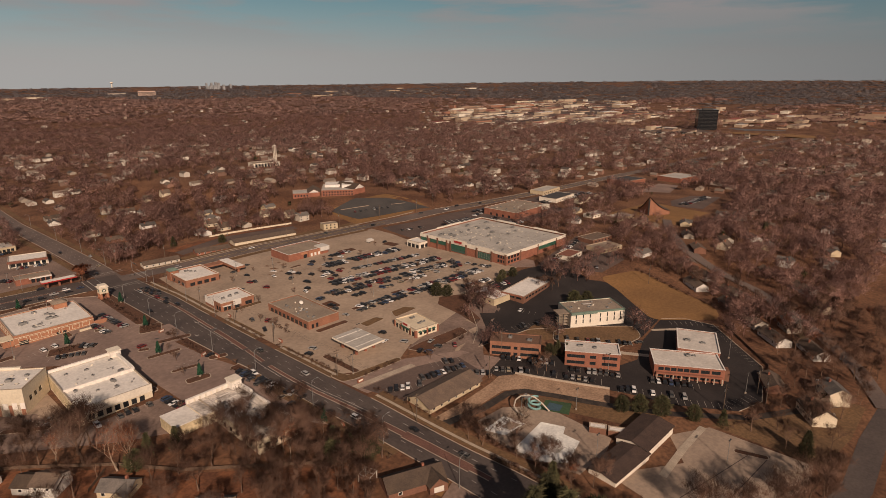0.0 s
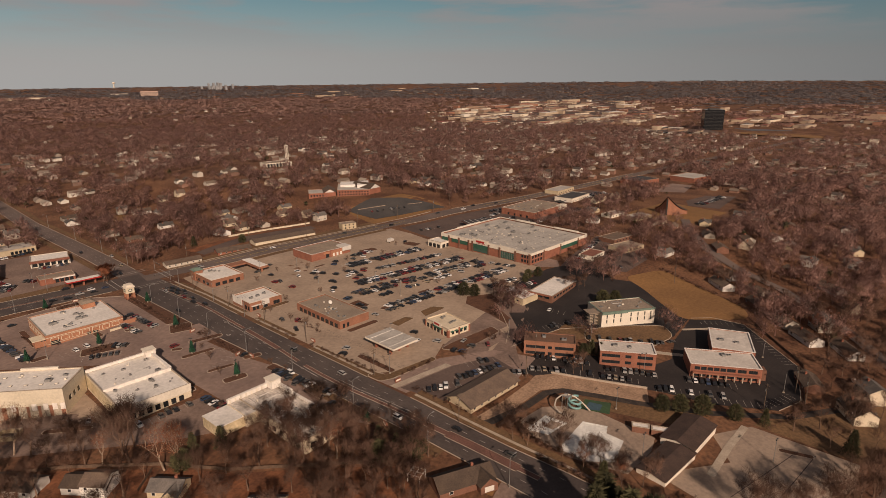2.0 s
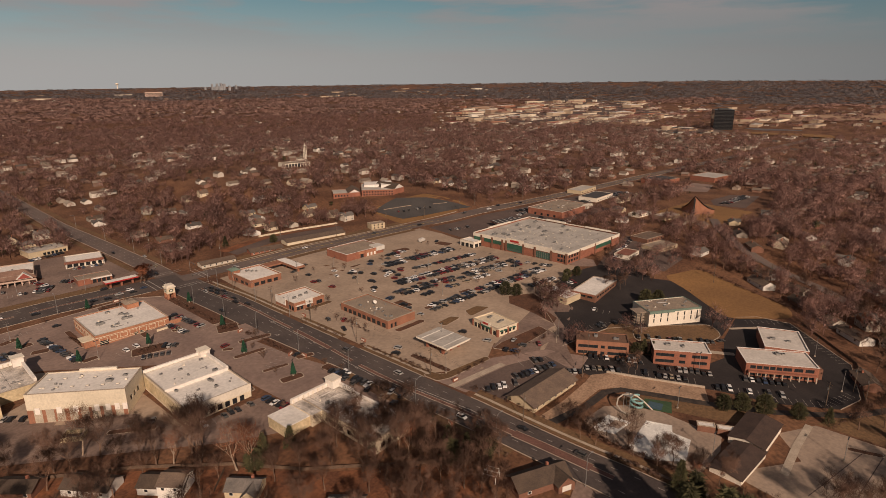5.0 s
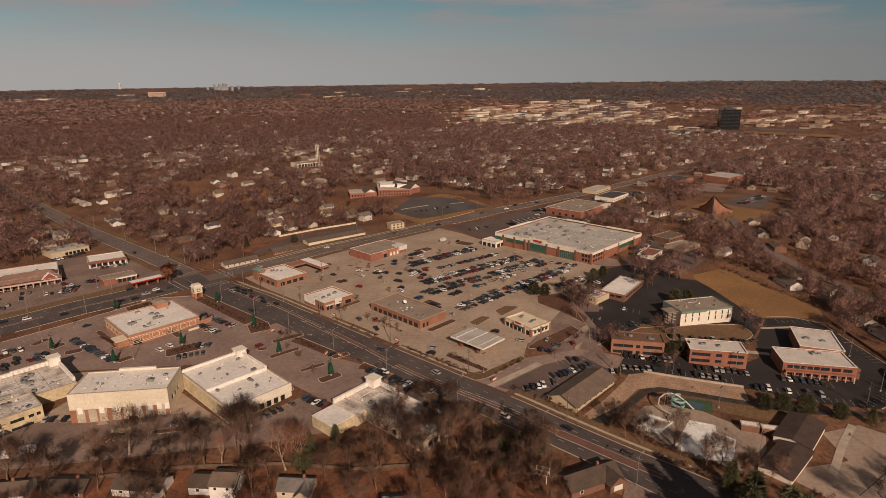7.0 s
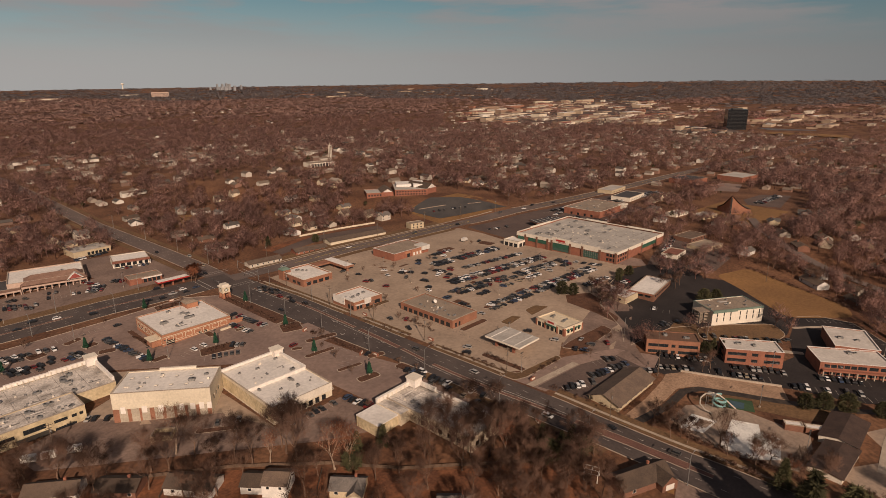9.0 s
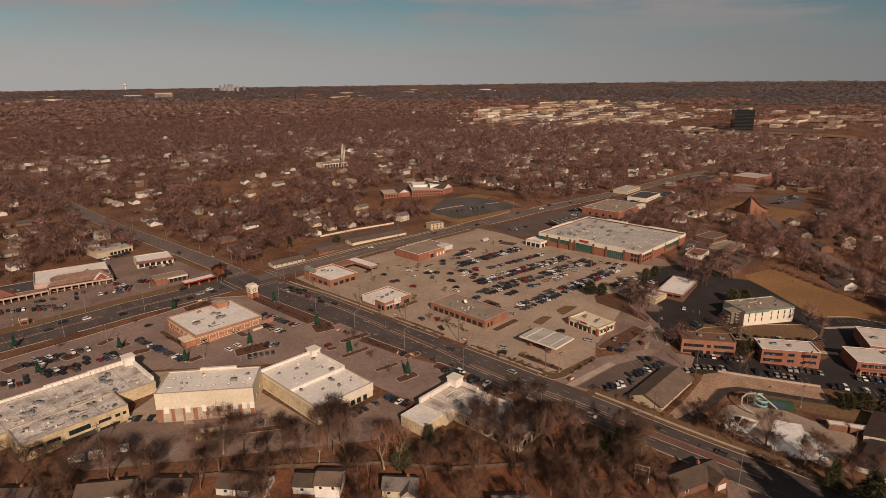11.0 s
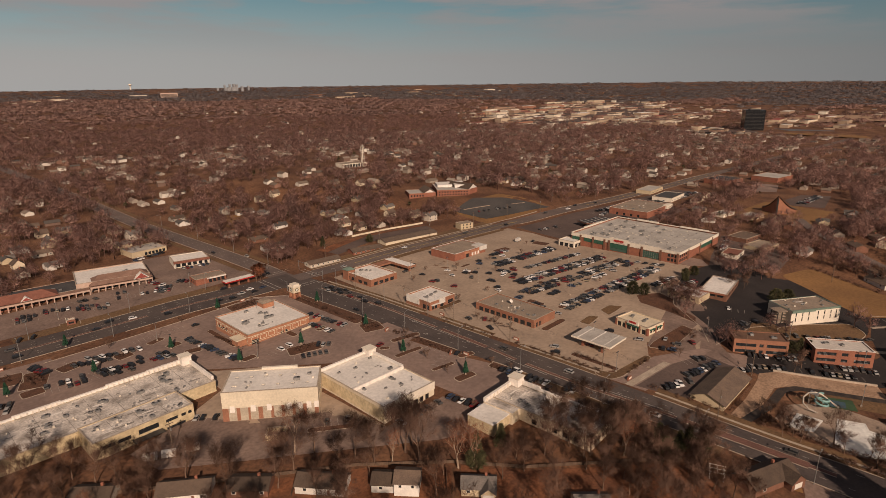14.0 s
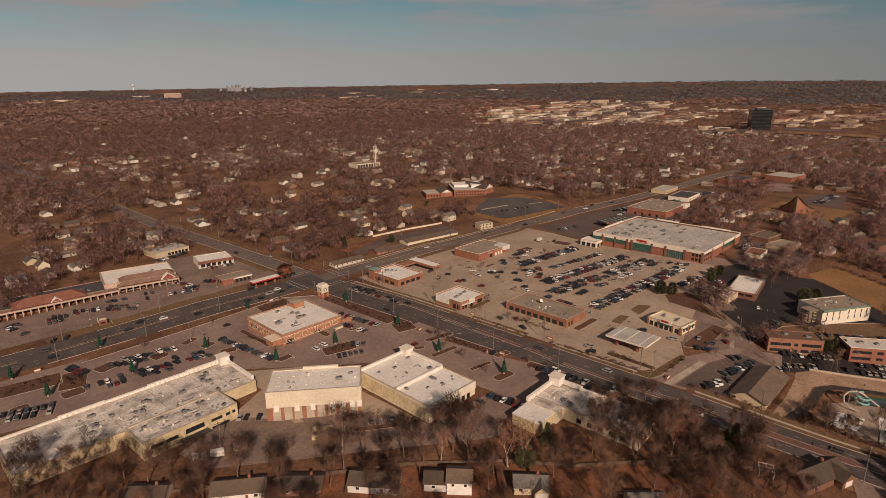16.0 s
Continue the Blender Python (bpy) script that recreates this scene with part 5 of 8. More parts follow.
def faced(v, f, centre):
    """Turn every triangle to face away from the centre."""
    a, b, c = v[f[:, 0]], v[f[:, 1]], v[f[:, 2]]
    n = np.cross(b - a, c - a)
    back = np.einsum("ij,ij->i", n, (a + b + c) / 3 - centre) < 0
    f = f.copy()
    f[back] = f[back][:, ::-1]
    return f


def bare_tree_meshes(seed, h, spread, twigs, tw=0.09, low=0.2):
    """A trunk with limbs that fork four times and reach upwards, and the fine twigs at their ends."""
    rnd = random.Random(seed)
    bm = bmesh.new()
    vs, fs = [], []
    ends = []

    def grow(p, d, length, r, level):
        steps = 3 if level == 0 else 2
        for s in range(steps):
            d = (d + Vector((rnd.uniform(-1, 1), rnd.uniform(-1, 1), rnd.uniform(-0.2, 0.5))) * 0.17).normalized()
            q = p + d * (length / steps)
            r1 = r * (0.84 if s < steps - 1 else 0.7)
            tube(bm, p, q, r, r1, 6 if level == 0 else 3, False)
            if level >= 2:
                ends.append((q, d, level))
            if level == 1 and s == 0:
                a = rnd.uniform(0, 6.28)
                grow(q, (d * 0.6 + Vector((math.cos(a), math.sin(a), 0.2)) * 0.8).normalized(), length * 0.55, r1 * 0.55, 3)
            p, r = q, r1
        if level < 4:
            n = rnd.choice((3, 4)) if level == 0 else rnd.choice((2, 2, 3))
            a0 = rnd.uniform(0, 6.28)
            for k in range(n):
                a = a0 + 6.28 * k / n + rnd.uniform(-0.5, 0.5)
                out = Vector((math.cos(a), math.sin(a), 0))
                lean = rnd.uniform(0.38, 0.8) * spread if level < 2 else rnd.uniform(0.5, 1.0)
                nd = (d + out * lean + Vector((0, 0, 0.3))).normalized()
                grow(p, nd, length * rnd.uniform(0.62, 0.86), max(r * rnd.uniform(0.58, 0.76), 0.028), level + 1)
    grow(Vector((0, 0, -0.4)), Vector((0, 0, 1)), h * low, h * 0.0135, 0)
    top = max(e[0].z for e in ends)
    k = h / (top + 1.0)
    for v in bm.verts:
        v.co *= k
    tips = [(p * k, d) for p, d, l in ends for _ in range(l - 1)]
    for i in range(twigs):
        p, d = tips[rnd.randrange(len(tips))]
        dd = (d * 0.9 + Vector((rnd.gauss(0, 0.9), rnd.gauss(0, 0.9), rnd.gauss(0.4, 0.7))).normalized()).normalized() * rnd.uniform(0.7, 2.1) * (h / 15)
        q = p + Vector((rnd.gauss(0, 0.35), rnd.gauss(0, 0.35), rnd.gauss(0, 0.35))) * (h / 15)
        sliver(vs, fs, q, dd, tw * rnd.uniform(0.7, 1.5), rnd)
    me = bpy.data.meshes.new("crown")
    mid = np.array((0, 0, h * 0.4))
    va = np.array([tuple(v) for v in vs])
    me.from_pydata(vs, [], faced(va, np.array(fs), mid).tolist())
    soft_normals(me, mid)
    return bm, me


TREES = {}


def make_tree(key, label, seed, h, spread, twigs, bark, twig, tw=0.09):
    bm, me = bare_tree_meshes(seed, h, spread, twigs, tw)
    r = thing("tree", 0, 0, -60, 0, label, "tree", "bare trees")
    part("trunk", bm, bark, r)
    part("crown", me, twig, r)
    TREES[key] = [r, 0]


for i in range(6):
    make_tree("bare%d" % i, "bare brown deciduous tree in winter", 11 + i, 16.5, 0.75 + 0.2 * (i % 3), 2100, M["bark"], M["twig"], 0.055)
for i in range(2):
    make_tree("pale%d" % i, "bare sycamore with pale branching limbs", 31 + i, 17.5, 0.75, 900, M["pale_bark"], M["twig_red"], 0.05)
for i in range(2):
    make_tree("red%d" % i, "oak still holding russet dead leaves", 41 + i, 12.0, 1.0, 1700, M["bark"], M["twig_red"], 0.10)
for i in range(2):
    make_tree("small%d" % i, "small bare ornamental tree in a planting bed", 51 + i, 5.0, 0.9, 220, M["bark"], M["twig"], 0.04)


def conifer_mesh(seed, h, rad, n=1500, juniper=False):
    rnd = random.Random(seed)
    vs, fs = [], []
    for i in range(n):
        t = rnd.random() ** 0.8
        a = rnd.uniform(0, 6.28)
        prof = (math.sin(math.pi * min(1, t * 0.8 + 0.18)) ** 0.6 if juniper else (1 - t) ** 0.9 + 0.04)
        lump = 1 + 0.28 * math.sin(3 * a + seed) * math.cos(5 * t * 3 + seed) + 0.12 * math.sin(11 * a + 23 * t)
        rr = rad * prof * lump * rnd.uniform(0.4, 1.0)
        p = Vector((rr * math.cos(a), rr * math.sin(a), 0.4 + t * (h - 0.8)))
        d = Vector((math.cos(a) + rnd.gauss(0, 0.5), math.sin(a) + rnd.gauss(0, 0.5), rnd.uniform(-0.5, 0.9))) * rnd.uniform(0.4, 0.9) * rad * 0.26
        sliver(vs, fs, p, d, rad * rnd.uniform(0.05, 0.11), rnd)
    me = bpy.data.meshes.new("crown")
    me.from_pydata(vs, [], fs)
    return me


def make_conifer(key, label, seed, h, rad, n, juniper):
    r = thing("conifer", 0, 0, -60, 0, label, "tree", "evergreens")
    bm = bmesh.new()
    tube(bm, (0, 0, -0.4), (0, 0, h * 0.8), 0.22, 0.05, 6)
    part("trunk", bm, M["bark"], r)
    part("crown", conifer_mesh(seed, h, rad, n, juniper), M["needle"], r)
    TREES[key] = [r, 0]


for i in range(2):
    make_conifer("jun%d" % i, "broad dark green juniper", 61 + i, 7.5, 3.0, 3400, True)
    make_conifer("fir%d" % i, "tall dark green conifer", 71 + i, 12.0, 3.2, 3600, False)


def plant(key, x, y, s=1.0, rnd=random.Random(5)):
    base = TREES[key]
    m = pose(x, y, T(x, y), 0, 0, rnd.uniform(0, 360))
    if base[1] == 0:
        base[0].matrix_basis = m @ Matrix.Scale(s, 4)
        ob = base[0]
    else:
        ob = copy_thing(base[0], m)
        ob.scale = (s, s, s)
    base[1] += 1
    return ob


def inside(x, y, poly):
    c = False
    for (x0, y0), (x1, y1) in zip(poly, poly[1:] + poly[:1]):
        if (y0 > y) != (y1 > y) and x < (x1 - x0) * (y - y0) / (y1 - y0) + x0:
            c = not c
    return c


PLANTED = []


def grove(poly, n, keys, smin, smax, seed, gap=5.0, avoid=()):
    rnd = random.Random(seed)
    xs, ys = [p[0] for p in poly], [p[1] for p in poly]
    made = tries = 0
    while made < n and tries < n * 60:
        tries += 1
        x, y = rnd.uniform(min(xs), max(xs)), rnd.uniform(min(ys), max(ys))
        if not inside(x, y, poly) or any((x - a) ** 2 + (y - b) ** 2 < gap * gap for a, b in PLANTED) or any(math.hypot(x - a, y - b) < c for a, b, c in avoid):
            continue
        plant(rnd.choice(keys), x, y, rnd.uniform(smin, smax))
        PLANTED.append((x, y))
        made += 1


BARE = ["bare%d" % i for i in range(6)]
# houses at the foot of the wood, backs to the shops (x, y, turn)
HOUSE_ROW = [(-62, -180, -50), (-80.5, -157, -50), (-99, -138, -53), (-117.5, -119.5, -46), (-134.5, -105, -38), (-158, -84, -44), (-43, -214, -46)]
AV = [(x, y, 9.5) for x, y, a in HOUSE_ROW] + [(15, -250, 16), (7, -259, 15), (2, -266, 12)]
for x, y, k, s in ((-185, -44, "bare0", 1.2), (-184, -56, "bare3", 1.1), (-171, -58, "bare1", 1.25), (-160, -66, "bare2", 1.15), (-155, -76, "bare4", 1.1), (-149, -80, "bare5", 1.0), (-140, -87, "bare1", 1.1), (-132, -99, "bare2", 1.1), (-192, -50, "bare4", 1.2), (-178, -64, "bare5", 1.0), (-58.6, -167.3, "pale0", 1.24), (-55, -171.2, "pale1", 1.24), (-95.4, -113.6, "pale0", 1.24), (-106, -116.8, "bare0", 1.24), (-91, -120.8, "bare1", 1.24), (-104.6, -142, "bare2", 1.04), (-81, -134, "bare3", 1.24), (-78.5, -142, "bare4", 1.24), (-73.7, -146.5, "pale1", 0.91), (-66.5, -154.6, "bare5", 1.57), (-74.4, -171, "bare0", 1.17), (-125, -117, "bare3", 1.37), (-131, -97.4, "bare4", 1.17), (-66, -146, "bare1", 1.44), (-47, -166, "fir0", 0.80), (-54, -172, "jun0", 1.20), 
                   (57, -284, "bare2", 1.00), (46, -291, "fir1", 1.10), (53, -270, "bare4", 0.70), (49.4, -255.7, "bare1", 0.75), (40, -300, "fir0", 0.90)):
    plant(k, x, y, s)
    PLANTED.append((x, y))
grove([(-200, -62), (-150, -80), (-100, -118), (-52, -156), (-34, -190), (-8, -192), (16, -214), (20, -236), (-2, -236), (-40, -205), (-80, -150), (-130, -112), (-200, -72)], 38, BARE + ["bare1", "bare3", "pale1"], 0.7, 1.1, 1, 6.5, AV)
grove([(-205, -72), (-130, -112), (-80, -150), (-40, -205), (-2, -236), (16, -262), (0, -290), (-60, -240), (-110, -180), (-160, -130), (-215, -95)], 27, BARE, 0.85, 1.25, 2, 8.5, AV)
grove([(-10, -194), (14, -214), (20, -236), (2, -262), (-32, -240), (-42, -214)], 20, BARE + ["bare2", "bare4"], 0.8, 1.2, 21, 6.0, AV)
for x, y, k, s in ((12, -225, "fir0", 0.95), (8, -223, "fir1", 0.8), (11, -231, "fir1", 0.75), (15, -229, "jun0", 1.0), (-10, -204, "bare2", 1.25), (-61, -144, "bare0", 1.35), (-65, -141, "bare3", 1.2), (-38, -171, "fir1", 0.85), (-25, -184, "bare3", 1.25), (-14, -182, "bare1", 1.2), (-3, -184, "bare4", 1.25), (-31, -187, "bare5", 1.1), (5, -190, "bare0", 1.15), (-19, -190, "bare2", 1.1), (-8, -193, "bare3", 1.0), (24, -303, "fir0", 2.2), (14, -305, "fir1", 2.35), (18, -314, "fir0", 2.5), (8, -298, "jun0", 2.3), (33, -316, "jun1", 2.5), (26, -322, "jun0", 2.9), (43, -330, "jun0", 2.2), (-14, -205, "bare2", 1.4), (-5, -206, "bare0", 1.35), (-22, -199, "bare3", 1.3), (5, -216, "fir0", 0.9), (0, -222, "jun1", 1.3), (-4, -211, "bare1", 1.2)):
    plant(k, x, y, s)
grove([(47, -246), (58, -262), (62, -290), (70, -300), (60, -322), (46, -318), (44, -270)], 10, BARE + ["red0"], 0.65, 1.1, 3, 4.5)
grove([(50, -238), (60, -240), (70, -242), (58, -256), (50, -262)], 5, BARE, 0.4, 0.7, 4, 3.5)
grove([(148, -332), (176, -330), (240, -318), (320, -290), (330, -345), (250, -372), (205, -362), (176, -356), (150, -356)], 52, BARE + ["jun0", "red1"], 0.65, 1.1, 5, 6.0, [(x_, y_, 8) for x_, y_ in ((174, -346), (199, -346), (288, -286), (296, -269), (238, -331), (216, -317), (186, -325), (307, -294), (284, -318), (296, -306), (272, -334))])
grove([(134, -318), (150, -328), (150, -358), (134, -352)], 7, BARE + ["fir1"], 0.7, 1.2, 15, 5.0)
grove([(84, -350), (112, -360), (140, -361), (140, -364), (100, -364), (72, -345), (66, -330), (72, -330)], 12, BARE, 0.8, 1.25, 16, 5.0)
grove([(214, -322), (240, -292), (290, -240), (300, -212), (318, -232), (300, -290), (250, -318)], 15, BARE, 0.55, 0.85, 6, 6.0)
grove([(150, -140), (172, -146), (176, -160), (158, -172), (146, -160)], 7, BARE, 0.6, 0.85, 7, 4.5)
grove([(196, -176), (216, -176), (220, -186), (200, -190)], 4, BARE, 0.55, 0.75, 8, 4.5)
grove([(100, -214), (108, -220), (128, -250), (122, -252), (100, -224)], 2, BARE, 0.5, 0.75, 9, 4.0)
grove([(232, -150), (262, -150), (268, -184), (244, -184)], 8, BARE + ["jun1"], 0.5, 0.8, 10, 6.0)
for x, y, k, s in ((147, -134, "jun0", 1.25), (151, -140, "jun1", 1.1), (200, -147, "jun0", 0.9), (208, -150, "jun1", 0.95), (193, -150, "jun1", 0.7), (200, -205, "jun0", 1.3), (207, -210, "jun1", 1.2),
                   (137, -234, "fir0", 0.75), (139, -238, "fir1", 0.7), (134, -231, "jun0", 0.9)):
    plant(k, x, y, s)
for i, (x, y) in enumerate(((114, -283), (119, -289), (124, -297), (130, -309))):
    plant("jun%d" % (i % 2), x, y, 1.05 + 0.12 * (i % 3))
plant("red0", -1, 77, 1.2)
plant("red1", 1, 81, 1.15)
plant("red1", -3, 80, 1.1)
plant("fir1", 80, 116, 0.8)
plant("jun0", 112, 92, 1.0)
SMALL_SPOTS = ((100, -86), (122, -40), (140, -20), (108, -14), (92, 2), (132, -88), (150, -108), (178, -84), (120, -66), (86, -62), (62, -58), (168, -30), (196, -14), (186, -118), (70, -8),
               (50, -98), (52, -108), (47, -86), (46, -66), (-8, -100), (-6, -84), (-26, -146), (-12, -118), (2, -72), (-40, 44), (-70, 50), (-24, 48), (-112, 46), (12, -138), (10, -128), (110, -186), (84, -192))
for i, (x, y) in enumerate(SMALL_SPOTS):
    plant("small%d" % (i % 2), x, y, 1.05 + 0.16 * (i % 4))


# ---- houses ----
def house(key, label, W, D, eave, ridge, wall, roof, wing=None, garage=True, chimney=True, tall=None):
    r = thing("house", 0, 0, -60, 0, label, "house", "houses")
    def shell(x0, x1, y0, y1, eave, ridge, alongx=True):
        bm = bmesh.new()
        box(bm, x0, x1, y0, y1, -1.5, eave)
        if alongx:
            ym = (y0 + y1) / 2
            bm.faces.new([bm.verts.new(p) for p in ((x0, y1, eave), (x0, y0, eave), (x0, ym, ridge))])
            bm.faces.new([bm.verts.new(p) for p in ((x1, y0, eave), (x1, y1, eave), (x1, ym, ridge))])
        else:
            xm = (x0 + x1) / 2
            bm.faces.new([bm.verts.new(p) for p in ((x0, y0, eave), (x1, y0, eave), (xm, y0, ridge))])
            bm.faces.new([bm.verts.new(p) for p in ((x1, y1, eave), (x0, y1, eave), (xm, y1, ridge))])
        part("wall", bm, wall, r)
        o = 0.45
        bm = bmesh.new()
        for sgn in (-1, 1):
            if alongx:
                ym = (y0 + y1) / 2
                s = (ridge - eave) / (ym - y0)
                ye = y0 - o if sgn < 0 else y1 + o
                pts = [(x0 - o, ym, ridge), (x1 + o, ym, ridge), (x1 + o, ye, eave - s * o), (x0 - o, ye, eave - s * o)]
            else:
                xm = (x0 + x1) / 2
                s = (ridge - eave) / (xm - x0)
                xe = x0 - o if sgn < 0 else x1 + o
                pts = [(xm, y0 - o, ridge), (xm, y1 + o, ridge), (xe, y1 + o, eave - s * o), (xe, y0 - o, eave - s * o)]
            a = [bm.verts.new((p[0], p[1], p[2] + 0.2)) for p in pts]
            b = [bm.verts.new((p[0], p[1], p[2] + 0.03)) for p in pts]
            bm.faces.new(a), bm.faces.new(b[::-1])
            for i in range(4):
                bm.faces.new((a[i], a[(i + 1) % 4], b[(i + 1) % 4], b[i]))
        bmesh.ops.recalc_face_normals(bm, faces=bm.faces)
        part("roof", bm, roof, r)
    shell(-W / 2, W / 2, -D / 2, D / 2, eave, ridge)
    if wing:
        shell(*wing, eave - 0.1 if eave < 4 else eave, ridge - 0.35, False)
    if tall:
        # the two-storey half of a split-level house, standing forward
        shell(*tall)
        tx0, tx1, ty0 = tall[:3]
        for u in (tx0 + 2.2, tx1 - 2.2):
            w = part("window", boxes((u - 0.6, u + 0.6, ty0 - 0.05, ty0, 3.0, 4.2), bottom=True), M["white"], r)
            part("pane", boxes((u - 0.48, u + 0.48, ty0 - 0.07, ty0 - 0.05, 3.1, 4.1), bottom=True), M["glass"], w)
        part("garage_door", boxes(((tx0 + tx1) / 2 - 2.2, (tx0 + tx1) / 2 + 2.2, ty0 - 0.07, ty0, 0, 2.2), bottom=True), M["white"], r)
    levels = (0.9,) if eave < 4 else (0.9, 3.6)
    for z in levels:
        for u in (-W * 0.3, W * 0.36):
            for y in (-D / 2 - 0.05, D / 2):
                if wing and y < 0 and wing[0] - 0.8 < u < wing[1] + 0.8:
                    continue
                w = part("window", boxes((u - 0.75, u + 0.75, y, y + 0.05, z, z + 1.3), bottom=True), M["white"], r)
                yy = y - 0.02 if y < 0 else y + 0.05
                part("pane", boxes((u - 0.6, u + 0.6, yy, yy + 0.02, z + 0.12, z + 1.18), bottom=True), M["glass"], w)
    part("door", boxes((W * 0.16, W * 0.16 + 0.95, -D / 2 - 0.06, -D / 2, 0, 2.05), bottom=True), M["brick_dark"], r)
    if garage:
        gx, gy = ((wing[0] + wing[1]) / 2, wing[2]) if wing else (-W * 0.3, -D / 2)
        if wing:
            part("garage_door", boxes((gx - 1.9, gx + 1.9, gy - 0.07, gy, 0, 2.2), bottom=True), M["white"], r)
    if chimney:
        part("chimney", boxes((W * 0.18, W * 0.18 + 0.9, 0.6, 1.4, eave, ridge + 0.9)), M["brick"], r)
    HOUSES[key] = [r, 0]


HOUSES = {}
house("a", "single-storey pale house with brown gabled roof", 14, 8.5, 2.7, 4.9, M["siding"], M["shingle_brown"])
house("b", "single-storey house with a gabled garage wing", 13, 8, 2.7, 4.8, M["white"], M["shingle_grey"], (-6.0, -0.6, -7.5, 0.5))
house("c", "two-storey pale house with grey gabled roof", 11, 8, 5.3, 7.8, M["siding"], M["shingle_grey"], (1.0, 5.4, -6.5, 0.5))
house("d", "low brick house with brown shingled roof", 15, 9, 2.6, 4.7, M["brick_dark"], M["shingle_brown"])
house("e", "tan single-storey house with grey roof", 12, 8, 2.7, 5.0, M["tan"], M["shingle_grey"], (1.0, 5.8, -6.5, 0.5))
house("g", "split-level white house with brown roof and garage", 17, 8.5, 2.8, 5.0, M["white"], M["shingle_brown"], None, False, True, (-0.2, 8.6, -5.6, 3.6, 4.7, 6.9))
house("h", "long white ranch house with brown shingled roof", 18, 9, 2.8, 5.3, M["white"], M["shingle_brown"])
house("k", "long brick house with brown gabled roof and chimney", 22, 10, 2.8, 5.9, M["brick_dark"], M["shingle_brown"], (3.5, 10.5, -8.0, 0.5))
house("y", "cream house with a broad gable and brown roof", 15, 10, 4.0, 7.4, M["cream"], M["shingle_brown"], (2.0, 7.0, -6.5, 0.5))
house("z", "two-storey cream house with grey gabled roof", 12, 9.5, 5.6, 8.2, M["cream"], M["shingle_grey"])
house("f", "one-and-a-half-storey white house with steep roof", 10, 8, 3.2, 6.8, M["cream"], M["shingle_brown"])


SETTLED = []


def settle(key, x, y, ang):
    SETTLED.append((0, x, y, ang))
    base = HOUSES[key]
    m = pose(x, y, T(x, y) + 0.25, 0, 0, ang)
    base[1] += 1
    if base[1] == 1:
        base[0].matrix_basis = m
        return base[0]
    return copy_thing(base[0], m)


for (x, y, a), k in zip(HOUSE_ROW, "eghdhae"):
    settle(k, x, y, a)
settle("k", 13.5, -252.5, -22)
for x, y, a, k in ((48, 144, -8, "h"), (84, 302, 80, "c"), (99, 286, -10, "h"), (32, 288, 85, "b"), (44, 211, -6, "a")):
    settle(k, x, y, a)
settle("y", 171, -347, 38)
settle("z", 193, -349, 38)
for (x, y, a), k in zip([(359, -221, 35), (314, -243, 52), (296, -269, 60), (288, -286, 60), (356, -276, 55), (337, -304, 50), (391, -200, 30), (431, -181, 25), (465, -200, 20), (420, -243, 40), (398, -229, 38),
                         (421, -301, 45), (473, -242, 20), (238, -331, 40), (262, -313, 42), (186, -325, 30), (-92, 269, 5), (-25, 303, 8), (-94, 226, 4), (-137, 215, 6)], "dhaddhaedhaedhcdafbc"):
    settle(k, x, y, a)
for (x, y, a), k in zip([(290, -247, 50), (272, -276, 50), (254, -296, 50), (240, -311, 48), (307, -321, 45), (330, -226, 40)], "hdahfd"):
    settle(k, x, y, a)

# kept clear of houses and woods: x0, x1, y0, y1
CLEAR = [(36, 192, 60, 116), (1480, 1670, -70, 200), (222, 314, -152, -28), (-215, 240, -215, 95), (-215, 0, 90, 205), (28, 240, 60, 72), (90, 222, -420, -140), (218, 298, -284, -184), (240, 330, 40, 215), (232, 425, -66, 36), (300, 395, 350, 440),
         (425, 600, -182, -98), (425, 530, -46, 8), (560, 720, -102, -40), (258, 282, -184, -150), (294, 332, -182, -134), (334, 380, -148, -118), (396, 430, -132, -88), (586, 634, -44, -6), (230, 330, 110, 215), (240, 300, -280, -140), (-400, 95, -420, -180)]


def free(x, y, m=0.0):
    return not any(a - m < x < b + m and c - m < y < d + m for a, b, c, d in CLEAR)


def near_line(x, y, line, w):
    for (x0, y0), (x1, y1) in zip(line, line[1:]):
        dx, dy = x1 - x0, y1 - y0
        t = max(0, min(1, ((x - x0) * dx + (y - y0) * dy) / (dx * dx + dy * dy)))
        if (x - x0 - t * dx) ** 2 + (y - y0 - t * dy) ** 2 < w * w:
            return True
    return False


rnd = random.Random(77)
spots = []
for gy in np.arange(-330, 900, 46):
    for gx in np.arange(-420, 1500, 19):
        for off in (0, 26):
            x, y = gx + rnd.uniform(-4, 4), gy + off + rnd.uniform(-3, 3)
            ex, ey = x + 160, y + 335
            az = math.degrees(math.atan2(ex, ey))
            if not 4 < az < 92 or rnd.random() < 0.58 or not free(x, y, 6) or near_line(x, y, MAIN, 22) or near_line(x, y, CROSS, 22) or near_line(x, y, LANE, 14) or any((x - q[1]) ** 2 + (y - q[2]) ** 2 < 420 for q in SETTLED) or near_line(x, y, [(104, -366), (240, -366), (380, -326), (520, -300)], 14):
                continue
            if noise.noise(Vector((x * 0.006, y * 0.006, 3.0))) > 0.32:
                continue
            spots.append((math.hypot(ex, ey), x, y, rnd.choice((0, 180, 180)) + rnd.uniform(-6, 6)))
spots.sort()
near_houses = spots[:66]
for i, (d, x, y, a) in enumerate(near_houses):
    settle(rnd.choice("abcdef" if i % 2 else "abdef"), x, y, a + rnd.choice((0, 0, 90)))
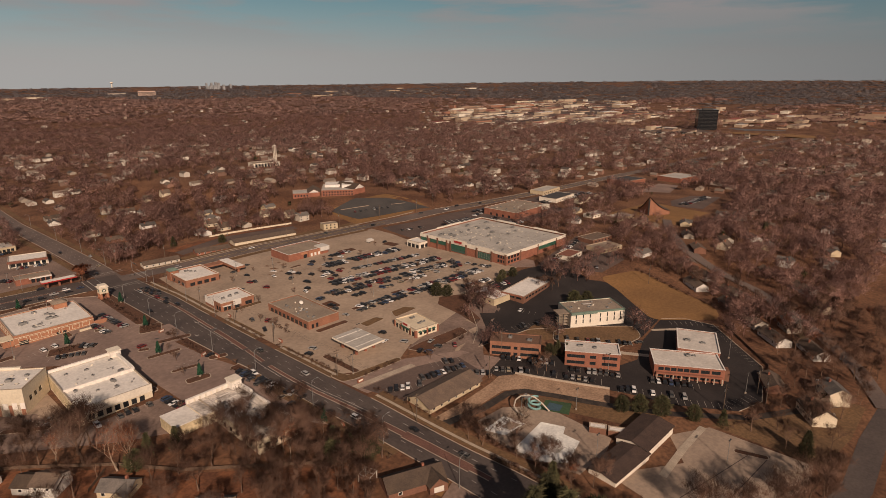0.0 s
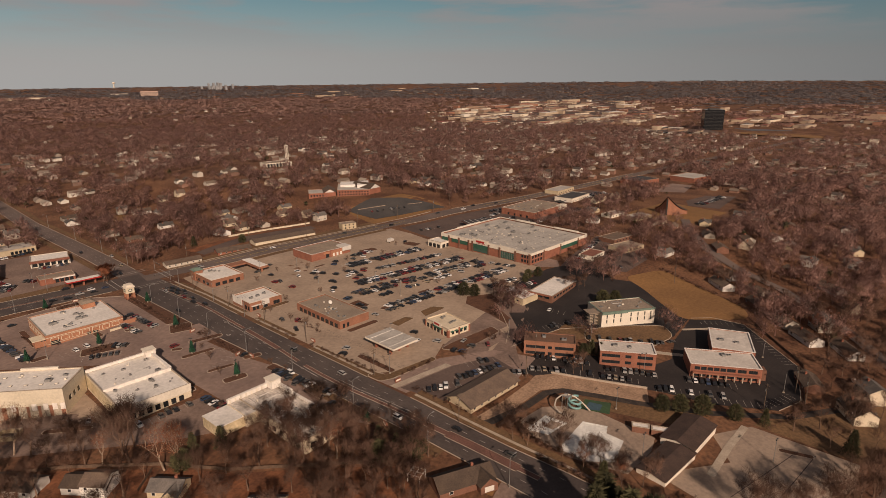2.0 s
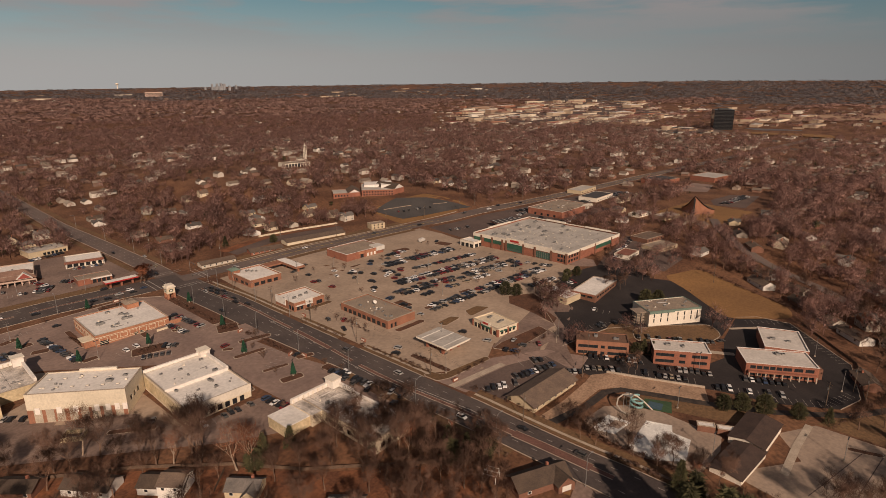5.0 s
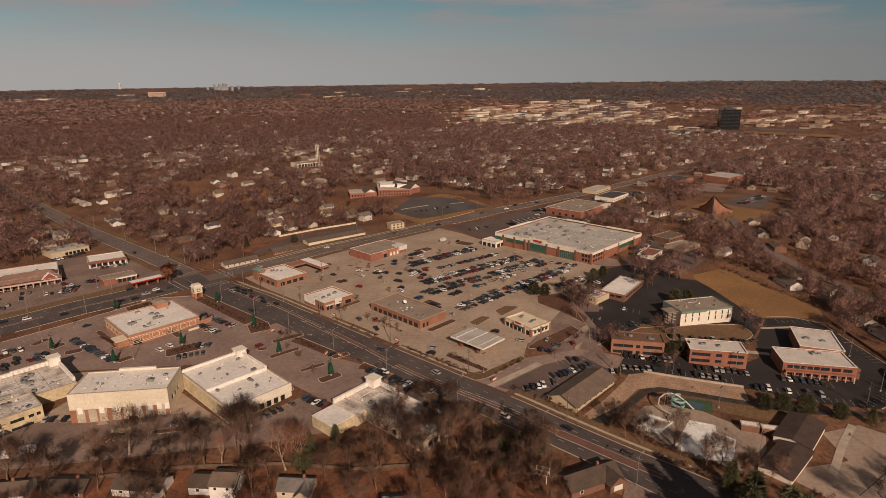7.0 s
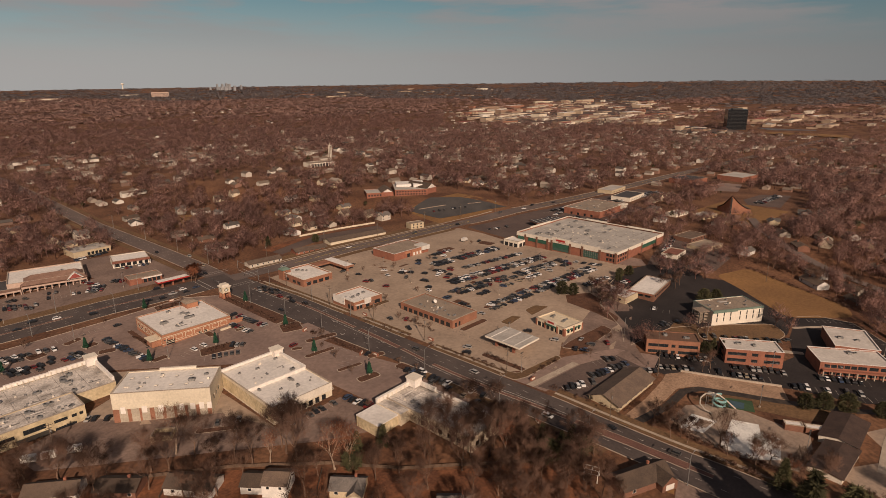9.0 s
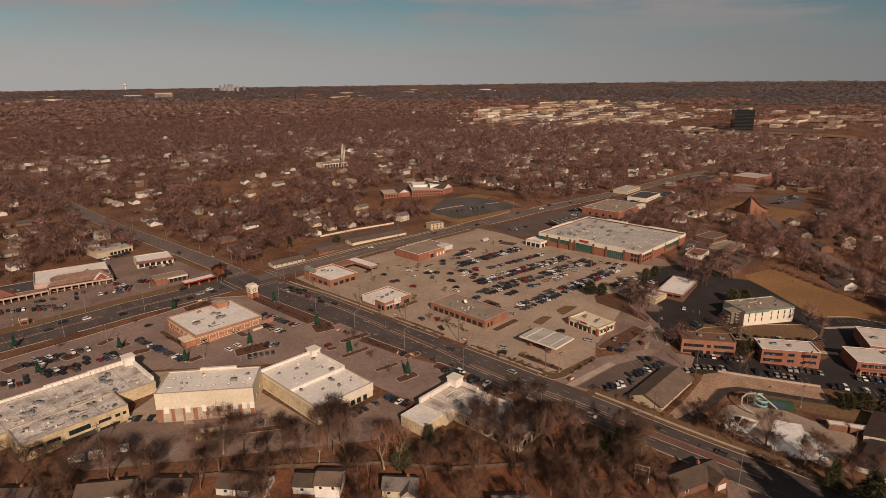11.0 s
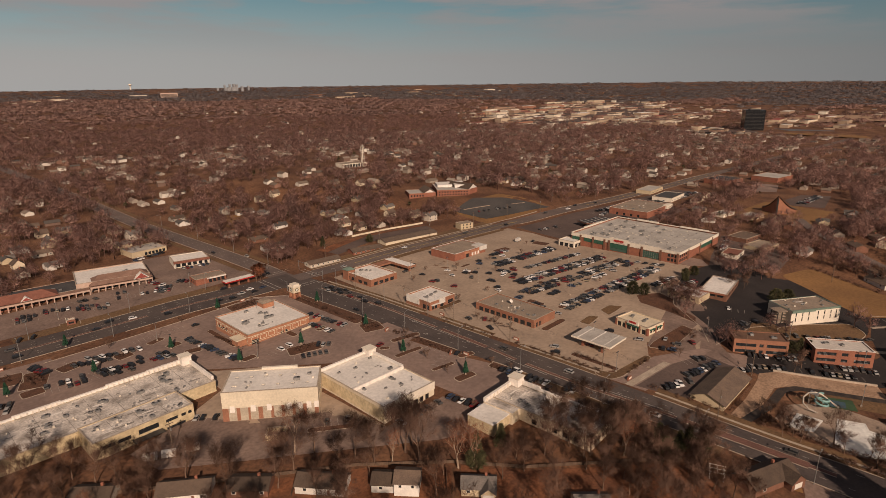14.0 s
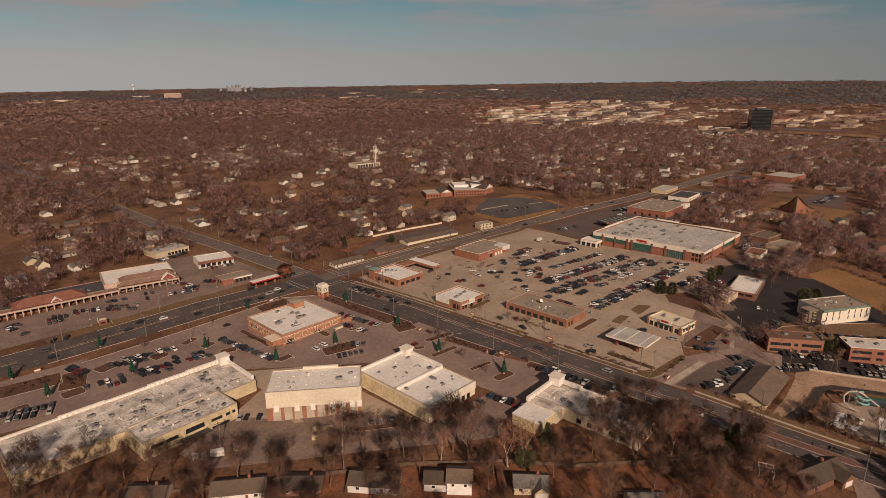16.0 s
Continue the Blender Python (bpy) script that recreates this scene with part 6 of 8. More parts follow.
# houses further off, too many to count
def far_houses(rows, seed):
    rr = random.Random(seed)
    hs = heights([r_[1] for r_ in rows], [r_[2] for r_ in rows])
    vw, fw, vr, fr = [], [], [], []
    for (d, x, y, a), h in zip(rows, hs):
        W, D, e = rr.uniform(9, 15), rr.uniform(7, 9), rr.choice((2.7, 2.8, 5.0))
        if rr.random() < 0.5:
            a += 90
        c, s = math.cos(radians(a)), math.sin(radians(a))
        f = lambda u, v, z: (x + c * u - s * v, y + s * u + c * v, h + z)
        i = len(vw)
        w, q = W / 2, D / 2
        vw += [f(-w, -q, -1), f(w, -q, -1), f(w, q, -1), f(-w, q, -1), f(-w, -q, e), f(w, -q, e), f(w, q, e), f(-w, q, e), f(-w, 0, e + 2.1), f(w, 0, e + 2.1)]
        fw += [(i, i + 1, i + 5, i + 4), (i + 2, i + 3, i + 7, i + 6), (i + 1, i + 2, i + 6, i + 9, i + 5), (i + 3, i, i + 4, i + 8, i + 7)]
        j = len(vr)
        vr += [f(-w - .4, -q - .5, e - .1), f(w + .4, -q - .5, e - .1), f(w + .4, 0, e + 2.25), f(-w - .4, 0, e + 2.25), f(w + .4, q + .5, e - .1), f(-w - .4, q + .5, e - .1)]
        fr += [(j, j + 1, j + 2, j + 3), (j + 3, j + 2, j + 4, j + 5)]
    root = thing("distant_houses", 0, 0, 0, 0, "rows of distant pale-walled suburban houses", "houses", kind="stuff")
    for nm, v, f_, m in (("walls", vw, fw, island_mat("distant_walls", [(0.50, 0.44, 0.37), (0.33, 0.26, 0.20), (0.62, 0.57, 0.49), (0.25, 0.14, 0.10), (0.30, 0.25, 0.2), (0.2, 0.12, 0.09), (0.17, 0.11, 0.085)])),
                         ("roofs", vr, fr, island_mat("distant_roofs", [(0.12, 0.09, 0.07), (0.17, 0.13, 0.1), (0.09, 0.075, 0.065), (0.22, 0.17, 0.135), (0.3, 0.25, 0.2)]))):
        me = bpy.data.meshes.new(nm)
        me.from_pydata(v, [], f_)
        o = part(nm, me, m, root)
        tagged(o, kind="stuff")


more = spots[66:]
far_rnd = random.Random(5)
for i in range(800):
    r_ = 900 + 3200 * far_rnd.random() ** 1.4
    az = radians(far_rnd.uniform(6, 90))
    x, y = -160 + r_ * math.sin(az), -335 + r_ * math.cos(az)
    if y > 900 or x > 1500:
        if free(x, y) and not near_line(x, y, MAIN, 22):
            more.append((r_, x, y, far_rnd.uniform(-5, 5)))
far_houses(more, 9)


# ---- the woods beyond: crowns too many to count ----
def tuft(n, h, rad, w, length, seed, trunk=True, limbs=0, core=0.0):
    """A bare crown: limbs that fan out of the trunk, and twigs in several rounded clumps, each dense at its heart."""
    rr = random.Random(seed)
    vs, fs = [], []
    if trunk:
        for a in (0.3, 1.9):
            d = Vector((math.cos(a), math.sin(a), 0)) * 0.28
            i = len(vs)
            vs += [-d, d, Vector((0, 0, h * 0.62))]
            fs.append((i, i + 1, i + 2))
    mid = Vector((0, 0, h * 0.5))
    lumps = []
    for i in range(9):
        a, t = 6.283 * (i * 0.382 + 0.1 * rr.random()), (i + rr.random()) / 9
        r0 = rad * 0.62 * math.sqrt(max(0.0, 1 - (1.5 * t - 0.5) ** 2)) * rr.uniform(0.7, 1.1)
        lumps.append(Vector((r0 * math.cos(a), r0 * math.sin(a), h * (0.40 + 0.42 * t))))
    for c in lumps if core else ():
        a, i0 = rr.uniform(0, 6.283), len(vs)
        for k in range(4):
            f = core * rr.uniform(0.75, 1.25)
            vs.append(c + Vector((math.cos(a + 1.571 * k) * rad * f, math.sin(a + 1.571 * k) * rad * f, rr.uniform(-0.1, 0.1) * h * core)))
        vs += [c + Vector((0, 0, h * core * rr.uniform(0.45, 0.75))), c - Vector((0, 0, h * core * 0.45))]
        for k in range(4):
            fs += [(i0 + k, i0 + (k + 1) % 4, i0 + 4), (i0 + (k + 1) % 4, i0 + k, i0 + 5)]
    for i in range(limbs):
        c = lumps[i % 9] + Vector((rr.gauss(0, 1), rr.gauss(0, 1), rr.gauss(0.3, 0.8))) * rad * 0.22
        p = Vector((rr.gauss(0, 0.12), rr.gauss(0, 0.12), h * rr.uniform(0.22, 0.42)))
        side = (c - p).cross(Vector((rr.gauss(0, 1), rr.gauss(0, 1), 0.2))).normalized() * w * 0.6
        i0 = len(vs)
        vs += [p - side, p + side, c]
        fs.append((i0, i0 + 1, i0 + 2))
    for i in range(n):
        c = lumps[i % 9]
        o = Vector((rr.gauss(0, 1), rr.gauss(0, 1), rr.gauss(0.25, 0.9))).normalized()
        p = c + Vector((o.x, o.y, o.z * h / rad * 0.42)) * rad * rr.uniform(0.1, 0.45)
        out = (o * 0.6 + (p - Vector((0, 0, h * 0.25))).normalized()).normalized()
        d = (out + Vector((rr.gauss(0, 0.5), rr.gauss(0, 0.5), rr.gauss(0.25, 0.4)))).normalized() * length * rr.uniform(0.6, 1.3)
        side = d.cross(Vector((rr.gauss(0, 1), rr.gauss(0, 1), rr.gauss(0, 1)))).normalized() * (w * rr.uniform(0.3, 0.7))
        i0 = len(vs)
        vs += [p - side, p + side, p + d]
        fs.append((i0, i0 + 1, i0 + 2))
    v, mid = np.array([tuple(v) for v in vs]), np.array((0, 0, h * 0.4))
    nn = (v - mid) * (1, 1, 0.9) + (0, 0, h * 0.2)
    return v, faced(v, np.array(fs), mid), nn / np.maximum(np.linalg.norm(nn, axis=1), 1e-6)[:, None]


def wood(name, label, places, tufts, material, seed, tall=1.0):
    rr = np.random.RandomState(seed)
    V, F, N, base = [], [], [], 0
    hs = heights([p[0] for p in places], [p[1] for p in places])
    for (x, y, s), h in zip(places, hs):
        v, f, nn = tufts[rr.randint(len(tufts))]
        a = rr.uniform(0, 6.283)
        c, sn = math.cos(a) * s, math.sin(a) * s
        k = s * rr.uniform(0.85, 1.2) * tall
        V.append(np.stack([v[:, 0] * c - v[:, 1] * sn + x, v[:, 0] * sn + v[:, 1] * c + y, v[:, 2] * k + h - 0.2], -1))
        N.append(np.stack([(nn[:, 0] * c - nn[:, 1] * sn) / s, (nn[:, 0] * sn + nn[:, 1] * c) / s, nn[:, 2]], -1))
        F.append(f + base)
        base += len(v)
    V, F = np.concatenate(V), np.concatenate(F)
    me = bpy.data.meshes.new(name)
    me.vertices.add(len(V))
    me.vertices.foreach_set("co", V.astype(np.float32).ravel())
    me.loops.add(F.size)
    me.loops.foreach_set("vertex_index", F.astype(np.int32).ravel())
    me.polygons.add(len(F))
    me.polygons.foreach_set("loop_start", np.arange(0, F.size, 3, dtype=np.int32))
    me.polygons.foreach_set("loop_total", np.full(len(F), 3, dtype=np.int32))
    me.update(calc_edges=True)
    crown_normals(me, np.concatenate(N))
    ob = part(name, me, material)
    tagged(ob, label, "trees", kind="stuff")


M["wood_near"] = thin(mat("suburban_wood", (0.475, 0.286, 0.238), (0.29, 0.177, 0.150), 0.055, 0.97, 0.13, 0.25, spread=(0.36, 0.66), spec=0.1), 0.5)
# aerial haze put into the colours: far woods greyed, horizon woods most
M["wood_hazed"] = thin(mat("horizon_wood", (0.25, 0.22, 0.215), (0.20, 0.178, 0.18), 0.003, 0.97, 0.02, 0.15, spec=0.1), 0.45)
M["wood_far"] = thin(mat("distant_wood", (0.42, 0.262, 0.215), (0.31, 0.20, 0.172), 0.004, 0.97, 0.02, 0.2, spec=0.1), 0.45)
TN = [tuft(230, 16.0, 8.4, 0.34, 1.7, s, limbs=18, core=0.10) for s in range(9)]
TM = [tuft(96, 14.0, 9.0, 0.85, 2.1, 20 + s) for s in range(9)]
TF = [tuft(52, 9, 18, 4.2, 5.2, 40 + s, False) for s in range(7)]
TG = [tuft(170, 9.0, 3.0, 0.5, 1.6, 60 + s) for s in range(3)]
HOUSE_CELLS = {}
for rec in spots + SETTLED:
    for i in (-1, 0, 1):
        for j in (-1, 0, 1):
            HOUSE_CELLS.setdefault((int(rec[1] // 30) + i, int(rec[2] // 30) + j), []).append((rec[1], rec[2]))
wr = random.Random(123)
near_w, mid_w, far_w, green_w = [], [], [], []


def open_land(x, y):
    """The far commercial district, short of trees."""
    ex, ey = x + 160, y + 335
    r_, az = math.hypot(ex, ey), math.degrees(math.atan2(ex, ey))
    return (1800 < r_ < 2800 and 46 < az < 66) or (1480 < r_ < 2700 and 66 <= az < 92)


def scatter(r0, r1, step, out, smin, smax, keep):
    n = int(0.5 * radians(86) * (r1 * r1 - r0 * r0) / (step * step))
    for i in range(n):
        r_ = math.sqrt(wr.uniform(r0 * r0, r1 * r1))
        az = radians(wr.uniform(4, 90))
        x, y = -160 + r_ * math.sin(az), -335 + r_ * math.cos(az)
        if not free(x, y, 2) or near_line(x, y, MAIN, 7.5 if y > 390 else 13) or near_line(x, y, CROSS, 13) or near_line(x + 8, y + 9, LANE, 14):
            continue
        if r_ < 1100 and any((x - hx + 4) ** 2 + (y - hy + 5) ** 2 < 100 for hx, hy in HOUSE_CELLS.get((int(x // 30), int(y // 30)), ())):
            continue
        dens = 0.62 + 0.75 * noise.noise(Vector((x * 0.012, y * 0.012, 0.5))) + 0.35 * noise.noise(Vector((x * 0.003, y * 0.003, 7.5)))
        if (20 < x < 300 and 80 < y < 260) or (x > 290 and y < -100):
            dens *= 1.4
        if wr.random() > dens * keep:
            continue
        if r_ > 1300 and open_land(x, y) and wr.random() > 0.3:
            continue
        s = wr.uniform(smin, smax)
        if wr.random() < 0.035 and r_ < 1400:
            green_w.append((x, y, s * 0.75))
        else:
            out.append((x, y, s))


scatter(250, 980, 11.0, near_w, 0.5, 1.3, 1.35)
scatter(980, 2100, 15.5, mid_w, 0.6, 1.35, 1.4)
scatter(2100, 4750, 28.0, far_w, 0.8, 1.3, 1.6)
for poly, n in (([(150, -214), (166, -208), (196, -228), (214, -256), (204, -262), (186, -262), (162, -256), (146, -232)], 4), ([(112, -200), (122, -196), (124, -204), (114, -206)], 3), ([(124, -160), (150, -150), (176, -162), (150, -182), (126, -178)], 9), ([(218, -170), (246, -150), (262, -186), (248, -200), (232, -186)], 14), ([(250, -288), (300, -240), (310, -256), (262, -304)], 26), ([(296, -186), (420, -196), (432, -300), (340, -340), (272, -330), (242, -306), (304, -238)], 95), ([(238, -150), (300, -130), (420, -100), (420, -180), (330, -200), (270, -190)], 34), ([(-190, 150), (-150, 158), (-100, 182), (-62, 200), (-60, 236), (-190, 230)], 60), ([(30, 100), (70, 113), (120, 119), (190, 109), (236, 100), (230, 128), (120, 142), (30, 138)], 44)):
    xs, ys = [p[0] for p in poly], [p[1] for p in poly]
    while n:
        x, y = wr.uniform(min(xs), max(xs)), wr.uniform(min(ys), max(ys))
        if inside(x, y, poly) and not near_line(x, y, LANE, 7) and not any((x - q[1]) ** 2 + (y - q[2]) ** 2 < 90 for q in SETTLED):
            near_w.append((x, y, wr.uniform(0.55, 0.95)))
            n -= 1
TC = [tuft(430, 16.0, 7.6, 0.17, 1.8, 80 + s, limbs=46, core=0.09) for s in range(8)]


def close_by(p):
    return math.hypot(p[0] + 160, p[1] + 335) < 640


wood("suburban_trees", "bare brown trees round the nearest houses", [p for p in near_w if close_by(p)], TC, M["wood_near"], 6)
wood("suburban_trees", "bare brown trees filling the suburb between houses", [p for p in near_w if not close_by(p)], TN, M["wood_near"], 1)
wood("suburban_trees", "bare brown woods further off among houses", mid_w, TM, M["wood_near"], 2)
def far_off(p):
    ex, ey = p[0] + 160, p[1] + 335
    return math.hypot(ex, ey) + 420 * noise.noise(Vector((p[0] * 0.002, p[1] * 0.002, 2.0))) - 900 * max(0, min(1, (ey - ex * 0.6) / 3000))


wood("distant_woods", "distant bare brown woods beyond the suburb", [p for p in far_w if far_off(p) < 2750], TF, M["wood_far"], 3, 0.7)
wood("distant_woods", "horizon woods, grey from haze put into their colour", [(p[0], p[1], p[2] * 0.9) for p in far_w if far_off(p) >= 2750], TF, M["wood_hazed"], 5, 0.55)
wood("scattered_evergreens", "scattered dark evergreens among bare trees", green_w, TG, M["needle"], 4)
for rec in (*TREES.values(), *HOUSES.values()):
    if rec[1] == 0:
        for o in (*rec[0].children_recursive, rec[0]):
            bpy.data.objects.remove(o)

# ---- more buildings ----
def arcade(root, x0, x1, y, depth, h, col=4.2):
    """A covered walk: white columns, a pale fascia and a sloping roof."""
    bm = bmesh.new()
    pts = [(x0, y, h), (x1, y, h), (x1, y - depth, h - 0.7), (x0, y - depth, h - 0.7)]
    a = [bm.verts.new((p[0], p[1], p[2] + 0.15)) for p in pts]
    b = [bm.verts.new((p[0], p[1], p[2] - 0.35)) for p in pts]
    bm.faces.new(a[::-1]), bm.faces.new(b)
    for i in range(4):
        bm.faces.new((a[i], a[(i + 1) % 4], b[(i + 1) % 4], b[i]))
    bmesh.ops.recalc_face_normals(bm, faces=bm.faces)
    part("arcade_roof", bm, M["strip_roof"], root)
    part("arcade_fascia", boxes((x0, x1, y - depth - 0.15, y - depth - 0.003, h - 1.6, h - 0.5), bottom=True), M["pink_render"], root)
    n = int((x1 - x0) / col)
    for i in range(n + 1):
        x = x0 + 0.3 + (x1 - x0 - 0.6) * i / n
        part("column", boxes((x - 0.32, x + 0.32, y - depth, y - depth + 0.6, -1.2, h - 1.05)), M["pink_render"], root)


def hip(root, x0, x1, y0, y1, z0, z1, inset, material, name="hip_roof"):
    bm = bmesh.new()
    a = [bm.verts.new(p) for p in ((x0, y0, z0), (x1, y0, z0), (x1, y1, z0), (x0, y1, z0))]
    ym = (y0 + y1) / 2
    b = [bm.verts.new(p) for p in ((x0 + inset, ym, z1), (x1 - inset, ym, z1))]
    bm.faces.new((a[0], a[1], b[1], b[0])), bm.faces.new((a[1], a[2], b[1])), bm.faces.new((a[2], a[3], b[0], b[1])), bm.faces.new((a[3], a[0], b[0]))
    bm.faces.new(a[::-1])
    part(name, bm, material, root)


def pediment(root, xm, y, w, z0, z1):
    for nm, k, o, m in (("pediment_trim", 1.0, 0.0, M["white"]), ("pediment", 0.8, -0.12, M["red_dull"])):
        bm = bmesh.new()
        f = [bm.verts.new((xm - w * k, y + o, z0 + (0 if k == 1 else 0.25))), bm.verts.new((xm + w * k, y + o, z0 + (0 if k == 1 else 0.25))), bm.verts.new((xm, y + o, z1 - (0 if k == 1 else 0.45)))]
        bk_ = [bm.verts.new((v.co.x, y + 4.0 if k == 1 else y + o + 0.1, v.co.z)) for v in f]
        bm.faces.new(f), bm.faces.new(bk_[::-1])
        for i in range(3):
            bm.faces.new((f[(i + 1) % 3], f[i], bk_[i], bk_[(i + 1) % 3]))
        part(nm, bm, m, root)


nw = Building("shop_strip", "long shop strip with white arcade and red-brown roof", -172, 154, -6, 80, 24, 4.6, M["brick"], M["dark_roof"], "shop strip",
              holes={0: row(1, 79, 19, 3.2, 0.0, 2.7)}, parapet=0.2, z=-6.4)
arcade(nw.root, 0, 80, 0, 4.2, 4.5)
hip(nw.root, 20, 62, -3.9, 11, 4.65, 8.6, 8, M["red_shingle"])
pediment(nw.root, 44, -4.0, 3.4, 4.6, 7.3)
nw.roof_units(9, 91, (1.5, 2.6), 3)
an = Building("shop", "anchor shop with white roof, brown mansard and red pediment", -99.3, 148.5, -12, 46, 34, 6.6, M["pink_render"], M["white_roof"], "shop",
              holes={0: row(1, 38, 9, 3.2, 0.0, 2.7)}, parapet=0.6, z=-5.4)
arcade(an.root, 8, 47, 0, 4.2, 4.5)
hip(an.root, 7.5, 47.5, -4, 15, 4.7, 9.4, 7, M["strip_roof"])
pediment(an.root, 40, -4.2, 5.2, 4.6, 9.0)
an.roof_units(4, 93, (1.5, 2.6), 11)
rw = Building("shop", "small shop with white roof and red fascia", -31, 153.5, -12, 25.5, 20, 5.0, M["offwhite"], M["white_roof"], "shop", holes={0: row(1, 25, 6, 3.0, 0.2, 2.8)}, parapet=0.3)
rw.panel("red_fascia", 0, -0.4, 26, 3.4, 5.0, M["red_shingle"], 1.6)
for u in np.arange(0.5, 26, 4.2):
    rw.panel("white_pier", 0, u, u + 0.4, -1, 3.4, M["white"], 1.6)
cw = Building("service_station", "low brick service station with flat roof", -36, 105, -4, 22, 12.5, 4.0, M["brick"], M["gravel_roof"], "shop", holes={0: row(9, 21, 4, 2.4, 0, 2.6), 3: row(2, 10, 2, 2, 0.8, 2.4)}, parapet=0.3)
cw.panel("white_fascia", 0, 8, 22, 2.9, 3.8, M["white"], 0.5)
tn = Building("shop_strip", "low tan shop strip with pale roof", -44, 204, 6, 29, 20, 4.4, M["tan"], M["grey_roof"], "shop", holes={0: row(10, 28, 6, 2.2, 0.2, 2.6)}, parapet=0.3)
tn.roof_units(5, 95, (1.5, 2.4), 3)
brb = Building("brick_store", "large red brick store with flat pale roof", 345, -50, 1, 56, 40, 6.6, M["brick"], M["gravel_roof"], "shop", holes={3: row(5, 35, 4, 2.5, 0.2, 2.6)}, parapet=0.4, coping=M["offwhite"])
brb.block("white_entrance", 44, 57, -2, 3, 3.0, 6.9, M["offwhite"])
brb.roof_units(5, 97, (1.6, 2.6), 5)
brb.roof_wear(10, 5, 197, 5)
gable_hall("shop_hall", "low brick shop with brown shingled roof", 82, 76, -11, 27, 11, 2.9, 4.6, M["brick"], M["shingle_brown"], 0.8, category="shop")
gable_hall("shop_hall", "long low shop with brown roof and blank cream wall", 114, 73, -7, 56, 13, 3.0, 4.6, M["cream"], M["shingle_brown"], 0.6, category="shop", windows_side=False)
sheet("parking_lot", [(74, 100), (76, 88), (112, 92), (184, 86), (186, 98), (124, 108)], M["lot_dark"], 0.05, "asphalt strip of parking behind the low shops", "parking lot")
sheet("bare_earth", [(70, 112), (74, 101), (124, 109), (186, 99), (188, 104), (124, 114)], M["leaf_litter"], 0.06, "bare orange earth bank behind the low shops", "ground")
gable_hall("office_hall", "low pale-walled office with brown roof", 41, 77, -4, 27, 9, 2.8, 4.6, M["siding"], M["shingle_brown"], 0.6, category="office")
Building("apartment", "pale two-storey apartment block", 197, 62, -14, 14, 9, 5.4, M["tan"], M["gravel_roof"], "apartment", holes={0: row(1, 13, 3, 1.6, 0.8, 2.2) + row(1, 13, 3, 1.6, 3.4, 4.8)}, parapet=0.2)
low = [(300, -168, 25, 16, 3.2, "gravel_roof", "tan"), (318, -150, 26, 16, 3.4, "shingle_brown", "brick_dark"), (266, -160, 20, 12, 3.2, "red_shingle", "offwhite"), (402, -128, 24, 14, 3.4, "grey_roof", "tan"),
       (398, -104, 22, 12, 3.2, "grey_roof", "offwhite"), (440, -34, 42, 22, 4.6, "dark_roof", "offwhite"), (590, -40, 40, 30, 6.0, "dark_roof", "brick"), (660, -82, 46, 34, 7.0, "grey_roof", "brick"),
       (470, 4, 40, 18, 4.2, "grey_roof", "tan")]
for i, (x, y, w, d, h, rf, wl_) in enumerate(low):
    Building("low_building", "low flat-roofed commercial building among trees", x, y, (-12, -8, 4)[i % 3], w, d, h, M[wl_], M[rf], "building", holes={0: row(2, w - 2, max(2, int(w / 5)), 1.8, 0.9, 2.2)}, parapet=0.3)

# the school: red brick with white gables
sc = Building("school", "red brick school with brown and pale roofs", 259, 153, -38, 36, 44, 7.0, M["brick"], M["grey_roof"], "school", holes={0: row(1, 35, 11, 1.6, 1.0, 2.8) + row(1, 35, 11, 1.6, 4.0, 5.6)}, parapet=0.3, z=11.0)
sc.block("raised_hall", 3, 20, 20, 42, 6.8, 9.4, M["white_roof"])
sc.block("raised_hall", 22, 35, 14, 42, 6.8, 10.2, M["white_roof"])
Building("school_wing", "low brick school wing with brown roof", 235, 172.5, -32, 18, 24, 5.0, M["brick"], M["grey_roof"], "school", holes={0: row(1, 17, 5, 1.6, 1.2, 3.2)}, parapet=0.3, z=10.0)
g1 = gable_hall("school_wing", "brick gabled school wing with white trim", 259.5, 156, 58, 26, 13, 5.0, 8.6, M["brick"], M["shingle_brown"], 0.8, category="school", z=10.6)
g2 = gable_hall("school_wing", "brick gabled school wing with white trim", 307, 136, 97, 30, 18, 6.0, 11.0, M["brick"], M["shingle_brown"], 0.8, category="school", z=11.8)
for g_, D_, e_, r_ in ((g1, 13, 5.0, 8.6), (g2, 18, 6.0, 11.0)):
    bm = bmesh.new()
    f = [bm.verts.new(p) for p in ((-0.25, 1.0, e_), (-0.25, D_ - 1.0, e_), (-0.25, D_ / 2, r_ - 0.5))]
    b_ = [bm.verts.new((0.0, v.co.y, v.co.z)) for v in f]
    bm.faces.new(f[::-1]), bm.faces.new(b_)
    for i in range(3):
        bm.faces.new((f[i], f[(i + 1) % 3], b_[(i + 1) % 3], b_[i]))
    bmesh.ops.recalc_face_normals(bm, faces=bm.faces)
    part("white_gable", bm, M["white"], g_)

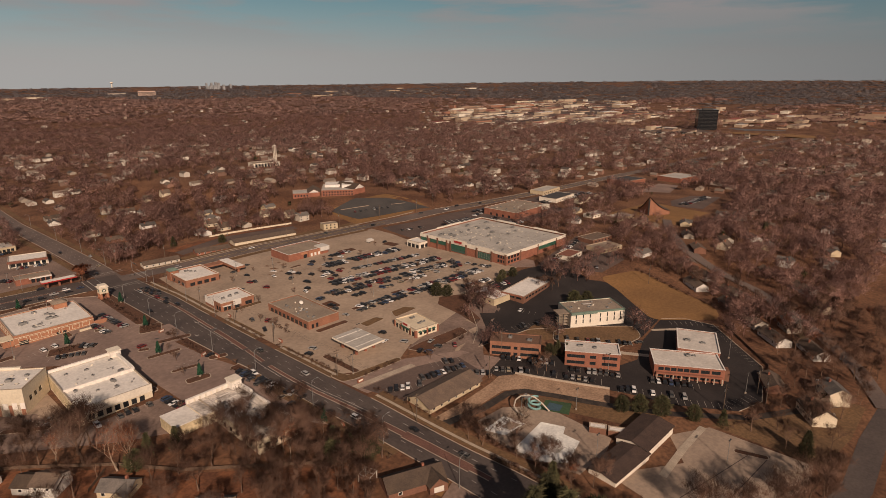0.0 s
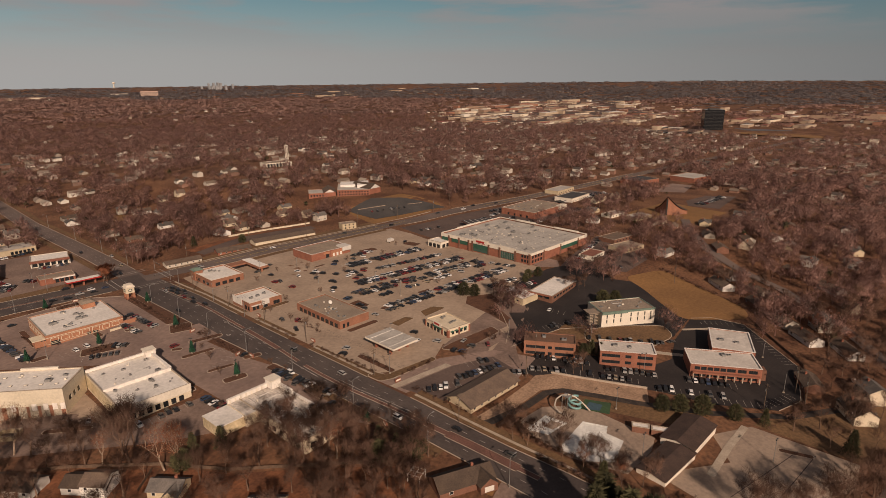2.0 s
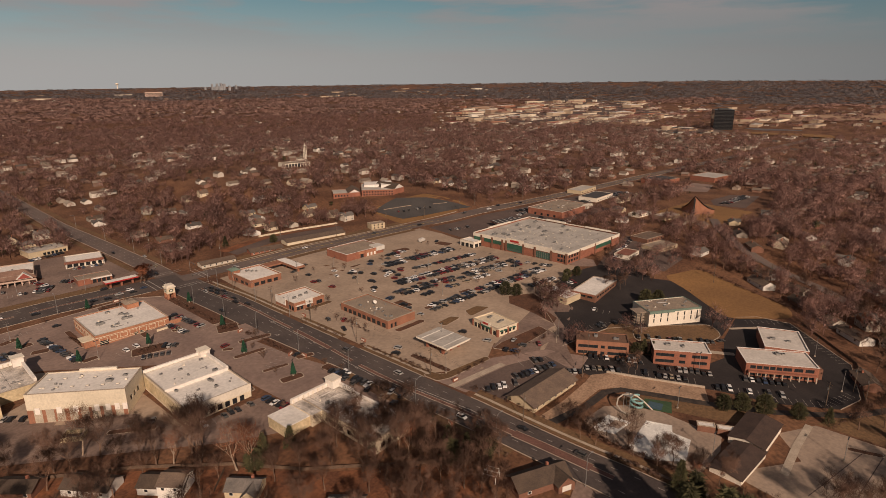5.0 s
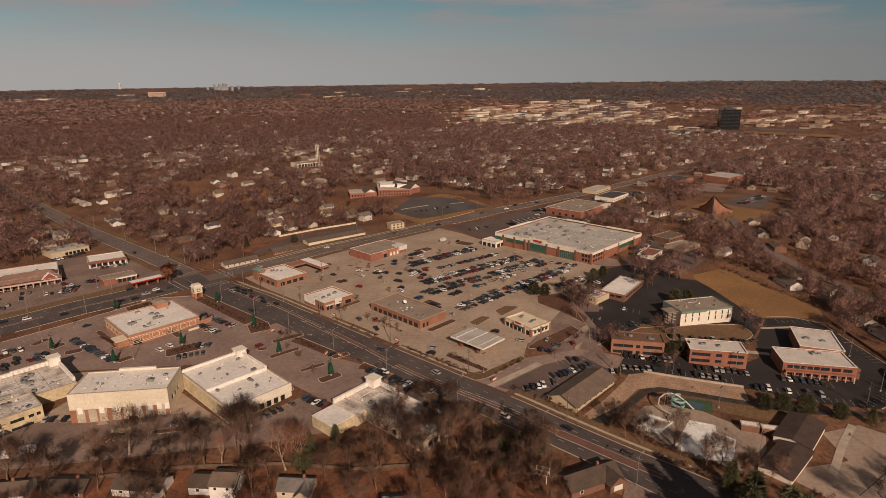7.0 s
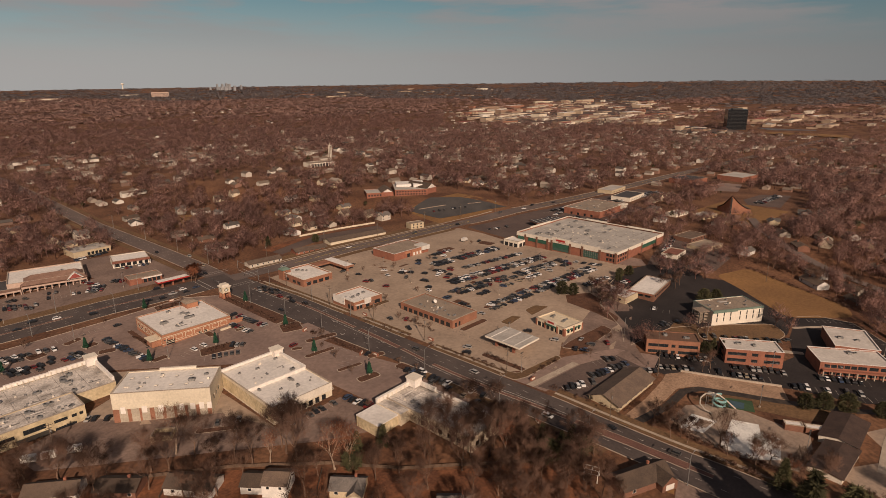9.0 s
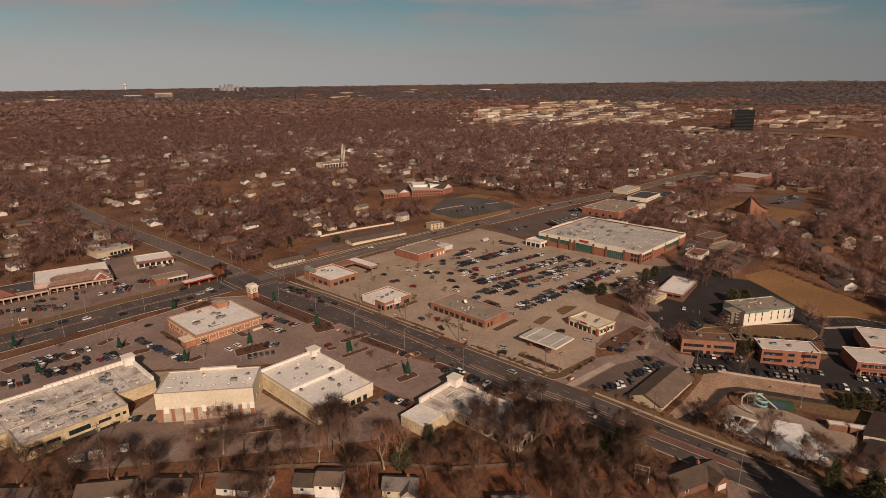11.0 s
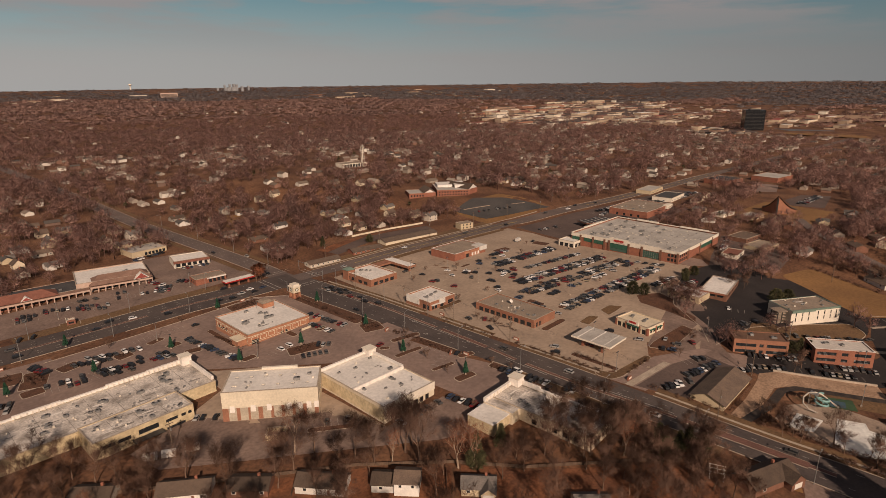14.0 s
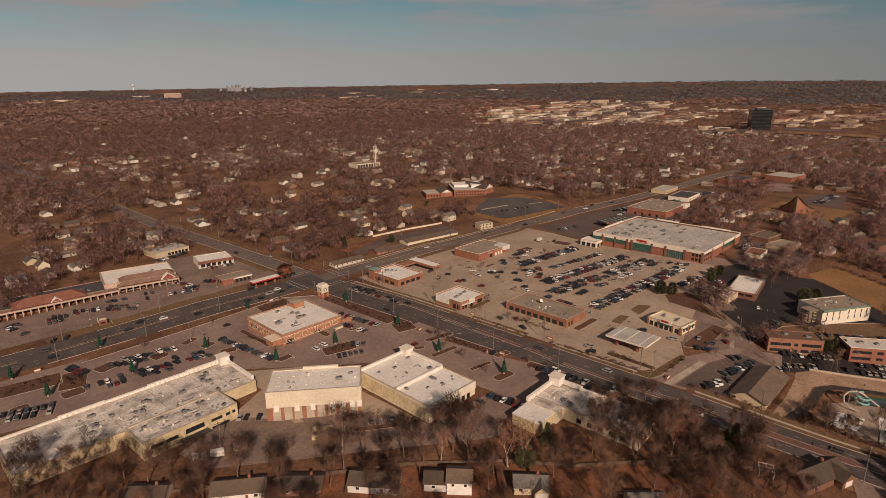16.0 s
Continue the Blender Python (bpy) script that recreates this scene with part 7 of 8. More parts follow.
# church with a tall open bell tower
Building("church", "long pale church with white columns", 309, 390, -8, 40, 22, 6.0, M["offwhite"], M["gravel_roof"], "church", holes={0: row(2, 38, 8, 3.4, 0, 5.0)}, parapet=0.3, z=14.0)
tw = thing("bell_tower", 342, 386, 14, 0, "tall slender pale bell tower with open piers", "tower")
for dx, dy in ((-1.5, -1.5), (1.5, -1.5), (1.5, 1.5), (-1.5, 1.5)):
    part("pier", boxes((dx - 0.28, dx + 0.28, dy - 0.28, dy + 0.28, -1, 30)), M["offwhite"], tw)
for z in (11, 20, 29.3):
    part("crossbeam", boxes((-1.8, 1.8, -1.8, 1.8, z, z + 0.5), bottom=True), M["offwhite"], tw)
part("spire", boxes((-0.25, 0.25, -0.25, 0.25, 30, 33)), M["offwhite"], tw)

# steep swept-roof church: a prow with a tall slit, the roof sweeping down behind it
tri = thing("swept_church", 447, -138, T(447, -138), 0, "orange brick church with a steeply swept brown roof", "church")
PROW, TAIL = Vector((0, 0, 0)), Vector((30, 5, 0))
for end in (Vector((12, 17, 0)), Vector((20, -13, 0))):
    wall_, roof_ = bmesh.new(), bmesh.new()
    prev = None
    for i in range(11):
        t = i / 10
        e = PROW.lerp(end, t)
        r = PROW.lerp(TAIL, t * 0.9)
        ze, zr = 3.8 + 14.7 * (1 - t) ** 1.7, 7.5 + 11.3 * (1 - t) ** 1.7
        out = (end - PROW).normalized() * 0.0 + (e - r).normalized() * 0.8 if i else Vector((-0.6, 0, 0))
        cur = ((e.x, e.y, -2), (e.x, e.y, ze), (e.x + out.x, e.y + out.y, ze + 0.1), (r.x, r.y, zr + 0.2))
        if prev:
            wall_.faces.new([wall_.verts.new(p) for p in (prev[0], cur[0], cur[1], prev[1])])
            for k in (0, 0.45):
                roof_.faces.new([roof_.verts.new((p[0], p[1], p[2] + k)) for p in (prev[2], cur[2], cur[3], prev[3])])
        prev = cur
    wall_.faces.new([wall_.verts.new(p) for p in ((end.x, end.y, -2), (TAIL.x * 0.9, TAIL.y * 0.9, -2), (TAIL.x * 0.9, TAIL.y * 0.9, 7.5), (end.x, end.y, 3.8))])
    part("wall", wall_, M["brick_brown"], tri)
    part("swept_roof", roof_, M["shingle_brown"], tri)
part("window_slot", boxes((-0.35, 0.5, -0.7, 0.7, 0, 16.5)), M["dark_metal"], tri)

# clock tower on the corner
ck = thing("clock_tower", -1.3, 32.4, T(-1.3, 32.4), 0, "cream brick clock tower with white cap and wreaths", "clock tower")
ck.scale = (1.0, 1.0, 0.84)
part("base", boxes((-2.9, 2.9, -2.9, 2.9, -1, 1.0)), M["brick"], ck)
for dx in (-2.0, 2.0):
    for dy in (-2.0, 2.0):
        part("pier", boxes((dx - 0.7, dx + 0.7, dy - 0.7, dy + 0.7, 1.0, 4.6)), M["brick_orange"], ck)
part("drum", boxes((-2.6, 2.6, -2.6, 2.6, 4.6, 9.2), bottom=True), M["cream"], ck)
part("cornice", boxes((-3.1, 3.1, -3.1, 3.1, 9.2, 10.0), bottom=True), M["offwhite"], ck)
part("cap", boxes((-2.3, 2.3, -2.3, 2.3, 10.0, 11.4)), M["offwhite"], ck)
for nx, ny in ((0, -1), (-1, 0), (1, 0)):
    bm = bmesh.new()
    rot = Matrix.Rotation(radians(90), 4, "X") if ny else Matrix.Rotation(radians(90), 4, "Y")
    bmesh.ops.create_cone(bm, cap_ends=True, segments=18, radius1=1.25, radius2=1.25, depth=0.2, matrix=Matrix.Translation((nx * 2.65, ny * 2.65, 7.0)) @ rot)
    w_ = part("wreath", bm, M["fir"], ck)
    bm = bmesh.new()
    bmesh.ops.create_cone(bm, cap_ends=True, segments=18, radius1=0.8, radius2=0.8, depth=0.24, matrix=Matrix.Translation((nx * 2.67, ny * 2.67, 7.0)) @ rot)
    part("clock_face", bm, M["white"], w_)

# recreation centre and pool
gable_hall("recreation_hall", "dark-roofed recreation hall with white fascia", 90, -306.5, 0, 24, 13.5, 5.4, 6.8, M["offwhite"], M["rec_roof"], 0.5, category="hall", z=-11.0, windows_side=False)
gable_hall("recreation_hall", "low dark-roofed pool building", 65, -306, -3, 25, 11.5, 3.6, 4.6, M["offwhite"], M["rec_roof"], 0.5, category="hall", z=-10.0, windows_side=False)
pl = thing("swimming_pool", 0, 0, 0, 0, "empty white-painted swimming pools", "pool", kind="structure")
sheet("basin", [(57, -266.3), (80.3, -263), (84.5, -272), (79.6, -274), (80, -281.5), (65, -285.6), (58, -278)], M["pool_white"], 0.09, parent=pl)
sheet("basin", [(58.4, -249.4), (72.2, -249.1), (74, -258.2), (61.7, -257.3)], M["pool_white"], 0.09, parent=pl)
sheet("cover", [(65, -253), (71, -252.6), (72.6, -257.6), (66, -257)], M["rec_lot"], 0.12, parent=pl)
for pts_ in ([(57, -266.3), (80.3, -263), (84.5, -272), (79.6, -274), (80, -281.5), (65, -285.6), (58, -278)], [(58.4, -249.4), (72.2, -249.1), (74, -258.2), (61.7, -257.3)]):
    strip("pool_rim", pts_ + pts_[:1], 0.9, M["pool_white"], 0.2, parent=pl, thick=0.12)
for x, y, a in ((89, -281, -62), (92.5, -288, -62)):
    Building("pool_shelter", "small white-roofed pool shelter", x, y, a, 7, 3.6, 2.8, M["brick_dark"], M["white_roof"], "shelter", parapet=0.1)
sl = thing("water_slide", 84, -252, T(84, -252), 0, "teal and white twisting water slide", "slide")
def sweep(pts, r, m, name):
    bm = bmesh.new()
    for p, q in zip(pts, pts[1:]):
        tube(bm, p, q, r, r, 8, False)
    part(name, bm, m, sl, smooth=True)
sweep([(2 + 2.6 * math.cos(a), -3 + 2.6 * math.sin(a), 5.6 - a * 0.36) for a in np.linspace(0, 12.5, 42)], 0.5, M["teal"], "spiral_chute")
sweep([(0, 0, 6.9), (-1.5, 2, 6.5), (-3.6, 3.2, 5.0), (-5.6, 2.6, 3.0), (-6.4, 0, 1.4), (-6, -3.4, 0.7)], 0.34, M["siding"], "straight_chute")
sweep([(0.5, 0, 6.9), (3, -2.4, 5.6), (4.6, -5.6, 3.0), (4.4, -9.5, 0.9)], 0.34, M["siding"], "straight_chute")
part("platform", boxes((-1.6, 1.6, -1.6, 1.6, 6.4, 6.7), (-1.5, -1.3, -1.5, -1.3, 0, 6.4), (1.3, 1.5, -1.5, -1.3, 0, 6.4), (1.3, 1.5, 1.3, 1.5, 0, 6.4), (-1.5, -1.3, 1.3, 1.5, 0, 6.4), bottom=True), M["metal"], sl)
wall_pts = [(105, -230), (111, -241), (116, -250), (121.5, -260), (127, -270)]
bm = bmesh.new()
for p, q in zip(wall_pts, wall_pts[1:]):
    d = (Vector(q) - Vector(p)).normalized()
    n = Vector((d.y, -d.x)) * 0.35
    ring = []
    for (x, y) in (p, q):
        for s_ in (-1, 1):
            ring.append((x + n.x * s_, y + n.y * s_))
    zt = [T(*p) + 0.9, T(*q) + 0.9]
    v = [bm.verts.new((*ring[i], (zt[0] if i < 2 else zt[1]) - dz)) for dz in (4.5, 0) for i in (0, 1, 3, 2)]
    for f in ((4, 5, 6, 7), (0, 1, 5, 4), (2, 3, 7, 6), (1, 2, 6, 5), (3, 0, 4, 7)):
        bm.faces.new([v[i] for i in f])
bmesh.ops.recalc_face_normals(bm, faces=bm.faces)
tagged(part("retaining_wall", bm, M["concrete"]), "long tan concrete retaining wall above the creek", "wall", kind="structure")
pg = thing("pergola", 3.5, -239, T(3.5, -239), 20, "open white-painted garden pergola", "pergola")
for dx in (-2.4, 2.4):
    for dy in (-2.4, 2.4):
        part("post", boxes((dx - 0.12, dx + 0.12, dy - 0.12, dy + 0.12, -0.5, 2.9)), M["white"], pg)
for k in (-2.4, 0, 2.4):
    part("beam", boxes((-2.8, 2.8, k - 0.1, k + 0.1, 2.9, 3.15), bottom=True), M["white"], pg)
    part("beam", boxes((k - 0.1, k + 0.1, -2.8, 2.8, 3.15, 3.35), bottom=True), M["white"], pg)


def fence(pts, label):
    r = thing("fence", 0, 0, 0, 0, label, "fence")
    for p, q in zip(pts, pts[1:]):
        p, q = Vector(p), Vector(q)
        n = max(1, int((q - p).length / 2.4))
        d = (q - p).normalized()
        m_ = Vector((d.y, -d.x)) * 0.05
        for i in range(n):
            bm = bmesh.new()
            a, b = p.lerp(q, i / n), p.lerp(q, (i + 0.96) / n)
            za, zb = T(a.x, a.y), T(b.x, b.y)
            v = [bm.verts.new((c.x + m_.x * s_, c.y + m_.y * s_, z + h)) for h in (0, 1.4) for c, z, s_ in ((a, za, -1), (b, zb, -1), (b, zb, 1), (a, za, 1))]
            for f in ((4, 5, 6, 7), (0, 1, 5, 4), (2, 3, 7, 6), (1, 2, 6, 5), (3, 0, 4, 7)):
                bm.faces.new([v[k] for k in f])
            bmesh.ops.recalc_face_normals(bm, faces=bm.faces)
            part("fence_panel", bm, M["fence"], r)


fence([(-185, -66), (-150, -88), (-118, -112), (-84, -138), (-58, -164), (-42, -186)], "weathered board fence behind the houses")
fence([(-42, -186), (-20, -206), (4, -226)], "weathered board fence by the wood")
fence([(-70, -172), (-62, -164)], "short board fence between gardens")
fence([(-110, -134), (-102, -126)], "short board fence between gardens")
fence([(166, -328), (205, -318), (240, -284)], "board fence along the office lot")
tagged(strip("garden_wall", [(112, 117), (150, 113), (190, 106)], 0.5, M["cream"], 1.5, thick=2.2), "long pale masonry wall along the lot edge", "wall", kind="structure")

# ---- the far commercial district, the tower and the skyline ----
dk = thing("office_tower", 1543, 238, -4, -57, "tall black glass office tower", "tower")
part("curtain_wall", boxes((0, 50, 0, 34, 0, 60)), M["black_glass"], dk)
for i in range(15):
    part("floor_band", boxes((-0.2, 50.2, -0.2, 34.2, 3.4 + i * 3.7, 3.8 + i * 3.7), bottom=True), M["dark_metal"], dk)
part("roof_plant", boxes((12, 38, 8, 24, 60, 63)), M["dark_metal"], dk)
pond = sheet("pond", [(1600, 150), (1592, 34), (1655, 48), (1625, 188)], M["water"], 2.6, "still grey pond in a meadow", "pond", cell=60)
sheet("meadow", [(1494, 157), (1497, -60), (1640, -14), (1580, 189)], M["field"], 2.2, "golden dormant meadow by the tower", "field", cell=60)
sheet("bare_ground", [(1700, 320), (2000, 200), (2250, -80), (2050, -120), (1840, 120), (1680, 240)], M["clay"], 2.6, "pale bare ground of the far district", "ground", cell=60)
sheet("parking_lot", [(1380, 330), (1500, 170), (1560, 240), (1460, 420)], M["lot_dark"], 2.6, "asphalt car park of the tower", "parking lot", cell=60)


sheet("bare_ground", [(1340, 1040), (1350, 730), (1480, 520), (1850, 500), (2300, 900), (2300, 1050), (1950, 1010)], M["lot_dark"], 2.6, "worn asphalt ground and lots of the far district", "ground", cell=60)


def district(n, seed, az0, az1, r0, r1, label):
    """Far flat-roofed sheds and shops with pale roofs."""
    rr = random.Random(seed)
    V, F, VR, FR = [], [], [], []
    for i in range(n):
        r_, az = rr.uniform(r0, r1), radians(rr.uniform(az0, az1))
        x, y = -160 + r_ * math.sin(az), -335 + r_ * math.cos(az)
        if not free(x, y, 12):
            continue
        w, d, h, a = rr.choice((12, 25, 45, 70, 100)) * rr.uniform(0.7, 1.3), rr.uniform(14, 34), rr.uniform(4, 8), radians(rr.choice((0, 0, -6, 4)))
        if rr.random() < 0.2:
            h *= 1.8
        z = T(x, y)
        c, s = math.cos(a), math.sin(a)
        f = lambda u, v, k: (x + c * u - s * v, y + s * u + c * v, z + k)
        i0 = len(V)
        V += [f(-w / 2, -d / 2, -2), f(w / 2, -d / 2, -2), f(w / 2, d / 2, -2), f(-w / 2, d / 2, -2), f(-w / 2, -d / 2, h), f(w / 2, -d / 2, h), f(w / 2, d / 2, h), f(-w / 2, d / 2, h)]
        F += [(i0, i0 + 1, i0 + 5, i0 + 4), (i0 + 1, i0 + 2, i0 + 6, i0 + 5), (i0 + 2, i0 + 3, i0 + 7, i0 + 6), (i0 + 3, i0, i0 + 4, i0 + 7)]
        j = len(VR)
        VR += [f(-w / 2 - .3, -d / 2 - .3, h + .1), f(w / 2 + .3, -d / 2 - .3, h + .1), f(w / 2 + .3, d / 2 + .3, h + .1), f(-w / 2 - .3, d / 2 + .3, h + .1)]
        FR += [(j, j + 1, j + 2, j + 3)]
    root = thing("distant_buildings", 0, 0, 0, 0, label, "buildings", kind="stuff")
    for nm, v, f_, m in (("walls", V, F, DW), ("roofs", VR, FR, DR)):
        me = bpy.data.meshes.new(nm)
        me.from_pydata(v, [], f_)
        tagged(part(nm, me, m, root), kind="stuff")


DW = island_mat("district_walls", [(0.6, 0.51, 0.39), (0.45, 0.35, 0.25), (0.3, 0.15, 0.1), (0.66, 0.59, 0.48), (0.3, 0.2, 0.14), (0.4, 0.3, 0.21)])
DR = island_mat("district_roofs", [(0.78, 0.73, 0.66), (0.60, 0.54, 0.46), (0.10, 0.08, 0.075), (0.30, 0.10, 0.08), (0.4, 0.33, 0.26), (0.16, 0.11, 0.09), (0.5, 0.42, 0.33), (0.24, 0.11, 0.08), (0.07, 0.065, 0.065), (0.3, 0.23, 0.18)])
district(150, 1, 47.5, 67, 1830, 2500, "distant pale shops and sheds of a commercial district")
district(85, 2, 67, 90, 1650, 2500, "distant pale warehouses and offices")
district(45, 3, 55, 66, 2450, 2800, "distant pale apartment rows")
district(26, 4, 10, 50, 3300, 4300, "distant pale buildings among woods")
for x, y, w, d, h, m, lab in ((1990, 1180, 90, 16, 16, "cream", "long pale five-storey block far off"), (1180, 3240, 90, 30, 30, "pink_render", "pink-brown slab block far off")):
    b_ = thing("slab_block", x, y, T(x, y) - 2, -20, lab, "apartment block")
    part("wall", boxes((0, w, 0, d, 0, h)), M[m], b_)
    for k in range(4):
        part("window_band", boxes((2, w - 2, -0.3, -0.02, 2.5 + k * h / 5, 2.5 + k * h / 5 + h / 12), bottom=True), M["glass"], b_)
wt = thing("water_tower", 1350, 4180, T(1350, 4180), 0, "pale water tower far off", "water tower")
bm = bmesh.new()
tube(bm, (0, 0, 0), (0, 0, 30), 4, 3, 10)
part("shaft", bm, M["offwhite"], wt)
bm = bmesh.new()
bmesh.ops.create_uvsphere(bm, u_segments=14, v_segments=8, radius=11, matrix=Matrix.Translation((0, 0, 34)) @ Matrix.Diagonal((1, 1, 0.6, 1)))
part("tank", bm, M["offwhite"], wt, smooth=True)
rs = random.Random(8)
sk = thing("city_skyline", 0, 0, 0, 0, "hazy cluster of city towers on the horizon", "skyline", kind="structure")
for i in range(26):
    az = radians(25.6 + rs.gauss(0.9, 0.55))
    r_ = 4520 + rs.uniform(-60, 60)
    x, y = -160 + r_ * math.sin(az), -335 + r_ * math.cos(az)
    w, h = rs.uniform(8, 15), rs.choice((8, 12, 16, 22, 34)) + rs.uniform(0, 8)
    part("tower", boxes((x - w / 2, x + w / 2, y - w / 2, y + w / 2, T(x, y) - 10, T(x, y) + 6 + h)), M["tower_haze"], sk)

# ---- street furniture ----
def lamp_post():
    r = thing("street_lamp", 0, 0, -60, 0, "tall galvanised street lamp with curved arm", "street lamp", "street lamps")
    bm = bmesh.new()
    tube(bm, (0, 0, -0.3), (0, 0, 12.0), 0.16, 0.10, 8)
    part("pole", bm, M["metal"], r)
    bm = bmesh.new()
    pts = [(0, 0, 12.0), (0.5, 0, 12.7), (1.4, 0, 13.0), (2.7, 0, 13.1)]
    for p, q in zip(pts, pts[1:]):
        tube(bm, p, q, 0.07, 0.06, 6)
    part("arm", bm, M["metal"], r)
    part("lantern", boxes((2.5, 3.6, -0.22, 0.22, 12.96, 13.2), bottom=True), M["metal"], r)
    return r


LP = lamp_post()
lamp_at = [(along(WEST, y)[0] - 1.1, y, 0) for y in (8, -32, -68, -106, -143, -186, -227, -266)] + [(along(EAST, y)[0] + 1.1, y, 180) for y in (30, -20, -60)] + \
          [(x, 61, 90) for x in (-60, -105, -150, -195)] + [(x, 92, -90) for x in (-35, -85, -140)] + [(along(MAIN, y)[0] + 9.0, y, 180) for y in (110, 160, 220, 290)]
for i, (x, y, a) in enumerate(lamp_at):
    m = pose(x, y, T(x, y), 0, 0, a)
    if i == 0:
        LP.matrix_basis = m
    else:
        copy_thing(LP, m)


def simple(name, label, category, group, build, spots_):
    base = None
    for x, y, a, s in spots_:
        m = pose(x, y, T(x, y), 0, 0, a)
        if base is None:
            base = thing(name, 0, 0, 0, 0, label, category, group)
            build(base)
            base.matrix_basis = m
        else:
            copy_thing(base, m)


def utility(r):
    bm = bmesh.new()
    tube(bm, (0, 0, -0.5), (0, 0, 14.2), 0.2, 0.13, 7)
    part("pole", bm, M["wood_pole"], r)
    part("crossarm", boxes((-1.5, 1.5, -0.09, 0.09, 13.2, 13.45), (-1.2, 1.2, -0.08, 0.08, 11.9, 12.1), bottom=True), M["wood_pole"], r)
    bm = bmesh.new()
    tube(bm, (0.38, 0, 10.2), (0.38, 0, 11.4), 0.3, 0.3, 8)
    part("transformer", bm, M["metal"], r)


UTIL = [(41, -226, 0), (39.5, -172, 0), (37, -118, 0), (35, -78, 0), (33, -38, 0), (32, 10, 0), (30, 105, 0), (30, 150, 0), (29, 200, 0), (25, 260, 0), (60, 84, 90), (110, 76, 90), (160, 66, 90), (215, 62, 90), (262, 58, 90), (330, 50, 90),
        (166, -328, 60), (174, -322, 60), (114, -214, 30), (146, -316, 60), (92, -224, 40), (300, 44, 90), (400, 38, 90), (-128, -78, 0), (270, -222, 40), (300, -250, 40)]
simple("utility_pole", "weathered wooden utility pole with crossarms", "utility pole", "utility poles", utility, [(x, y, a, 1) for x, y, a in UTIL])
bm = bmesh.new()
for (x0, y0, a0), (x1, y1, a1) in [(UTIL[i], UTIL[i + 1]) for i in (*range(0, 5), *range(6, 9), *range(10, 15))]:
    for o in (-1.1, 0, 1.1):
        ca, cb = (math.cos(radians(a0)) * o, math.sin(radians(a0)) * o), (math.cos(radians(a1)) * o, math.sin(radians(a1)) * o)
        p, q = Vector((x0 + ca[0], y0 + ca[1], T(x0, y0) + 13.45)), Vector((x1 + cb[0], y1 + cb[1], T(x1, y1) + 13.45))
        prev = p
        for k in range(1, 7):
            t = k / 6
            c = p.lerp(q, t) - Vector((0, 0, 4 * 0.9 * t * (1 - t)))
            tube(bm, prev, c, 0.02, 0.02, 3, False)
            prev = c
tagged(part("power_lines", bm, M["dark_metal"]), "thin sagging overhead power lines", "cable", kind="structure")


def lot_light(r):
    bm = bmesh.new()
    tube(bm, (0, 0, -0.3), (0, 0, 10.6), 0.13, 0.10, 6)
    part("pole", bm, M["metal"], r)
    part("base", boxes((-0.35, 0.35, -0.35, 0.35, -0.3, 0.7)), M["concrete"], r)
    for s_ in (-1, 1):
        part("lantern", boxes((s_ * 0.7 - 0.35, s_ * 0.7 + 0.35, -0.25, 0.25, 10.5, 10.78), bottom=True), M["dark_metal"], r)


simple("lot_light", "twin-headed parking lot light", "lot light", "lot lights", lot_light,
       [(x, y, 0, 1) for x, y in ((95, -46), (118, -80), (118, -105), (150, -60), (178, -66), (182, -92), (186, -112), (100, -12), (70, -150), (46, -176), (80, 6), (-36, 20), (-90, 36), (-120, 112), (-70, 116), (-40, 106), (120, -192),
                                  (150, -226), (140, -262), (200, -300), (-64, -30), (170, -318), (100, -268), (76, -292), (110, -330))])


def fir(r):
    """A holiday fir of wired boughs hung round a lot light, with the pole showing below and the lamp heads above."""
    bm = bmesh.new()
    tube(bm, (0, 0, -0.2), (0, 0, 8.6), 0.11, 0.09, 6)
    part("pole", bm, M["dark_metal"], r)
    part("base", boxes((-0.35, 0.35, -0.35, 0.35, -0.3, 0.8)), M["concrete"], r)
    part("lantern", boxes((-0.95, 0.95, -0.22, 0.22, 8.45, 8.7), bottom=True), M["dark_metal"], r)
    rr = random.Random(3)
    for i in range(6):
        z, w = 1.6 + i * 0.9, 1.4 - i * 0.2
        vs, fs = [], []
        for k in range(46):
            a = 6.283 * k / 46 + rr.uniform(-0.1, 0.1)
            p = Vector((0.1 * math.cos(a), 0.1 * math.sin(a), z + rr.uniform(0.6, 1.35)))
            d = Vector((math.cos(a) * w, math.sin(a) * w, -rr.uniform(0.6, 1.5))) * rr.uniform(0.75, 1.08)
            sliver(vs, fs, p, d * 0.55, 0.5, rr)
            sliver(vs, fs, p + d * 1.0, d * -0.75, 0.6, rr)
        me = bpy.data.meshes.new("tier")
        me.from_pydata(vs, [], fs)
        part("tier", me, M["fir"], r)


simple("decorated_fir", "tall green artificial holiday fir hung round a lot light", "holiday tree", "holiday trees", fir,
       [(x, y, 13 * i, 1) for i, (x, y) in enumerate(((-89, 19), (-72, -26), (-40, -34), (-7, -125), (-2, -43), (-163, 25), (-127, 20), (-45, 54), (-128, 66), (-171, 58), (12.6, -199), (-11, -85), (3, 13)))])


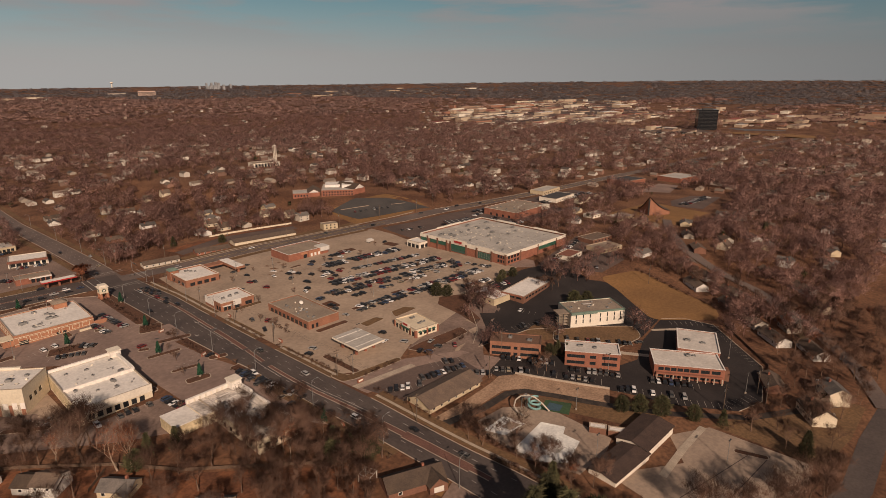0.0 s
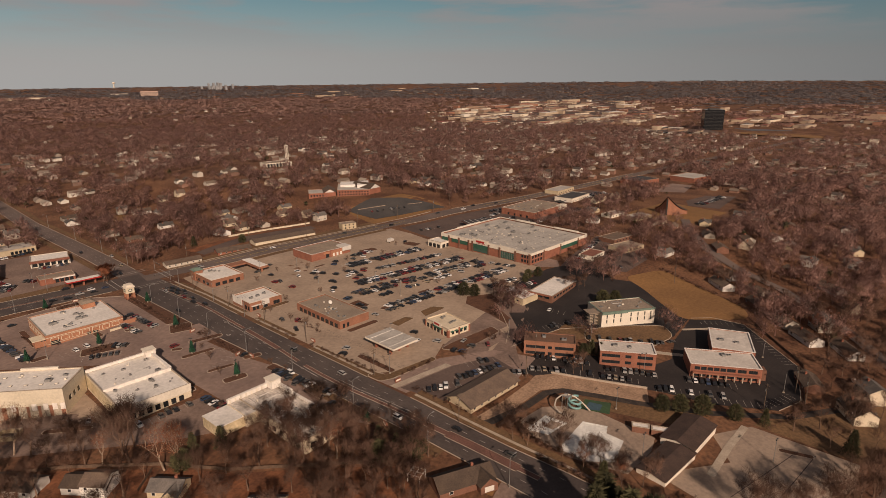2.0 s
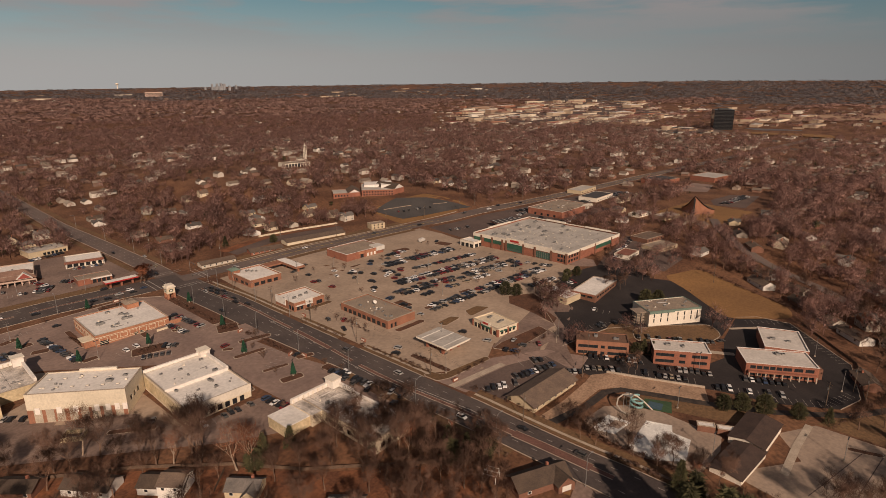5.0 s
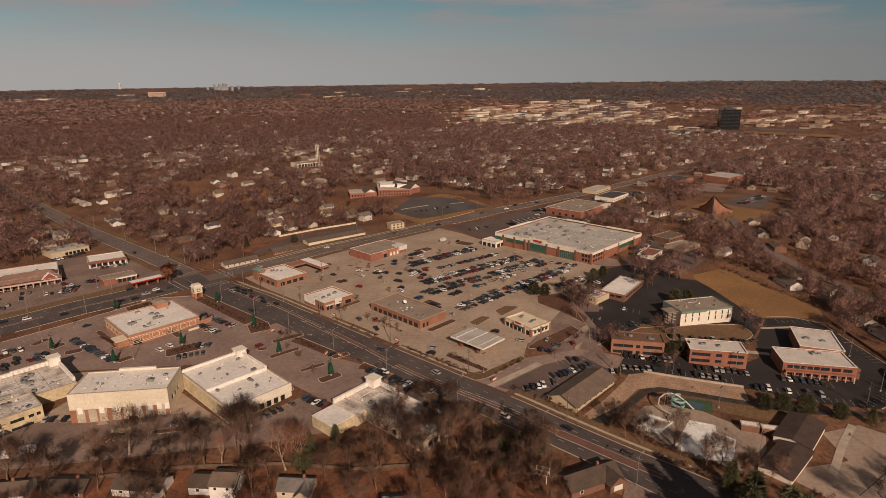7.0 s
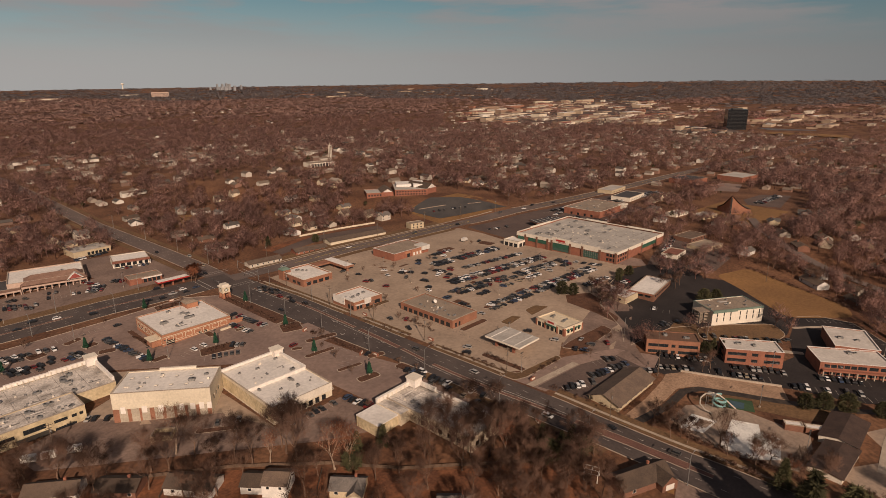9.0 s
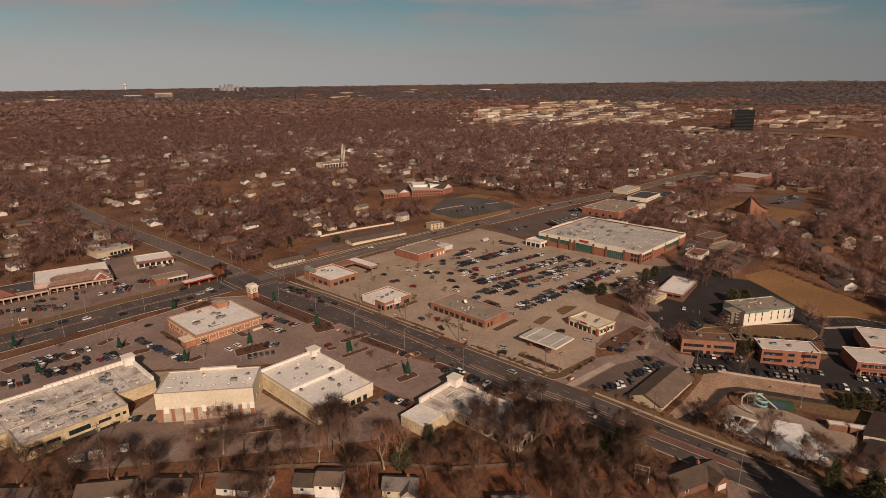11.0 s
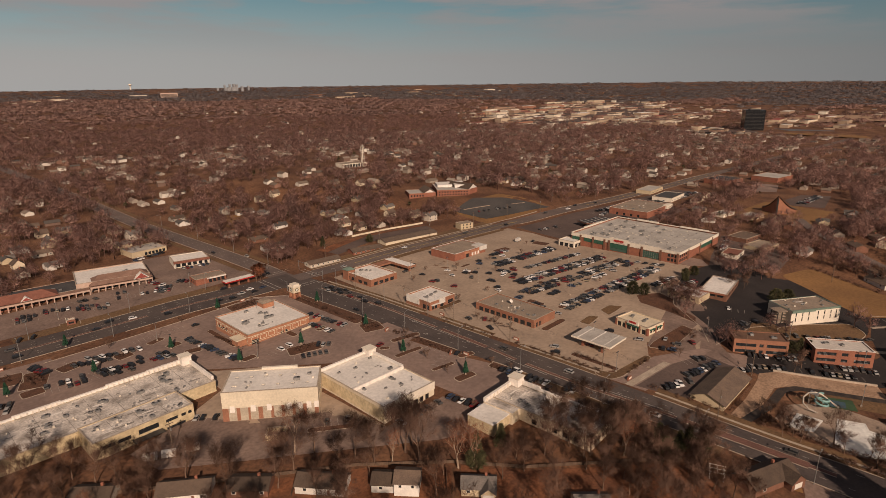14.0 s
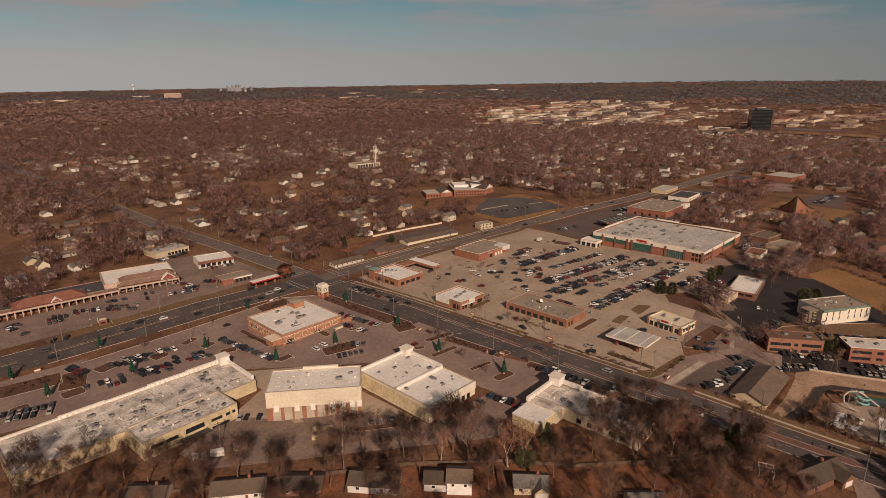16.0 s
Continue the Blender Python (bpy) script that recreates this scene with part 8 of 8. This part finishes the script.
def signal(r):
    bm = bmesh.new()
    tube(bm, (0, 0, -0.3), (0, 0, 7.2), 0.16, 0.13, 8)
    part("mast", bm, M["metal"], r)
    bm = bmesh.new()
    tube(bm, (0, 0, 6.4), (11, 0, 6.8), 0.12, 0.07, 6)
    part("arm", bm, M["metal"], r)
    for x in (4.5, 7.5, 10.5):
        part("signal_head", boxes((x - 0.18, x + 0.18, -0.2, 0.2, 5.7, 6.8), bottom=True), M["dark_metal"], r)


simple("traffic_signal", "traffic signal on a long mast arm", "traffic signal", "traffic signals", signal, [(32, 48, 180, 1), (0, 86, 0, 1), (34, 82, -90, 1), (2, 47, 90, 1)])


def sign_post(r):
    part("monument", boxes((-1.6, 1.6, -0.4, 0.4, -0.3, 1.6)), M["brick"], r)
    part("board", boxes((-1.3, 1.3, -0.46, 0.46, 0.6, 1.4), bottom=True), M["offwhite"], r)


simple("monument_sign", "low brick monument sign with pale board", "sign", "signs", sign_post, [(1, -58, 20, 1), (8, -112, 90, 1), (4, -105, 30, 1), (38, -66, 90, 1), (44, -184, 0, 1), (-28, 54, 0, 1), (-160, 58, 0, 1), (40, -120, 90, 1), (17, -206, 70, 1)])
kiosk = Building("kiosk", "tiny red and white kiosk on a lot island", -119, 97.5, -8, 4.5, 3.6, 3.2, M["red_shingle"], M["offwhite"], "kiosk", holes={0: [(0.8, 3.6, 0.8, 2.0)]}, parapet=0.2)
kiosk.panel("sign_board", 3, 0.3, 3.3, 2.0, 4.2, M["offwhite"], 0.2)
trk = thing("box_truck", 200, -2, T(200, -2), 10, "white box truck parked in the lot", "truck")
part("box_body", boxes((-3.4, 1.8, -1.2, 1.2, 0.9, 3.4), bottom=True), M["white"], trk)
part("cab", boxes((1.85, 3.6, -1.05, 1.05, 0.6, 2.4), bottom=True), M["white"], trk)
for x in (-2.4, 2.7):
    for y in (-1.05, 1.05):
        bm = bmesh.new()
        tube(bm, (x, y - 0.15, 0.42), (x, y + 0.15, 0.42), 0.42, 0.42, 10)
        part("wheel", bm, M["rubber"], trk)
for i, (x, y, a) in enumerate(((-130, -79, -30), (-122, -82, -30), (-136, -76, -30))):
    t_ = thing("trailer", x, y, T(x, y), a, "white enclosed cargo trailer behind the shops", "trailer", "trailers")
    part("body", boxes((-2.6, 2.6, -1.1, 1.1, 0.6, 2.9), bottom=True), M["white"], t_)
    for s_ in (-1.1, 1.1):
        bm = bmesh.new()
        tube(bm, (0, s_ - 0.12, 0.38), (0, s_ + 0.12, 0.38), 0.38, 0.38, 10)
        part("wheel", bm, M["rubber"], t_)
yard = Building("bin_store", "walled bin store with pale walls", -99, -98, -39, 8, 6, 2.4, M["stained_wall"], M["lot_dark"], "bin store", parapet=1.9, z=T(-97, -97))

# ---- planted islands ----
def island(x, y, w, d, a=0, m="mulch", label="kerbed mulch island in the parking lot"):
    c, s = math.cos(radians(a)), math.sin(radians(a))
    kerbed("lot_island", [(x + c * u - s * v, y + s * u + c * v) for u, v in ((-w / 2, -d / 2), (w / 2, -d / 2), (w / 2, d / 2), (-w / 2, d / 2))], M[m], label)


for x, y, w, d, a in ((-8.5, -126, 11.5, 5, -10), (-8.5, -111.5, 13.5, 2.6, -12), (-28, -120, 5, 5, 0), (-9, -87, 17, 3.2, -8), (-1, -47, 12, 13, -20), (-14.5, -74, 6, 3.4, -35), (2, -72.5, 18, 4, -12), (-42, -40, 18, 10, -20), (8.5, -111.5, 9.5, 4.2, -15), (10, -134, 6, 14, 5), (-36, -18, 4, 9, 0), (-22, -26, 5, 4, 0),
                      (-134, 37, 11, 9, 15), (-110, 30, 9, 8, 10), (-86, 23, 8, 6, 10), (-82, 7, 9, 6, -20), (-91, 36, 10, 5, 20), (-150, 34, 12, 20, -20), (-154, 20, 10, 8, 0), (-168, 44, 30, 14, -10), (-175, 20, 8, 10, 0), (-67, -26, 8, 5, 0),
                      (-64, 10, 3.0, 34, 0), (-30, 46, 22, 12, -5), (-2, 0, 5, 74, 0)):
    island(x, y, w, d, a)
for x, y, w, d, a in ((137, -44, 7, 5, 0), (124, -78, 6, 5, 0), (108, -28, 8, 3, 0), (150, -98, 10, 3, -8), (178, -70, 9, 3, -8), (100, -112, 10, 3.5, -8), (134, -110, 10, 3, -8), (196, -88, 6, 4, 0), (118, -14, 10, 3, 0), (142, 4, 12, 4, 0), (170, -8, 16, 8, -6), (208, -20, 10, 14, 10), (158, -32, 8, 3, -8)):
    island(x, y, w, d, a)
island(-76, -111, 20, 3.0, -38, "mulch", "kerbed bed in the service yard")
island(123, -335, 13, 2.6, -68, "mulch", "kerbed bed with a bare tree in the recreation lot")
island(111, -352, 9, 2.4, -28, "mulch", "kerbed bed at the edge of the recreation lot")
for pts_, m_ in (([(106.2, -139.3), (109.7, -131.3), (120.6, -131.4), (125.1, -138.9), (114.4, -139.7)], "lawn"), ([(85.2, -131.5), (98.1, -130.7), (101, -136.2), (85.5, -138)], "lawn"), ([(123.7, -176.8), (122, -184.1), (88.3, -185.2), (82.6, -175.3), (91.5, -174.2)], "mulch"), ([(36.5, -170), (37.5, -178), (44, -180.5), (73, -182), (73.8, -178.5), (44, -175.5), (41, -168)], "lawn")):
    kerbed("lot_island", pts_, M[m_], "kerbed bed beside the fuel station")
island(48, -163, 3.5, 26, 4, "mulch", "long mulched bed before the fuel canopy")
island(72, -123, 22, 4, 0, "mulch")
island(90, -96, 10, 12, 0, "mulch")
island(54, -58, 20, 4, 0, "lawn")
island(168, -262, 3, 16, 32, "concrete", "concrete walk with low hedge")
island(210, -262, 20, 2.0, -40, "concrete", "pale concrete kerb in the office lot")


# low brown shrubs in the beds
sr = random.Random(31)
shrubs = []
for x0, x1, y0, y1, n, road_off in ((0, 0, -236, -130, 130, -14.6), (0, 0, -104, -60, 70, -14.6), (0, 0, -170, -122, 60, 15.2), (0, 0, -236, -194, 40, 17), (0, 0, -108, -68, 30, 15.5)):
    for i in range(n):
        y = sr.uniform(y0, y1)
        shrubs.append((along(MAIN, y)[0] + road_off + sr.uniform(-1.6, 1.6), y, sr.uniform(0.5, 1.1)))
for cx, cy, w, d_, n in ((48, -163, 2.4, 22, 40), (-42, -40, 12, 6, 30), (-1, -47, 8, 8, 30), (-150, 34, 7, 12, 40), (-168, 44, 20, 8, 40), (-30, 46, 16, 8, 40), (60, -181, 24, 3, 30), (85, -222.5, 26, 1.2, 0), (112, -186, 22, 5, 20), (50, -100, 3, 26, 40), (-110, 30, 6, 5, 12), (-2, 0, 3, 66, 70)):
    for i in range(n):
        shrubs.append((cx + sr.uniform(-w / 2, w / 2), cy + sr.uniform(-d_ / 2, d_ / 2), sr.uniform(0.5, 1.1)))
for (x0, y0), (x1, y1), n in (((57, -241), (53.5, -258), 34), ((53.5, -258), (57, -293), 60), ((50, -240), (62, -241), 20), ((46, -262), (49, -300), 60), ((130, -322), (166, -330), 30), ((288, -204), (263, -272), 60)):
    for i in range(n):
        t = sr.random()
        shrubs.append((x0 + (x1 - x0) * t + sr.uniform(-1.2, 1.2), y0 + (y1 - y0) * t + sr.uniform(-1.2, 1.2), sr.uniform(0.8, 1.7)))
for i in range(20):
    shrubs.append((52 + i * 1.6, -227.3 + 0.02 * i, 0.8))
wood("shrubs", "low brown winter shrubs in planting beds", shrubs, [tuft(46, 1.5, 0.8, 0.10, 0.7, 80 + k, False) for k in range(4)], M["twig"], 8)
hedge = [(x_, y_, s_ * 1.2) for x_, y_, s_ in [(-66 + 0.1 * k, 14 - k * 0.9, 0.8) for k in range(24)]]
wood("hedge", "clipped brown hedge beside the pharmacy drive", hedge, [tuft(60, 1.4, 0.7, 0.12, 0.6, 90 + k, False) for k in range(3)], M["twig"], 9)


def stalls(x0, y0, x1, y1, n, depth, side, skew=0.0):
    """Painted stall lines along a row."""
    global stall_bm
    p, q = Vector((x0, y0)), Vector((x1, y1))
    d = (q - p).normalized()
    nrm = Vector((-d.y, d.x)) * side
    for i in range(n + 1):
        a = p.lerp(q, i / n)
        b = a + nrm * depth + d * (skew * depth)
        w = d * 0.06
        pts = [a - w, a + w, b + w, b - w]
        stall_bm.faces.new([stall_bm.verts.new((v.x, v.y, T(v.x, v.y) + 0.085)) for v in pts])


stall_bm = bmesh.new()
CARS = []
cr = random.Random(2024)


def car_row(x0, y0, x1, y1, fill, double=False, turn=90, step=2.8, lines=True):
    p, q = Vector((x0, y0)), Vector((x1, y1))
    L = (q - p).length
    n = max(1, int(L / step))
    d = (q - p).normalized()
    ang = math.degrees(math.atan2(d.y, d.x)) + turn
    nrm = Vector((-d.y, d.x))
    for off in ((-2.7, 2.7) if double else (0,)):
        for i in range(n):
            if cr.random() < fill:
                c = p + d * (L * (i + 0.5) / n) + nrm * (off + cr.uniform(-0.3, 0.3))
                CARS.append((c.x, c.y, ang + cr.choice((0, 180)) + cr.uniform(-2, 2)))
        if lines:
            a, b = p + nrm * (off - 2.6), q + nrm * (off - 2.6)
            stalls(a.x, a.y, b.x, b.y, n, 5.2, 1, 1 / math.tan(radians(turn)) if turn == 120 else 0.0)


car_row(132, -31, 200, -37, 0.8, True, turn=120, step=3.05)
car_row(142, -52, 200, -62, 0.85, turn=120, step=3.05)
car_row(112, -67, 204, -80, 0.86, True, turn=120, step=3.05)
car_row(98, -82, 206, -98, 0.78, True, turn=120, step=3.05)
car_row(102, -95, 202, -106, 0.62, turn=120, step=3.05)
car_row(96, -114, 202, -124, 0.82, True, turn=120, step=3.05)
car_row(112, -42, 138, -47, 0.6, True, turn=120, step=3.05)
car_row(106, -24, 130, -27, 0.5, turn=120, step=3.05)
car_row(150, -12, 176, -14, 0.6, turn=120, step=3.05)
for x, y in ((127, -20), (132, -15), (146, -19), (155, -20), (104, -26), (109, -31), (103, -50), (79, -38), (77, -19), (84, -2), (92, -84), (87, -116), (88, -104), (90, -98), (118, -58), (124, -55), (96, -62), (100, -12),
             (86, -151), (87, -168), (96, -185), (88, -186), (47, -140), (42, -144)):
    CARS.append((x, y, 110 + cr.uniform(-4, 4)))
car_row(300, -60, 340, -58, 0.7, True)
car_row(296, -38, 338, -34, 0.6, True)
car_row(300, -14, 342, -8, 0.6)
car_row(436, -22, 516, -30, 0.7, True)
car_row(520, -142, 586, -146, 0.6, True)
car_row(252, -152, 290, -146, 0.5)
car_row(252, 92, 290, 72, 0.5, lines=False)
car_row(208, -106, 212, -126, 0.6, turn=60)
car_row(168, -138, 192, -142, 0.9)
car_row(172, -150, 196, -156, 0.7)
car_row(84, -112, 84, -92, 0.6)
car_row(-133, 38.5, -112, 31.5, 0.85, True, turn=120, step=3.05)
car_row(-109.5, 35.5, -100, 30, 0.8, turn=120, step=3.05)
car_row(-128.4, 17, -111, 11, 0.9, True, turn=120, step=3.05)
car_row(-108, 17, -90, 11, 0.85, True, turn=120, step=3.05)
car_row(-150, 18, -132, 16, 0.8, True)
car_row(-184, 18, -164, 10, 0.9, True)
car_row(-148, 50, -144, 36, 0.9)
car_row(-78, 24, -72, -24, 0.8, turn=70)
car_row(-58, -32, -44, -30, 0.7)
car_row(-52, -46, -36, -54, 0.85)
car_row(-36, -42, -30, -48, 0.9)
car_row(-14, -2, -10, -38, 0.45)
car_row(-22, -16, -20, -36, 0.5)
car_row(2, -90, 7, -112, 0.6)
car_row(-10, -108, 0, -104, 0.3)
car_row(8, -134, 12, -160, 0.85)
car_row(13, -164, 18, -184, 0.6)
car_row(-56, -131, -32, -132, 0.7)
car_row(-27, -132, -24, -150, 0.6)
car_row(-76, -106, -64, -114, 0.5)
car_row(-112, -60, -104, -68, 0.8)
car_row(-107, 122, -92, 110, 0.9, True, turn=120, step=3.05)
car_row(-158, 136, -152, 112, 0.6)
car_row(-146, 93, -136, 92, 0.5, turn=60)
car_row(-60, 118, -50, 112, 0.7, True)
island(-117, 99, 11, 8, -8, "lawn", "kerbed island round the kiosk")
car_row(-84, 120, -64, 116, 0.5)
car_row(-104, 133, -92, 130, 0.9, turn=120, step=3.05)
car_row(-124, 128, -110, 124, 0.7)
car_row(-140, 132, -130, 129, 0.8)
car_row(-158, 130, -150, 138, 0.7)
car_row(-82, 130, -74, 128, 0.8)
car_row(-56, 136, -50, 112, 0.5)
car_row(-44, 126, -34, 114, 0.5)
car_row(-140, 127, -128, 125, 0.7, True)
car_row(-125, 131, -117, 129, 0.8)
car_row(-60, 106, -54, 120, 0.5)
car_row(-28, 148, -8, 144, 0.6)
car_row(-46, 196, -20, 202, 0.7)
car_row(48, -199, 64, -206, 0.9, turn=70)
car_row(66, -202, 92, -208, 0.95, turn=80)
car_row(88, -214, 96, -222, 0.9)
car_row(80, -196, 94, -202, 0.4)
car_row(112, -215, 128, -238, 0.85)
car_row(100, -220, 112, -234, 0.95)
car_row(116, -240, 130, -264, 0.9)
car_row(129, -246, 142, -268, 0.8)
car_row(130, -273, 146, -300, 0.55)
car_row(148, -280, 160, -300, 0.7)
car_row(144, -199, 160, -206, 0.7)
car_row(152, -222, 178, -256, 0.75)
car_row(178, -166, 206, -166, 0.35)
car_row(166, -186, 170, -196, 0.6)
car_row(48, 16, 60, 4, 0.35)
car_row(76, -20, 96, -22, 0.3)
car_row(250, -30, 330, -52, 0.35)
car_row(420, -20, 500, -30, 0.6, True)
car_row(330, 4, 400, -4, 0.5)
car_row(520, -140, 560, -146, 0.4)
car_row(245, 8, 268, 0, 0.5)
car_row(272, -146, 322, -134, 0.5)
car_row(254, -168, 270, -186, 0.5)
car_row(1400, 310, 1500, 230, 0.9, True, lines=False)
car_row(1390, 290, 1480, 200, 0.9, True, lines=False)
stalls(236, -282, 204, -314, 14, 5, -1)
stalls(152, -318, 168, -324, 6, 5, 1)
stalls(222, -258, 234, -272, 6, 5, -1)
stalls(138, -299, 150, -317, 7, 5, 1)
stalls(-182, 52, -150, 50, 12, 5, -1)
stalls(-100, 46, -72, 46, 10, 5, -1)
tagged(part("stall_lines", stall_bm, M["paint_white"]), "faded white painted parking stall lines", "road marking", kind="structure")
# singles and traffic
for x, y, a in ((22, 30, 90), (25, 28, 90), (22, 22, 90), (25.5, 20, 90), (22.3, 14, 90), (25.3, 8, 90), (22, 3, 90), (19, 24, 90), (25, -4, 90), (28, 16, 90), (22, -12, 90), (25, -22, 90), (9, -20, -90), (12, 90, -90), (7, 100, -90), (19, 110, 90), (22, 140, 90),
                (8, 170, -90), (26.5, -122, 90), (12, -142, -90), (29, -160, 90), (36.5, -229, 92), (39, -255, 93), (24, -206, -86), (-14, 63, 0), (-22, 66, 0), (-30, 63, 0), (-38, 66, 0), (-26, 84, 180), (-70, 70, 0), (-100, 84, 180), (-150, 70, 0),
                (-6, 66, 0), (-14, 69, 0), (60, 60, -4), (120, 56, 172), (190, 50, 176), (240, 42, -4), (300, 38, 170), (330, 30, -6), (350, 34, 170), (380, 26, -5), (86, -182, 20), (98, -178, 15), (104, -190, 50), (80, -160, 10), (66, -158, 90), (62, -152, 90), (74, -148, 92),
                (100, -36, 30), (92, -66, 80), (118, -50, 10), (104, -52, 80), (90, -84, 100), (66, -28, 10), (82, 14, 0), (96, 20, 10), (44, -82, 80), (42, -100, 70), (50, -90, 30), (182, -258, 150), (208, -12, 20), (-66, 40, 0), (-50, 20, 90), (-14, -70, 10), (-84, -70, 50), (206, -340, 20)):
    CARS.append((x, y, a))


def car_parts(kind):
    """Body, glasshouse and roof of a car, and where its wheels sit."""
    L, W, H, hood, boot, wl = {"sedan": (4.7, 1.82, 1.45, 1.15, 0.85, 2.75), "suv": (4.8, 1.92, 1.75, 1.05, 0.15, 2.8), "pickup": (5.6, 1.98, 1.85, 1.25, 2.0, 3.5)}[kind]
    belt = 0.62 * H
    bm = bmesh.new()
    x0, x1, w = -L / 2, L / 2, W / 2
    prof = [(x0, 0.38), (x1, 0.38), (x1, belt * 0.72), (x1 - 0.25, belt * 0.88), (x1 - hood, belt), (x0 + boot * 0.3, belt), (x0, belt * 0.9)]
    left = [bm.verts.new((x, -w * (0.93 if z < 0.5 else 1.0), z)) for x, z in prof]
    right = [bm.verts.new((x, w * (0.93 if z < 0.5 else 1.0), z)) for x, z in prof]
    bm.faces.new(left), bm.faces.new(right[::-1])
    for i in range(len(prof)):
        j = (i + 1) % len(prof)
        bm.faces.new((left[j], left[i], right[i], right[j]))
    bmesh.ops.recalc_face_normals(bm, faces=bm.faces)
    body = bm
    cx0, cx1 = x0 + boot + 0.12, x1 - hood + 0.1
    g = bmesh.new()
    r0, r1 = cx0 + (0.45 if kind == "sedan" else 0.16), cx1 - 0.75
    lo = [(cx0, -w * 0.94), (cx1, -w * 0.94), (cx1, w * 0.94), (cx0, w * 0.94)]
    hi = [(r0, -w * 0.74), (r1, -w * 0.74), (r1, w * 0.74), (r0, w * 0.74)]
    a = [g.verts.new((x, y, belt)) for x, y in lo]
    b = [g.verts.new((x, y, H - 0.07)) for x, y in hi]
    g.faces.new(b)
    for i in range(4):
        g.faces.new((a[i], a[(i + 1) % 4], b[(i + 1) % 4], b[i]))
    rf = boxes((r0 - 0.03, r1 + 0.03, -w * 0.76, w * 0.76, H - 0.065, H), bottom=True)
    return body, g, rf, wl, w


PAINTS = {"white": (0.72, 0.70, 0.67), "silver": (0.36, 0.345, 0.325), "grey": (0.085, 0.08, 0.075), "black": (0.015, 0.015, 0.017), "red": (0.17, 0.018, 0.017), "blue": (0.035, 0.055, 0.10), "tan": (0.30, 0.24, 0.17)}
PM = {}
for c, v in PAINTS.items():
    PM[c] = mat("car_paint_" + c, v, tuple(k * 0.93 for k in v), 1.0, 0.3, 3.0, 0.04, metal=0.1 if c in ("silver", "grey") else 0.0, spec=0.5)
MESH = {}


def car_mesh(kind, colour):
    if (kind, colour) not in MESH:
        out = []
        body, g, rf, _w, _l = car_parts(kind)
        tmp = bpy.data.meshes.new("roof_panel")
        rf.to_mesh(tmp)
        body.from_mesh(tmp)
        rf.free()
        for bm, m, nm in ((body, PM[colour], "body"), (g, M["glass"], "glasshouse")):
            me = bpy.data.meshes.new(nm)
            bm.to_mesh(me)
            bm.free()
            me.materials.append(m)
            out.append(me)
        MESH[kind, colour] = out
    return MESH[kind, colour]


wb = bmesh.new()
tube(wb, (0, -0.11, 0), (0, 0.11, 0), 0.33, 0.33, 10)
tube(wb, (0, 0.11, 0), (0, -0.11, 0), 0.33, 0.33, 10)
WHEEL = bpy.data.meshes.new("wheel")
wb.to_mesh(WHEEL)
wb.free()
WHEEL.materials.append(M["rubber"])
CARS += [(-109, 78, 175), (-151, 82, 174), (-88, 79, -5), (8.0, -135.7, 12), (8.3, -140.0, 8), (7.9, -146.2, 10), (8.3, -152.5, 12), (9.0, -161.9, 8), (9.8, -170.7, 6), (9.8, -178.5, 10)]
CARS.sort(key=lambda c: (c[0] + 110) ** 2 + (c[1] + 260) ** 2)
choices = [(k, c) for c, n in (("black", 15), ("grey", 9), ("white", 5), ("silver", 3), ("red", 3), ("blue", 1), ("tan", 1)) for _ in range(n) for k in ("sedan", "suv", "suv")] + [("pickup", "white"), ("pickup", "black"), ("pickup", "silver")] * 3
words = {"sedan": "sedan", "suv": "sport utility car", "pickup": "pickup truck"}
CH = {}
V, F, MI = [], [], []
stuff_mats = [PM[c] for c in PAINTS] + [M["glass"], M["rubber"]]
for i, (x, y, a) in enumerate(CARS):
    kind, colour = cr.choice(choices)
    z = T(x, y) + 0.1
    if i < 300:
        meshes = car_mesh(kind, colour)
        wl_, w_ = CH.setdefault(kind, {"sedan": (2.75, 0.91), "suv": (2.8, 0.96), "pickup": (3.5, 0.99)}[kind])
        r = thing("car", x, y, z, a, colour + " " + words[kind] + " standing on the asphalt", "car", "cars")
        for me in meshes:
            part(me.name.split(".")[0], me, me.materials[0], r)
        for sx in (-1, 1):
            for sy in (-1, 1):
                wo = part("wheel", WHEEL, M["rubber"], r)
                wo.location = (sx * wl_ / 2, sy * (w_ - 0.1), 0.33)
    else:
        m = pose(x, y, z, 0, 0, a)
        for me, k in zip(car_mesh(kind, colour), (list(PAINTS).index(colour), len(PAINTS), list(PAINTS).index(colour))):
            b0 = len(V)
            V += [tuple(m @ v.co) for v in me.vertices]
            F += [tuple(b0 + j for j in p.vertices) for p in me.polygons]
            MI += [k] * len(me.polygons)
        b0 = len(V)
        V += [tuple(m @ Vector(p)) for p in ((-1.8, -0.85, 0.0), (1.8, -0.85, 0.0), (1.8, 0.85, 0.0), (-1.8, 0.85, 0.0), (-1.8, -0.85, 0.4), (1.8, -0.85, 0.4), (1.8, 0.85, 0.4), (-1.8, 0.85, 0.4))]
        F += [(b0, b0 + 1, b0 + 5, b0 + 4), (b0 + 1, b0 + 2, b0 + 6, b0 + 5), (b0 + 2, b0 + 3, b0 + 7, b0 + 6), (b0 + 3, b0, b0 + 4, b0 + 7)]
        MI += [len(PAINTS) + 1] * 4
me = bpy.data.meshes.new("parked_cars")
me.from_pydata(V, [], F)
for m in stuff_mats:
    me.materials.append(m)
me.polygons.foreach_set("material_index", MI)
pc = new("parked_cars", me)
tagged(pc, "rows of cars parked before the supermarket", "cars", kind="stuff")
